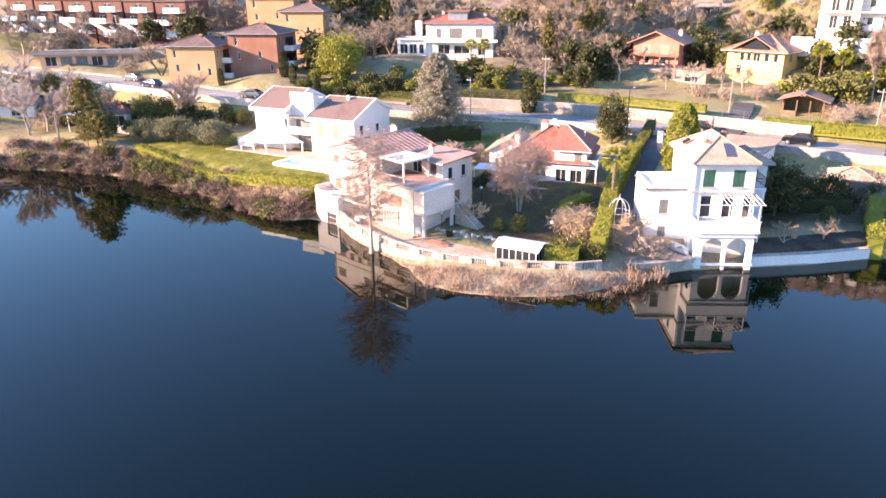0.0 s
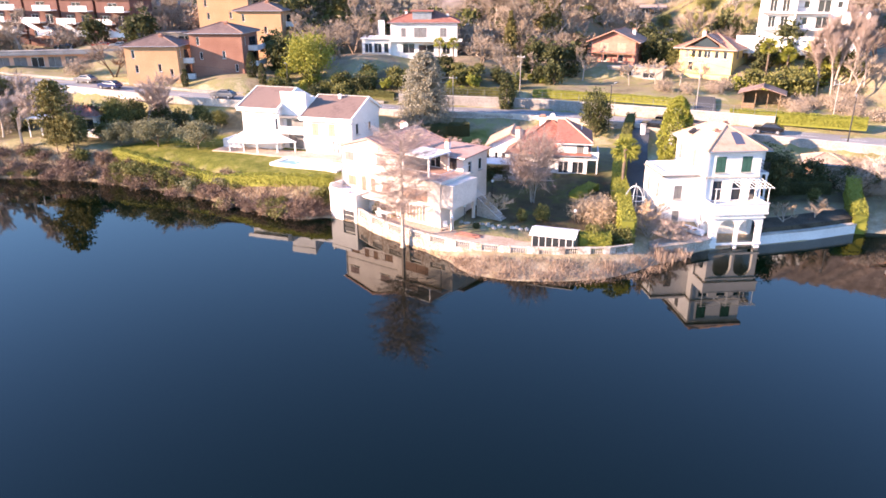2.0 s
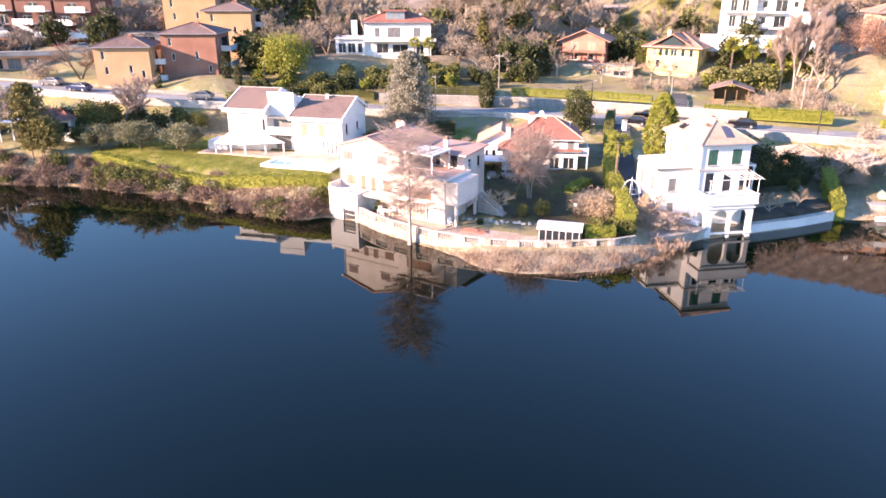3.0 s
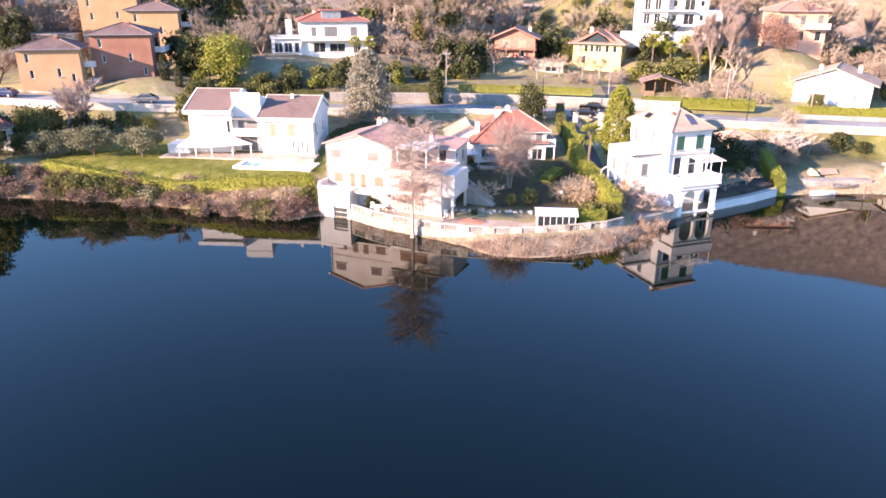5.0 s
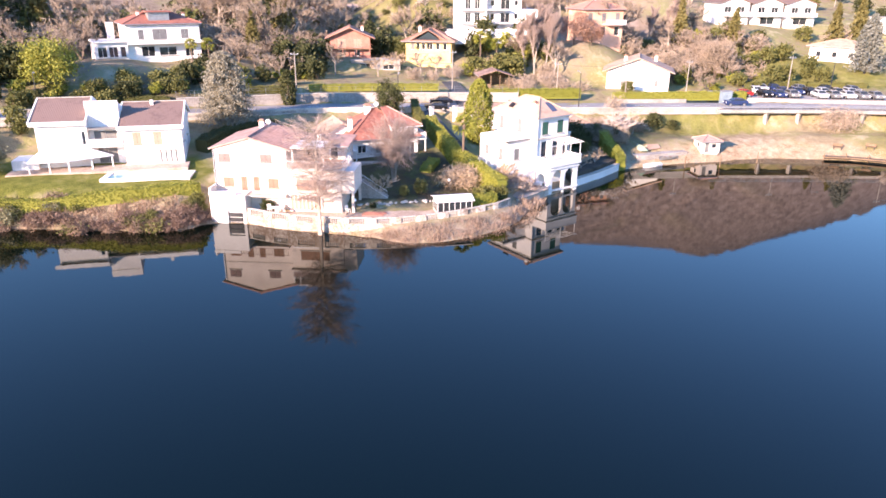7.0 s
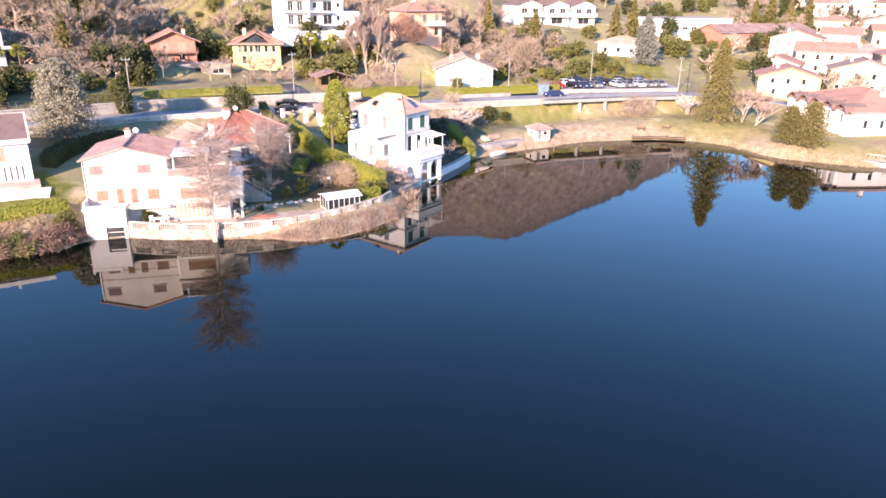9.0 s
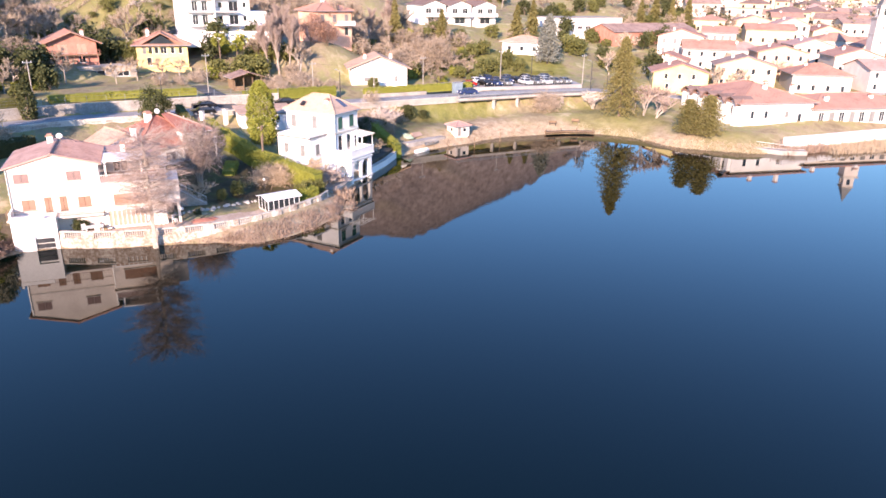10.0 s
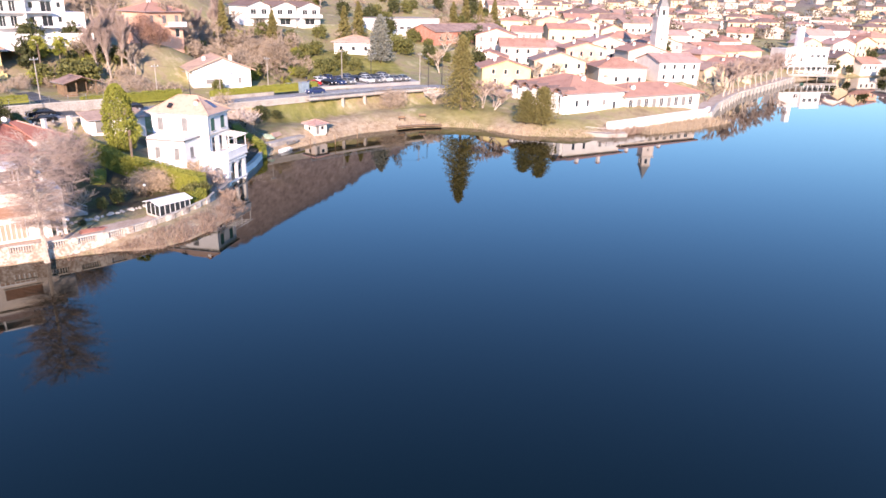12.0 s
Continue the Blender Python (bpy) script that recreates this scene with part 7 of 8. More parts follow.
place_all(scrub, scatter(82, 140, 80, 106, 26, 0.6, 1.2, free) + scatter(-90, 130, 126, 165, 70, 0.8, 1.6, free) + scatter(62, 76, 62, 68, 7, 0.4, 0.7) + scatter(66, 81, 80, 94, 18, 0.35, 0.6, free) + scatter(-40, 40, 130, 150, 14, 0.7, 1.2, free) + scatter(46, 72, 100, 110, 9, 0.4, 0.7, free) + scatter(-75, -48, 103, 112, 9, 0.4, 0.8))
place_all(bare(45, 14.5, 0.34, PALEBARK, TWIGHAZE, "tall slender pale-stemmed bare tree on the slope", twigs=9000, clear=0.35, up=1.3, width=0.013, group="tall bare trees", girth=0.6), [(78.2, 95.6, 0.95), (80.4, 94.6, 0.85), (76.6, 97.0, 0.8), (82.6, 93.8, 0.8), (79.6, 97.4, 1.0), (126.5, 97.5, 0.95), (122, 101, 0.75), (44, 140, 0.6)])
place_all(bare(43, 9.6, 0.8, PALEBARK, TWIGPALE, "spreading pale bare tree near the bank", twigs=11000, clear=0.15, up=0.6, width=0.014, group="pale bare trees"), [(-52.6, 92.8, 1.0), (-68, 112, 0.7), (-62, 113, 0.65), (-59, 100.5, 0.8)])
place_all(rusty, [(89.0, 95.0, 0.9), (92.0, 92.6, 0.7)])
place_all(conifer(39, 12.0, 3.2, LEAFSPRUCE, "dark green spruce among the bare woods", 0.8, 0.3, 200, 16, 0.4), [(38.5, 133.5, 1.2), (29, 128, 0.8), (128, 96, 1.0), (133, 84, 0.9), (158, 72, 1.0), (166, 70, 1.05), (232, 52, 0.9), (238, 48, 1.0), (244, 43, 0.9), (250, 38, 0.95), (-6, 150, 1.1)])
place_all(column(40, 4.6, 0.85, LEAFDARK, "slim dark green garden cypress by the path", 1800, 0.17), [(24.0, 101.6, 1.35), (-21.2, 117.5, 1.0), (-33.2, 116.5, 0.7), (-19, 115.2, 0.8), (-13.8, 111.6, 0.9)])

# hedges
hedge([(-37.2, 88.4), (-27.5, 81.6), (-18.5, 75.3), (-12, 71.8), (-5.6, 69.2), (-3.6, 68.8)], 1.1, 1.35, LEAFLIME, "clipped yellow-green hedge along the lawn above the bank")
hedge([(28.0, 48.5), (29.4, 54), (31.5, 63), (34.5, 71), (36.6, 76)], 1.5, 2.7, LEAFLIME, "tall clipped hedge beside the driveway")
hedge([(37.2, 78), (39.5, 84), (41, 87)], 1.3, 1.9, LEAFMID, "clipped hedge at the top of the driveway", seed=4)
hedge([(57.0, 53.2), (58.2, 56.5), (59.6, 59.5)], 1.5, 2.4, LEAFLIME, "block of clipped hedge at the end of the garden wall", seed=5)
hedge([(2, 84), (8, 88), (16, 90)], 2.2, 1.8, LEAFDARK, "dark hedge between the gardens", seed=6)
hedge([(29, 103.6), (38, 99.8), (50, 91.8)], 1.0, 0.9, LEAFLIME, "low clipped hedge on top of the road wall", z0=8.1, seed=7)
hedge([(56.6, 86.8), (63, 82.6), (72.5, 77)], 1.3, 1.5, LEAFLIME, "clipped roadside hedge on the upper side of the road", z0=6.6, seed=8)
hedge([(78, 73.6), (86, 69.2), (95, 63.8), (101, 60)], 1.2, 1.3, LEAFLIME, "clipped hedge in front of the white roadside house", z0=6.0, seed=9)
hedge([(12, 106.6), (20, 105.4), (26, 103.4)], 1.4, 1.6, LEAFMID, "hedge behind the road wall", z0=7.6, seed=10)
hedge([(-13, 112.5), (-2, 109.5), (5, 107)], 1.2, 1.0, LEAFMID, "low hedge on the road bank", seed=11)
hedge([(13.5, 63.5), (14.2, 66)], 2.6, 1.3, LEAFLIME, "square clipped hedge beside the lake house", seed=12)
hedge([(22.8, 48.2), (26.0, 47.6)], 1.6, 1.7, LEAFLIME, "rounded hedge block beside the greenhouse", seed=13)
hedge([(26, 62.5), (29, 64.5)], 1.8, 0.7, LEAFLIME, "low clipped hedge in the lawn", seed=14)
hedge([(102, 60.5), (112, 66), (124, 62), (134, 52)], 1.2, 1.0, LEAFMID, "hedge round the car park", seed=15)


# trees in the gaps between the town houses
FEET = [e.matrix_basis.inverted() for e in town]


def yard(x, y):
    return all(not (-1.5 < (q @ Vector((x, y, 0))).x < 17 and -1.5 < (q @ Vector((x, y, 0))).y < 14.5) for q in FEET) and free(x, y) and y > -0.5 * x + 50


place_all(leafy_tree(71, 4.6, 1.7, 0.6, LEAFDARK, "dark evergreen tree between the town houses", 900, 0.34, "town_tree", "tree", "trees in the old town"), scatter(146, 290, -60, 56, 16, 0.7, 1.4, yard) + [(259, -88, 1.0), (262.5, -99, 1.2), (265.5, -106, 0.9), (267.5, -120, 1.1), (272, -128, 1.3), (280, -118, 1.4), (262, -92, 0.8)])
place_all(leafy_tree(72, 2.6, 1.6, 0.1, LEAFMID, "green garden shrub between the town houses", 800, 0.3, "shrub", "shrub", "shrubs in the old town"), scatter(142, 290, -60, 60, 20, 0.8, 1.5, yard))
place_all(bare(73, 6.5, 0.7, PALEBARK, TWIG, "bare winter tree between the town houses", twigs=800, width=0.06, name="courtyard_tree", group="trees in the old town", sides=3), scatter(142, 290, -60, 60, 18, 0.7, 1.2, yard))

# reeds and bank scrub
def stalks(line_in, line_out, n, h, leaf, name, label, seed, width=0.03, lean=0.25):
    """Upright dry stalks spread between two lines of (x, y), as one stuff object."""
    r = np.random.default_rng(seed)
    a, b = np.array(line_in, float), np.array(line_out, float)
    t = r.uniform(0, len(a) - 1.001, n)
    i, f = t.astype(int), (t % 1)[:, None]
    p, q = a[i] * (1 - f) + a[i + 1] * f, b[i] * (1 - f) + b[i + 1] * f
    s = r.uniform(0, 1, (n, 1))
    xy = p + (q - p) * s + r.normal(size=(n, 2)) * 0.35
    z = np.maximum(height(xy[:, 0], xy[:, 1]), LAKE - 0.15)
    base = np.column_stack((xy, z - 0.1))
    hh = h * r.uniform(0.4, 1.15, n) * (0.75 + 0.35 * np.sin(xy[:, 0] * 1.3) * np.cos(xy[:, 1] * 1.7))
    tip = base + np.column_stack((r.normal(size=(n, 2)) * lean * hh[:, None], hh))
    v, fc = strips(base, tip, np.full(n, width), r)
    return tagged(part(name, raw(name, v, fc, leaf), None), label, "reeds" if "reed" in name else "scrub", kind="stuff")


stalks([(9.3, 48.9), (12.2, 47.2), (17.5, 45.6), (22.4, 45.0), (26.6, 45.1), (31.0, 47.6)], [(9.6, 46.2), (12.4, 43.9), (17.1, 42.6), (21.8, 41.9), (26.9, 42.6), (31.6, 45.6)], 7000, 0.6, REED, "reeds", "dry straw-coloured reed bed in front of the garden wall", 1, 0.022, 0.3)
stalks([(2.4, 57.2), (5.0, 53.9), (7.6, 51.2), (10.2, 48.6), (13.4, 44.9), (17, 43.4), (22, 42.6), (27, 43.2), (31, 45.8)], [(2.0, 56.6), (4.2, 53.2), (6.8, 50.4), (9.2, 47.4), (12.0, 43.6), (17, 42.0), (22, 41.2), (27.4, 41.9), (32, 45)], 4200, 0.34, BRAMBLE, "bank_scrub", "low dead red-brown stems at the water's edge", 14, 0.03, 0.7)
stalks([(31, 48.4), (33.8, 48.8)], [(31, 46.4), (34.4, 47.6)], 1500, 1.2, REED, "reeds", "dry reeds beside the villa wall", 9, 0.03)
stalks([(-62, 94), (-50, 92), (-38, 88), (-30, 84), (-22.5, 79), (-14, 72.5), (-6, 67.6)], [(-62, 89.2), (-50, 87.6), (-39.5, 84.8), (-30, 79.9), (-22, 74.9), (-15, 69.3), (-7, 63.9)], 12000, 0.9, REEDRED, "bank_scrub", "reddish dry scrub along the lake bank", 2, 0.03, 0.6)
stalks([(60, 56), (68, 54.4), (76, 51.4), (84, 49), (92, 43), (99.5, 34), (100, 24)], [(61, 52.8), (68, 50.5), (76, 47), (83, 44.6), (91.5, 38.2), (97, 31), (97.4, 23)], 7000, 0.26, REEDPALE, "reeds", "low straw-coloured reeds along the bay", 3, 0.04, 0.4)
stalks([(100, 24), (95, 14), (95.6, 7.6), (96.6, 0.6), (99, -3.6)], [(97.4, 22), (92, 13), (92.6, 7.2), (93.8, 0), (96.4, -5)], 3500, 0.55, REEDPALE, "reeds", "straw-coloured reeds at the point", 4, 0.04, 0.3)
stalks([(98.5, -4), (102, -7), (107.5, -11.4)], [(96, -6.6), (99.6, -9.6), (105.5, -14)], 2600, 1.6, REED, "reeds", "tall tan reeds beside the jetty", 5, 0.04, 0.25)
stalks([(106, 102), (124, 99), (142, 92)], [(106, 84), (124, 80), (142, 77)], 14000, 0.8, TWIG, "slope_scrub", "low tangled brown scrub on the open slope", 44, 0.05, 0.6)
stalks([(-36, 86), (-31, 83.4), (-26, 80.6)], [(-36, 83.6), (-31, 81.2), (-26, 78.6)], 3200, 1.3, LEAFMID, "bank_scrub", "green bramble scrub on the steep bank", 6, 0.06, 0.6)
stalks([(-38, 92), (-28, 88), (-14, 82), (-4, 76)], [(-37, 89), (-27, 83), (-13, 74), (-5, 71)], 9000, 0.07, GRASSBLADE, "grass", "short mown lawn grass", 7, 0.02, 0.6)
place_all(leafy_tree(41, 2.6, 1.7, 0.0, LEAFMID, "evergreen bramble bush on the bank", 2200, 0.2, "bush", "bush", "bank bushes"), [(-33, 83, 0.9), (-30.6, 81.8, 0.9), (-28, 80.4, 0.85), (-26, 79, 0.7), (-23, 77, 0.5), (-42.5, 89, 0.8), (-10, 67.4, 0.45), (-5.6, 67.0, 0.5), (-4.6, 67.6, 0.6), (-4.4, 66.6, 0.45), (-35.5, 84.6, 0.8)])


# mixed bushes along the lake bank
rb = random.Random(21)
BANKLINE = [(-64, 91.6), (-50, 90.0), (-39, 86.8), (-30, 82), (-22.8, 77.2), (-14.5, 70.6), (-8, 66.2)]
bank_spots = [[], [], [], []]
for x, y, z, a in along([Vector((*q, 0)) for q in BANKLINE], 0.55):
    bank_spots[rb.choice((0, 0, 0, 0, 1, 1, 1, 2, 3))].append((x + rb.gauss(0, 0.5), y + rb.choice((-2.0, -1.7, -1.3, -0.9, -0.4, 1.4)) + rb.uniform(-0.4, 0.4), rb.uniform(0.55, 1.1)))
bank_spots[0] += [(-6.4, 65.8, 0.8), (-7.4, 65.6, 0.8), (-5.2, 66.0, 0.75), (-5.9, 66.6, 0.8), (-8.4, 66.0, 0.8), (-4.8, 65.2, 0.7), (-4.0, 65.9, 0.7), (-6.2, 64.9, 0.75), (-7.4, 64.8, 0.7), (-3.6, 65.2, 0.55)]
for k, (mt, hh, lab) in enumerate(((BRAMBLE, 1.5, "red-brown leafless bank bush"), (REEDRED, 1.7, "brown-pink leafless bank bush"), (LEAFMID, 1.3, "small green bank bush"), (LEAFOLIVE, 1.4, "grey-green bank bush"))):
    place_all(leafy_tree(50 + k, hh, 1.15, 0.0, mt, lab + " above the water", 750, (0.07, 0.07, 0.17, 0.17)[k], "bush", "bush", "bank bushes", blur=0.36, aspect=(9, 9, 1.6, 1.6)[k]), bank_spots[k])
stalks([(107, -12.5), (117.6, -20.4), (130, -30)], [(101.5, -14), (111.5, -25), (125, -35.5)], 9000, 1.4, REEDPALE, "reeds", "tall pale reeds in front of the promenade wall", 12, 0.04, 0.25)


# far woods between the houses of the town
fw = np.random.default_rng(77)
cs = []
for i in range(620):
    az_, R_ = fw.uniform(74, 114), fw.uniform(330, 1150)
    x, y = -55 + R_ * math.sin(radians(az_)), R_ * math.cos(radians(az_))
    if x < 285 or (x < 320 and y < -78):
        continue
    hh, rr_ = fw.uniform(4, 9), fw.uniform(2.5, 5)
    cs.append(cloud(fw, 70, rr_, rr_, hh / 2, 14, 0.3, -0.9) + np.array([x, y, ground_z(x, y) + hh / 2]))
tagged(part("far_trees", raw("far_trees", *quads(np.concatenate(cs), 1.0, fw), leafy("far_winter_trees", (0.10, 0.09, 0.055), (0.34, 0.27, 0.20))), None), "bare and evergreen trees between distant town roofs", "trees", kind="stuff")
place_all(leafy_tree(60, 2.4, 1.5, 0.1, LEAFMID, "small round shrub on the open upper slope", 1200, 0.18, "shrub", "shrub", "slope shrubs"), scatter(44, 112, 128, 170, 44, 0.6, 1.6))
place_all(bare(61, 4.6, 0.8, PALEBARK, TWIGPALE, "small bare vineyard tree on the open slope", twigs=700, clear=0.1, width=0.03, group="slope trees", name="vineyard_tree", sides=3), scatter(40, 112, 127, 172, 30, 0.7, 1.3))
hedge([(46.8, 62.6), (52, 61.6), (57.5, 60.6)], 1.3, 1.5, LEAFDARK, "dark unclipped hedge behind the villa garden", seed=16)
place_all(leafy_tree(62, 3.6, 1.9, 0.2, LEAFDARK, "dark evergreen shrub beside the villa garden", 2600, 0.2, "shrub", "shrub", "dark garden shrubs"), [(50.6, 64.0, 1.0), (53.8, 63.4, 0.9), (56.4, 63.0, 1.0), (60.5, 62.0, 0.8), (62.5, 60.2, 0.7)])
for k in range(6):
    y_ = 138 + 5.2 * k
    stalks([(58, y_ + 2), (74, y_), (92, y_ - 2)], [(58, y_ + 2.5), (74, y_ + 0.5), (92, y_ - 1.5)], 1500, 1.3, TWIG, "vine_row", "row of bare vines on the upper slope", 30 + k, 0.03, 0.35)

# ---- walls, terraces and small things by the water ----
ter = empty("lake_terrace", pose(0, 0, 0), "pale stone lake wall with balustrades around a paved terrace", "terrace wall")
TW = [(-0.3, 62.4), (1.1, 59.6), (2.9, 57.0), (5.1, 54.5), (7.2, 52.4), (9.7, 50.5), (12.2, 49.1), (15.0, 48.0), (17.8, 47.3), (20.4, 46.9), (23.0, 46.7), (25.6, 46.6), (28.2, 47.2)]
part("retaining_wall", strip_wall(TW, 0.45, -2.2, 0.45), LAKESTONE, ter)
for i, (a, b) in enumerate(zip(TW, TW[1:])):
    a, b = Vector(a), Vector(b)
    L = (b - a).length
    d = (b - a) / L
    p, q = a + d * 0.62, b - d * 0.62
    part("parapet", strip_wall([a, p], 0.34, 0.45, 1.22), LAKESTONE, ter)
    part("parapet", strip_wall([q, b], 0.34, 0.45, 1.22), LAKESTONE, ter)
    balustrade(ter, p, q, 0.45, 0.77)
tp = bmesh.new()
prism(tp, [(0.0, 62.6), (1.4, 59.8), (3.2, 57.2), (5.4, 54.7), (7.5, 52.6), (9.9, 50.8), (12.3, 49.4), (15.1, 48.3), (17.8, 47.6), (20.4, 47.2), (23.2, 47.0), (23.6, 51), (19, 53.4), (14.5, 56), (10.6, 58.4), (8.6, 57.0), (1.0, 63.4)], -1.2, 0.5)
part("paving", tp, PAVING, ter, "worn reddish terrace paving")

table_ = empty("garden_table", pose(2.6, 60.4, 0.5, 0, 0, -41), "white garden table on the terrace beside the lake house", "table")
part("tabletop", boxes((-0.9, 0.9, -0.45, 0.45, 0.7, 0.75)), PAINTWHITE, table_)
for sx in (-0.8, 0.8):
    for sy in (-0.38, 0.38):
        part("leg", boxes((sx - 0.03, sx + 0.03, sy - 0.03, sy + 0.03, 0.0, 0.7)), PAINTWHITE, table_)


def garden_chair(m):
    e = empty("garden_chair", m, "white garden chair on the terrace beside the table", "chair", "garden chairs")
    part("seat", boxes((-0.24, 0.24, -0.24, 0.24, 0.42, 0.46)), PAINTWHITE, e)
    part("backrest", boxes((-0.24, 0.24, 0.2, 0.24, 0.46, 0.95)), PAINTWHITE, e)
    for sx in (-0.2, 0.2):
        for sy in (-0.2, 0.2):
            part("leg", boxes((sx - 0.02, sx + 0.02, sy - 0.02, sy + 0.02, 0.0, 0.42)), PAINTWHITE, e)
    return e


chair_ = garden_chair(pose(2.0, 61.4, 0.5, 0, 0, -20))
for x, y, a in ((3.4, 60.8, 60), (2.2, 59.6, 160), (9.6, 55.6, 20), (8.4, 56.4, -60)):
    copy_thing(chair_, pose(x, y, 0.5, 0, 0, a))
place_all(leafy_tree(75, 1.5, 0.7, 0.0, LEAFDARK, "dark potted shrub on the terrace of the lake house", 900, 0.12, "shrub", "shrub", "potted shrubs"), [(1.9, 62.2, 1.0, 0.55), (2.6, 61.9, 0.8, 0.55), (13.0, 55.4, 0.6, 0.55)])

# greenhouse with a white roof
gh = empty("greenhouse", pose(18.0, 48.7, 0.3, 0, 0, -24), "small white-roofed greenhouse on the terrace", "greenhouse")
W_, D_ = 4.2, 2.6
for i in range(7):
    for yy in (0, D_):
        part("post", boxes((W_ * i / 6 - 0.03, W_ * i / 6 + 0.03, yy - 0.04, yy + 0.04, -1.0, 1.75)), PAINTWHITE, gh)
for i in range(6):
    for yy in (0, D_):
        part("pane", boxes((W_ * i / 6 + 0.03, W_ * (i + 1) / 6 - 0.03, yy - 0.015, yy + 0.015, 0.4, 1.7)), GLASS, gh)
for xx in (0, W_):
    for i in range(3):
        part("pane", boxes((xx - 0.015, xx + 0.015, D_ * i / 3 + 0.04, D_ * (i + 1) / 3 - 0.04, 0.4, 1.7)), GLASS, gh)
        if i:
            part("post", boxes((xx - 0.03, xx + 0.03, D_ * i / 3 - 0.03, D_ * i / 3 + 0.03, 0.35, 1.75)), PAINTWHITE, gh)
part("base_wall", boxes((-0.05, W_ + 0.05, -0.06, 0.06, -1, 0.35), (-0.05, W_ + 0.05, D_ - 0.06, D_ + 0.06, -1, 0.35), (-0.06, 0.06, 0.06, D_ - 0.06, -1, 0.35), (W_ - 0.06, W_ + 0.06, 0.06, D_ - 0.06, -1, 0.35)), STONE, gh)
bm = bmesh.new()
for sgn in (0, 1):
    y0, y1 = (-0.3, D_ / 2) if sgn == 0 else (D_ / 2, D_ + 0.3)
    z0, z1 = (1.75, 2.15) if sgn == 0 else (2.15, 1.75)
    vs = [bm.verts.new(p) for dz in (0, 0.06) for p in ((-0.3, y0, z0 + dz), (W_ + 0.3, y0, z0 + dz), (W_ + 0.3, y1, z1 + dz), (-0.3, y1, z1 + dz))]
    for f in ((3, 2, 1, 0), (4, 5, 6, 7), (0, 1, 5, 4), (1, 2, 6, 5), (2, 3, 7, 6), (3, 0, 4, 7)):
        bm.faces.new([vs[i] for i in f])
part("roof", bm, PAINTWHITE, gh, "white translucent-looking roof sheets")

# villa garden walls
vw = empty("garden_wall", pose(0, 0, 0), "old stone lake wall of the villa garden", "garden wall")
GW, QW = [(43.6, 50.9), (50.3, 52.0), (57.8, 53.9)], [(30.6, 48.4), (34.2, 48.9), (37.75, 50.1)]
part("wall", strip_wall(GW, 0.5, -2.2, 0.4), WHITE, vw)
part("coping", strip_wall(GW, 0.62, 0.4, 0.5), STONE, vw)
part("wall", strip_wall(QW, 0.5, -2.2, 0.45), STONE, vw)
part("coping", strip_wall(QW, 0.9, 0.45, 0.55), CONCRETE, vw)
part("path", strip_wall([(46, 56.6), (52, 57.6), (57, 58.8)], 1.2, 0.4, 1.12), CONCRETE, vw)
part("garden_pavement", prism(bmesh.new(), [(30.8, 48.9), (34.2, 49.3), (37.6, 50.5), (37.6, 54.2), (33.6, 54.2), (33.6, 57), (31.4, 56)], -0.9, 0.52), PAVING, vw)
part("garden_bed", prism(bmesh.new(), [(43.9, 51.3), (50.2, 52.4), (57.2, 54.1), (57.6, 60), (50, 61.5), (46.4, 62), (46.4, 55.5), (44.2, 55)], -0.9, 1.0), SHADED_SOIL, vw, "bare soil and thin grass, darkened for the villa's shadow")

gz_ = empty("gazebo", pose(31.1, 55.6, 0.9) @ Matrix.Scale(1.2, 4), "white wrought-iron garden gazebo with a domed top", "gazebo")
for i in range(6):
    a = math.pi * i / 3
    bm = bmesh.new()
    tube(bm, (math.cos(a) * 0.95, math.sin(a) * 0.95, -0.3), (math.cos(a) * 0.95, math.sin(a) * 0.95, 2.2), 0.035, 0.03, 5)
    prev = (0.95, 2.2)
    for k in range(1, 6):
        t = math.pi / 2 * k / 5
        cur = (0.95 * math.cos(t), 2.2 + 1.2 * math.sin(t))
        tube(bm, (math.cos(a) * prev[0], math.sin(a) * prev[0], prev[1]), (math.cos(a) * cur[0] + 0.001, math.sin(a) * cur[0], cur[1]), 0.03, 0.03, 4)
        prev = cur
    part("rib", bm, PAINTWHITE, gz_)
part("finial", tube(bmesh.new(), (0, 0, 3.35), (0, 0, 3.75), 0.05, 0.01, 5), PAINTWHITE, gz_)
ring = bmesh.new()
for i in range(12):
    a, b = math.pi * i / 6, math.pi * (i + 1) / 6
    tube(ring, (math.cos(a) * 0.95, math.sin(a) * 0.95, 2.2), (math.cos(b) * 0.95, math.sin(b) * 0.95, 2.2), 0.03, 0.03, 4)
part("ring", ring, PAINTWHITE, gz_)


def garden_lamp():
    e = empty("garden_lamp", pose(0, 0, 0), "white globe garden lamp on a thin post", "lamp", "globe garden lamps")
    part("post", tube(bmesh.new(), (0, 0, -0.2), (0, 0, 1.5), 0.035, 0.03, 6), DARKMETAL, e)
    g = bmesh.new()
    bmesh.ops.create_icosphere(g, subdivisions=2, radius=0.19)
    part("globe", g, PAINTWHITE, e, "white glass globe", pose(0, 0, 1.66))
    return e


gl = garden_lamp()
for p in ((24.0, 54.4), (12.0, 58.4), (16.4, 66.0)):
    copy_thing(gl, pose(*p, ground_z(*p)))
gl.matrix_basis = pose(10.2, 54.9, 0.5)

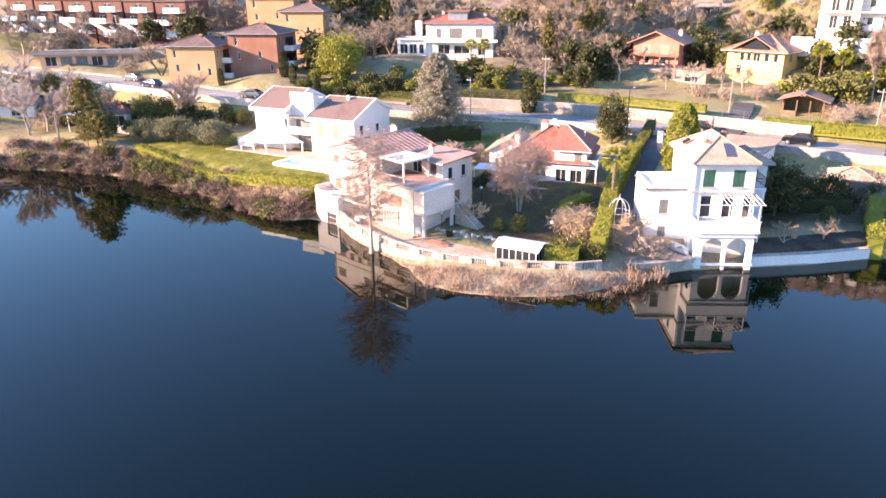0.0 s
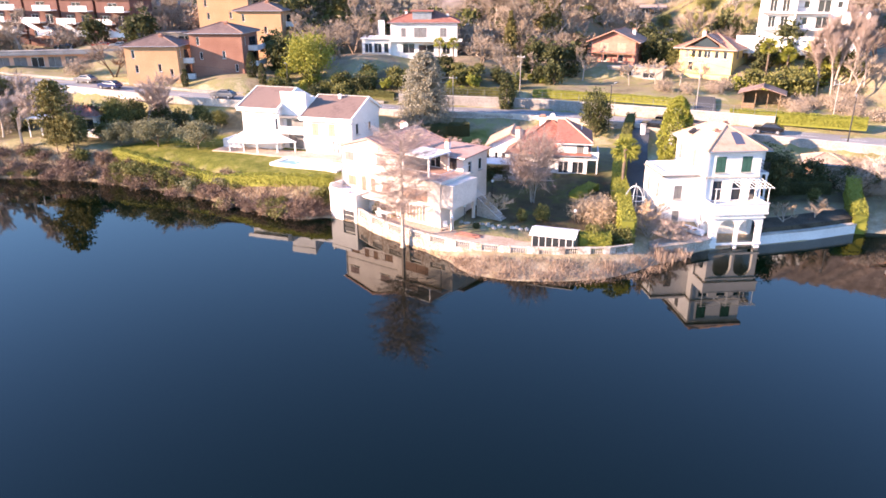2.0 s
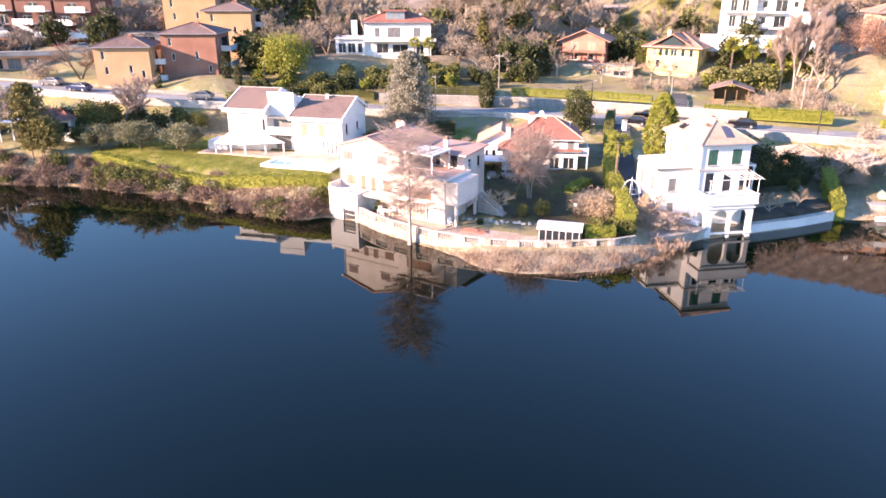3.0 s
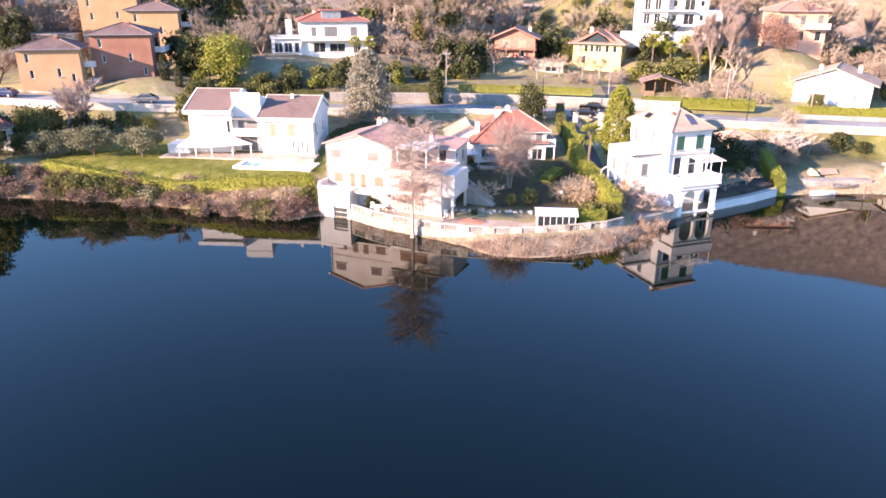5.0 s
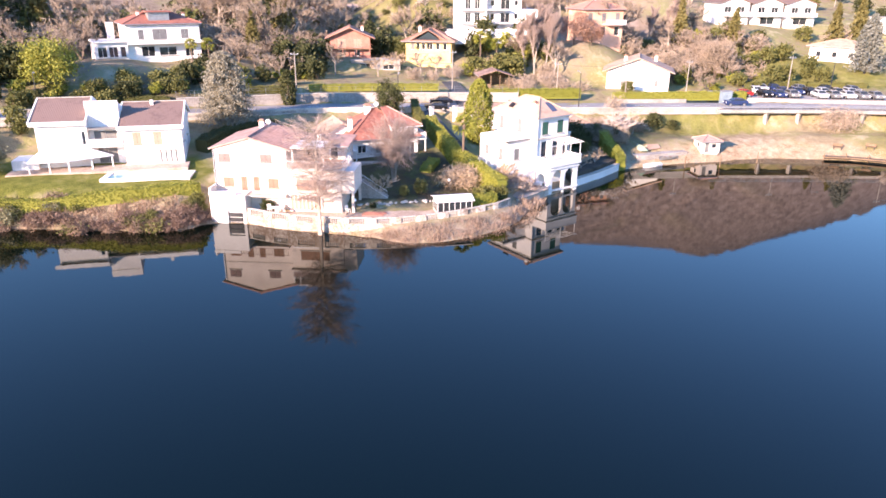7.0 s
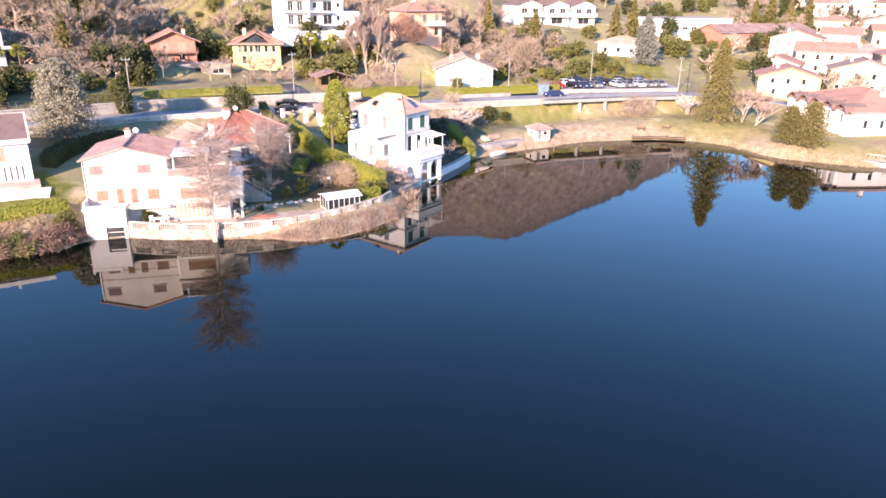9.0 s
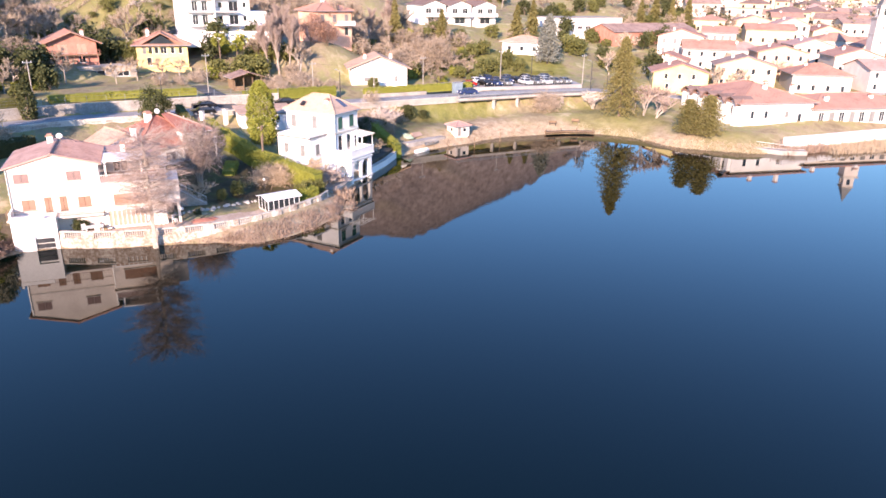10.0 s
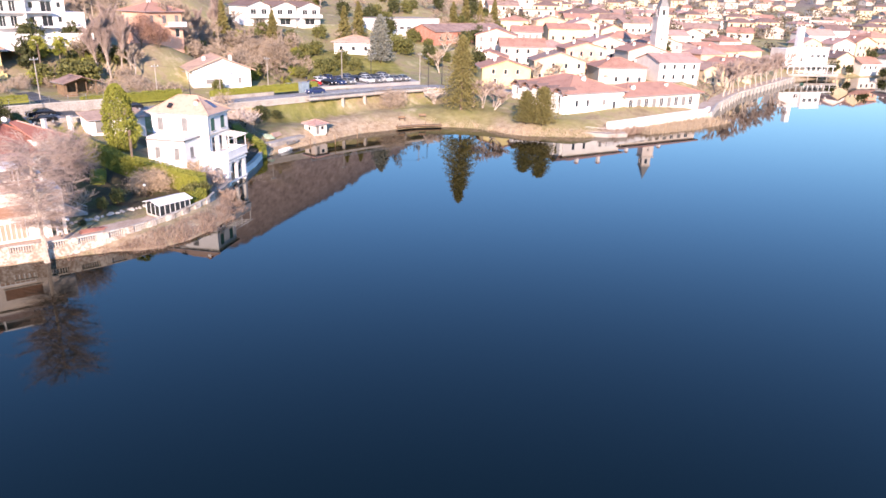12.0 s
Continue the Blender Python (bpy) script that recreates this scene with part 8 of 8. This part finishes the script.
# rough stones between terrace and lawn, timber and poles left on the paving
rs = random.Random(44)
STONES = []
for k in range(3):
    sb = bmesh.new()
    bmesh.ops.create_icosphere(sb, subdivisions=1, radius=0.3)
    for v in sb.verts:
        v.co *= rs.uniform(0.75, 1.25)
    bmesh.ops.scale(sb, vec=(1.2, 0.9, 0.7), verts=sb.verts)
    sm = bpy.data.meshes.new("stone")
    sb.to_mesh(sm), sb.free()
    sm.materials.append(STONE)
    STONES.append(sm)
border = empty("rock_border", pose(0, 0, 0), "loose row of pale stones edging the terrace", "stone border")
for x, y, z, a in along([Vector((11.6, 57.6, 0)), Vector((14.8, 55.6, 0)), Vector((19.2, 53.7, 0)), Vector((22.4, 52.0, 0))], 0.42):
    x, y = x + rs.gauss(0, 0.22), y + rs.gauss(0, 0.22)
    part("stone", rs.choice(STONES), None, border, "", pose(x, y, max(ground_z(x, y), 0.5) + 0.05, 0, 0, rs.uniform(0, 360)) @ Matrix.Scale(rs.uniform(0.6, 1.25), 4))
timber = empty("timber_stack", pose(11.9, 53.4, 0.5, 0, 0, -32), "untidy stack of reddish boards on the terrace", "timber")
for k in range(7):
    part("board", boxes((-1.3, 1.3, -0.11, 0.11, 0.0, 0.05)), REDWOOD, timber, "", pose(rs.uniform(-0.3, 0.3), -0.55 + 0.17 * k, 0.056 * (k % 3), 0, 0, rs.uniform(-12, 12)))
for x, y, a, L in ((10.4, 56.0, 34, 3.4), (12.6, 55.6, -20, 2.8), (13.4, 54.4, 8, 2.4)):
    thing("pole", tube(tube(bmesh.new(), (-L / 2, 0, 0.06), (0.1, 0.05, 0.07), 0.06, 0.05, 6), (0.1, 0.05, 0.07), (L / 2, -0.04, 0.06), 0.05, 0.035, 6), BARK, "dark wooden pole lying on the terrace paving", "pole", "poles on the terrace", m=pose(x, y, 0.5, 0, 0, a))

# meter cabinet beside the road
cab = empty("utility_cabinet", pose(95.8, 60.9, ground_z(95.8, 60.9), 0, 0, -35), "blue-grey metal utility cabinet beside the road", "cabinet")
part("body", boxes((-1.0, 1.0, -0.6, 0.6, -0.3, 2.2)), BLUEGREY, cab)
for sx in (-0.5, 0.5):
    part("door", boxes((sx - 0.46, sx + 0.46, -0.64, -0.6, 0.15, 2.05)), BLUEGREY, cab)
part("roof", boxes((-1.1, 1.1, -0.7, 0.7, 2.2, 2.32)), GREYMETAL, cab)

# rowing boat upside down on the villa quay and boats on the shore
def rowboat(name, label, mt, m):
    bm = bmesh.new()
    prof = []
    for i in range(9):
        t = i / 8
        w = 0.62 * math.sin(math.pi * min(0.93, t * 0.85 + 0.12)) ** 0.7
        prof.append([bm.verts.new((t * 3.6 - 1.8, w * s, z)) for s, z in ((-1, 0.5 + 0.1 * abs(t - 0.5)), (-0.75, 0.12), (0, 0.0), (0.75, 0.12), (1, 0.5 + 0.1 * abs(t - 0.5)), (0.9, 0.48), (0.65, 0.18), (0, 0.08), (-0.65, 0.18), (-0.9, 0.48))])
    for a, b in zip(prof, prof[1:]):
        for k in range(10):
            bm.faces.new((a[k], a[(k + 1) % 10], b[(k + 1) % 10], b[k]))
    bm.faces.new(prof[0]), bm.faces.new(prof[-1][::-1])
    e = empty(name, m, label, "boat", "rowing boats")
    part("hull", bm, mt, e)
    part("thwart", boxes((-0.7, -0.45, -0.5, 0.5, 0.36, 0.4), (0.4, 0.65, -0.5, 0.5, 0.36, 0.4)), WOOD, e)


rowboat("rowing_boat", "white rowing boat pulled up beside the villa", PAINTWHITE, pose(36.4, 52.3, 0.55, 0, 0, 118))
rowboat("rowing_boat", "white rowing boat moored at the bank", PAINTWHITE, pose(63.4, 52.0, -0.78, 0, 0, -12))
rowboat("rowing_boat", "grey rowing boat drawn up on the grass", GREYSHUT, pose(67.6, 52.2, ground_z(67.6, 52.2) + 0.02, 0, 0, -14))
for k, (x_, y_) in enumerate(((65.4, 56.3), (67.4, 55.6))):
    tp_ = bmesh.new()
    tv = [tp_.verts.new(p) for p in ((-1.5, -0.7, 0), (1.5, -0.7, 0), (1.5, 0.7, 0), (-1.5, 0.7, 0), (-1.2, 0, 0.75), (1.3, 0, 0.65))]
    for f in ((0, 1, 5, 4), (2, 3, 4, 5), (3, 0, 4), (1, 2, 5), (3, 2, 1, 0)):
        tp_.faces.new([tv[q] for q in f])
    thing("covered_boat", tp_, TARPGREEN if k == 0 else CREAMSHUT, ("boat under a pale green tarpaulin on the bank", "boat under a cream tarpaulin on the bank")[k], "boat", m=pose(x_, y_, ground_z(x_, y_), 0, 0, 62 - 70 * k))
rowboat("rowing_boat", "green boat moored by the restaurant", GREENSHUT, pose(228, -78.5, -0.75, 0, 0, -30))
thing("slipway", strip_wall([(62.5, 55.0), (67, 53.8), (72, 52.4)], 1.6, -1.0, 0.75), CONCRETE, "low concrete slipway on the grassy bank", "slipway")
for p in ((67.0, 48.6), (72.0, 45.6), (79.5, 43.6)):
    thing("mooring_post", tube(bmesh.new(), (*p, -2.7), (*p, 1.2), 0.09, 0.07, 6), WOOD, "thin wooden mooring post in the water", "post", "mooring posts")
for (x, y, a) in ((95.4, 38.4, -60), (98.8, 34.6, -75)):
    e = empty("bench", pose(x, y, ground_z(x, y), 0, 0, a), "plain wooden lakeside bench", "bench", "lakeside benches")
    part("seat", boxes((-0.8, 0.8, -0.2, 0.2, 0.42, 0.48)), WOOD, e)
    part("backrest", boxes((-0.8, 0.8, 0.2, 0.25, 0.5, 0.9)), WOOD, e)
    for sx in (-0.6, 0.6):
        part("leg", boxes((sx - 0.04, sx + 0.04, -0.18, 0.24, -0.2, 0.42)), DARKMETAL, e)

# pool and lawn edge of the modern house
pool = empty("swimming_pool", pose(-7.2, 77.5, ground_z(-7.2, 77.5) + 0.03, 0, 0, -30), "small pool with a wide white paved surround on the lawn", "swimming pool")
part("surround", boxes((-5.6, 5.4, -2.0, -1.5, -1, 0.14), (-5.6, 5.4, 1.3, 1.9, -1, 0.14), (-5.6, -4.9, -1.5, 1.3, -1, 0.14), (-1.6, 5.4, -1.5, 1.3, -1, 0.14)), WHITE, pool)
part("water", boxes((-4.9, -1.6, -1.5, 1.3, -1, 0.04)), POOLWATER, pool, "pale turquoise pool water")

# ---- road furniture ----
far_wall = empty("road_wall", pose(0, 0, 0), "tall pale retaining wall on the upper side of the road", "retaining wall", kind="structure")
wl_ = offset_line(ROAD[5:9], 3.9)
part("wall", strip_wall([(p[0], p[1]) for p in wl_], 0.4, [p[2] - 1 for p in wl_], [p[2] + 1.75 for p in wl_]), CONCRETE, far_wall)
part("coping", strip_wall([(p[0], p[1]) for p in wl_], 0.5, [p[2] + 1.75 for p in wl_], [p[2] + 1.85 for p in wl_]), STONE, far_wall)
fence = empty("road_fence", pose(0, 0, 0), "thin grey wire fence on the retaining wall", "fence")
for p in wl_:
    part("post", tube(bmesh.new(), (p[0], p[1], p[2] + 1.8), (p[0], p[1], p[2] + 3.0), 0.03, 0.03, 4), GREYMETAL, fence)
for k in (2.1, 2.55, 2.98):
    part("wire", pipe(bmesh.new(), [(q[0], q[1], q[2] + k) for q in wl_], 0.012, 3), GREYMETAL, fence)
w2 = offset_line(ROAD[9:11], 3.7)
part("wall", strip_wall([(p[0], p[1]) for p in w2], 0.35, [p[2] - 1 for p in w2], [p[2] + 0.7 for p in w2]), CONCRETE, far_wall)
w3 = offset_line(ROAD[1:6], 4.0)
part("wall", strip_wall([(p[0], p[1]) for p in w3], 0.4, [p[2] - 1 for p in w3], [p[2] + 0.45 for p in w3]), CONCRETE, far_wall)
near_wall = empty("road_parapet", pose(0, 0, 0), "low white parapet on the lake side of the road", "parapet", kind="structure")
w4 = offset_line(ROAD[7:13], -4.3)
part("wall", strip_wall([(p[0], p[1]) for p in w4], 0.35, [p[2] - 0.8 for p in w4], [p[2] + 0.38 for p in w4]), CONCRETE, near_wall)
part("coping", strip_wall([(p[0], p[1]) for p in w4], 0.5, [p[2] + 0.38 for p in w4], [p[2] + 0.46 for p in w4]), STONE, near_wall)
w5 = offset_line(ROAD[1:8], -4.4)
part("wall", strip_wall([(p[0], p[1]) for p in w5], 0.3, [p[2] - 0.7 for p in w5], [p[2] + 0.55 for p in w5]), STONE, near_wall)
viaduct = empty("road_viaduct", pose(0, 0, 0), "concrete edge beam and piers carrying the road by the bay", "viaduct", kind="structure")
w6 = offset_line(ROAD[10:13], -5.4)
part("edge_beam", strip_wall([(p[0], p[1]) for p in w6], 1.4, [p[2] - 0.3 for p in w6], [p[2] + 0.2 for p in w6]), CONCRETE, viaduct)
for p in w6[3::2]:
    part("pier", boxes((p[0] - 0.3, p[0] + 0.3, p[1] - 0.3, p[1] + 0.3, -0.5, p[2] - 0.3)), CONCRETE, viaduct)
guard = offset_line(ROAD[10:13], -5.9)
gr = empty("guard_rail", pose(0, 0, 0), "galvanised guard rail along the bay", "guard rail")
for k in (0.62, 0.9):
    part("rail", pipe(bmesh.new(), [(q[0], q[1], q[2] + k) for q in guard], 0.07, 5), GREYMETAL, gr)
for p in guard:
    part("post", tube(bmesh.new(), (p[0], p[1], p[2] - 0.2), (p[0], p[1], p[2] + 0.95), 0.05, 0.05, 5), GREYMETAL, gr)
cl = bmesh.new()
cpts = offset_line(ROAD[3:14], 0.0, 0.07, 3.0)
for a, b in zip(cpts[::2], cpts[1::2]):
    a, b = Vector(a), Vector(b)
    s = Vector((-(b - a).y, (b - a).x, 0)).normalized() * 0.07
    cl.faces.new([cl.verts.new(v_) for v_ in (a - s, b - s, b + s, a + s)])
thing("lane_marking", cl, PAINTWHITE, "worn white centre line", "road marking", kind="structure")

thing("car_park", prism(bmesh.new(), [(100.5, 60.5), (112, 49), (122, 40.5), (127, 44), (124, 58), (112, 66)], 2.0, 6.12), ROADGREY, "asphalt car park beside the road", "car park", kind="structure")


def pole(h, label, arm=False, mt=None, group="utility poles"):
    e = empty("utility_pole" if not arm else "street_lamp", pose(0, 0, 0), label, "pole" if not arm else "street lamp", group)
    part("shaft", tube(bmesh.new(), (0, 0, -1.0), (0, 0, h), 0.1, 0.065, 8), mt or CONCRETE, e)
    if arm:
        part("arm", tube(bmesh.new(), (0, 0, h - 0.1), (0, -1.3, h + 0.15), 0.04, 0.035, 6), GREYMETAL, e)
        part("lamp_head", boxes((-0.13, 0.13, -1.9, -1.2, h + 0.08, h + 0.2)), GREYMETAL, e)
    else:
        part("crossarm", boxes((-0.7, 0.7, -0.05, 0.05, h - 0.5, h - 0.38)), GREYMETAL, e)
        for sx in (-0.6, 0, 0.6):
            part("insulator", tube(bmesh.new(), (sx, 0, h - 0.38), (sx, 0, h - 0.2), 0.05, 0.03, 6), PAINTWHITE, e)
    return e


POLES = [(26.7, 103.9, 7.6, 7.4), (53.6, 92.4, 7.3, 7.6), (68.8, 79.6, 6.0, 7.0), (80.8, 73.0, 5.9, 7.0), (93.4, 68.2, 6.0, 7.0), (14.4, 97.4, 5.4, 7.0), (111.7, 57.4, 6.0, 7.8), (122.4, 40.6, 5.6, 7.4)]
up = pole(7.4, "slim pale concrete utility pole")
for p in POLES[1:]:
    copy_thing(up, pose(p[0], p[1], p[2], 0, 0, -30) @ Matrix.Diagonal((1, 1, p[3] / 7.4, 1)))
up.matrix_basis = pose(POLES[0][0], POLES[0][1], POLES[0][2], 0, 0, -30)
sl = pole(6.4, "grey road lamp on a steel column", True, DARKMETAL, "street lamps")
for p in ((37.4, 86.6, 5.6, 140), (66.0, 71.2, 5.6, 150), (120.5, 38.0, 5.3, 140), (118, 52, 6.1, 60), (128, 36, 5.2, 100)):
    copy_thing(sl, pose(p[0], p[1], p[2], 0, 0, p[3]))
sl.matrix_basis = pose(-14, 111.6, 6.8, 0, 0, 0)


def wire(a, b, sag=0.6):
    cu = bmesh.new()
    pts = [Vector(a) * (1 - t) + Vector(b) * t - Vector((0, 0, sag * 4 * t * (1 - t))) for t in [i / 10 for i in range(11)]]
    pipe(cu, pts, 0.018, 3)
    thing("overhead_cable", cu, DARKMETAL, "thin dark overhead cable between poles", "cable", "overhead cables")


line = [POLES[5], POLES[0], POLES[1], POLES[2], POLES[3], POLES[4], POLES[6], POLES[7]]
for a, b in zip(line, line[1:]):
    wire((a[0], a[1], a[2] + a[3] - 0.25), (b[0], b[1], b[2] + b[3] - 0.25))
wire((-30, 110.4, 13.0), (14.4, 97.4, 12.2))

bin_ = empty("recycling_box", pose(97.4, 64.6, 5.5, 0, 0, -35), "blue-grey roadside recycling container", "container")
part("body", boxes((-0.9, 0.9, -0.7, 0.7, 0, 1.5)), surf("blue_grey_paint", (0.10, 0.17, 0.24), (0.16, 0.25, 0.33), 0.5), bin_)
part("lid", prism(bmesh.new(), [(-0.95, -0.75), (0.95, -0.75), (0.95, 0.75), (-0.95, 0.75)], 1.5, 1.65), GREYMETAL, bin_)

# parked cars
CARPAINT = [("black", (0.01, 0.01, 0.012)), ("silver", (0.45, 0.46, 0.47)), ("white", (0.78, 0.78, 0.78)), ("dark blue", (0.02, 0.035, 0.10)), ("red", (0.45, 0.02, 0.015)), ("grey", (0.16, 0.165, 0.17))]


def car(colour, rgb):
    m = glassy("car_paint_" + colour.replace(" ", "_"), rgb, 0.25)
    e = empty("car", pose(0, 0, 0), "parked {} hatchback car".format(colour), "car", "parked cars")
    prof = [(-2.05, 0.35), (-2.1, 0.75), (-1.95, 0.98), (-1.0, 1.02), (-0.45, 1.42), (0.95, 1.46), (1.75, 1.05), (2.05, 0.9), (2.08, 0.4)]
    bm = bmesh.new()
    L, R = [bm.verts.new((x, -0.86 if z < 1.03 else -0.66, z)) for x, z in prof], [bm.verts.new((x, 0.86 if z < 1.03 else 0.66, z)) for x, z in prof]
    for i in range(len(prof)):
        j = (i + 1) % len(prof)
        bm.faces.new((L[i], L[j], R[j], R[i]))
    bm.faces.new(L[::-1]), bm.faces.new(R)
    part("body", bm, m, e)
    for s in (-1, 1):
        q = [(-0.92, 0.865, 1.04), (1.6, 0.865, 1.06), (0.9, 0.69, 1.4), (-0.42, 0.69, 1.37)]
        gl_ = bmesh.new()
        gl_.faces.new([gl_.verts.new((x, s * y, z)) for x, y, z in (q if s > 0 else q[::-1])])
        part("side_window", gl_, GLASS, e)
    for nm_, q in (("windscreen", ((-1.02, -0.72, 1.05), (-1.02, 0.72, 1.05), (-0.5, 0.6, 1.41), (-0.5, -0.6, 1.41))), ("rear_window", ((1.74, -0.7, 1.09), (1.74, 0.7, 1.09), (1.02, 0.6, 1.46), (1.02, -0.6, 1.46)))):
        gl_ = bmesh.new()
        gl_.faces.new([gl_.verts.new(p) for p in q])
        part(nm_, gl_, GLASS, e)
    for x in (-1.3, 1.3):
        for y in (-0.8, 0.8):
            w = part("wheel", tube(bmesh.new(), (x, y - 0.1, 0.32), (x, y + 0.1, 0.32), 0.32, 0.32, 12), DARKMETAL, e)
            part("rim", tube(bmesh.new(), (x, y + (0.102 if y > 0 else -0.102), 0.32), (x, y + (0.115 if y > 0 else -0.115), 0.32), 0.2, 0.18, 10), GREYMETAL, w)
    for y in (-0.6, 0.6):
        part("headlight", boxes((-2.13, -2.06, y - 0.18, y + 0.18, 0.66, 0.8)), PAINTWHITE, e)
        part("tail_light", boxes((2.04, 2.1, y - 0.15, y + 0.15, 0.75, 0.9)), REDWOOD, e)
    return e


cr = random.Random(8)
spots = []
for r_ in range(3):
    for i in range(9):
        if cr.random() < 0.86:
            spots.append((105.5 + 1.95 * i + 2.6 * r_, 58.6 - 1.75 * i + 3.4 * r_, 6.12, 52 + cr.uniform(-3, 3)))
spots += [(101.5, 61.2, 6.12, -35), (-52.6, 121.0, 9.05, -22), (-46.0, 114.6, 8.75, -24), (-24.5, 106.8, 7.9, -14), (94.0, 57.6, 5.5, -34), (-66, 147, 12.9, 10), (-58, 146.5, 13.2, 15), (-54, 145.5, 13.2, 15), (50.4, 119.4, 8.7, 62), (-70, 143, 12.2, 20), (44.0, 84.6, 5.6, -35), (47.4, 87.6, 5.9, -32), (58.8, 78.9, 5.8, -32)]
byc = {}
for i, s in enumerate(spots):
    k = 4 if s[:2] in ((101.5, 61.2), (-58, 146.5), (50.4, 119.4)) else 0 if s[:2] in ((47.4, 87.6), (58.8, 78.9)) else cr.choice([0, 0, 1, 2, 3, 5, 5])
    byc.setdefault(k, []).append(s)
for k, ss in byc.items():
    c = car(*CARPAINT[k])
    for s in ss[1:]:
        copy_thing(c, pose(s[0], s[1], s[2], 0, 0, s[3]))
    c.matrix_basis = pose(ss[0][0], ss[0][1], ss[0][2], 0, 0, ss[0][3])

# vineyard posts on the upper slope
vine = bmesh.new()
for r_ in range(9):
    for i in range(16):
        x, y = 60 + 2.2 * i + r_ * 0.6, 136 + 3.0 * r_ - 0.4 * i
        tube(vine, (x, y, ground_z(x, y) - 0.2), (x, y, ground_z(x, y) + 1.5), 0.04, 0.04, 3)
tagged(part("vineyard_posts", vine, WOOD), "rows of vineyard posts on the upper slope", "vineyard", kind="stuff")
# driveway; darker than the road to carry the tall hedge's shade
thing("driveway", strip_wall([(31.5, 56), (33.2, 62), (36.2, 70), (38.6, 77), (42.2, 86)], 3.0, [0.2, 0.8, 2.2, 3.4, 4.6], [1.75, 2.35, 3.6, 4.7, 5.8]), ASPHALT, "asphalt driveway between the hedges, darkened for the hedge's shade", "driveway", kind="structure")
for x, y in ((41.2, 82.0), (45.0, 80.4)):
    g = empty("gate_pillar", pose(x, y, 4.2), "white gate pillar with a flat cap", "gate pillar", "gate pillars")
    part("shaft", boxes((-0.28, 0.28, -0.28, 0.28, -0.5, 2.6)), WHITE, g)
    part("cap", boxes((-0.36, 0.36, -0.36, 0.36, 2.6, 2.72)), STONE, g)
# side drive; its dark surface stands in for the shade between the hedges
RAMP = [(50.8, 84.0), (52.8, 87.6), (54.6, 91.2), (56.4, 95.2), (58.2, 99.5)]
ramp = thing("side_drive", strip_wall(RAMP, 3.2, [ground_z(*q) - 1.0 for q in RAMP], [max(ground_z(*q) + 0.25, 5.95) for q in RAMP]), ASPHALT, "side drive climbing from the road, shade put into dark asphalt", "drive", kind="structure")
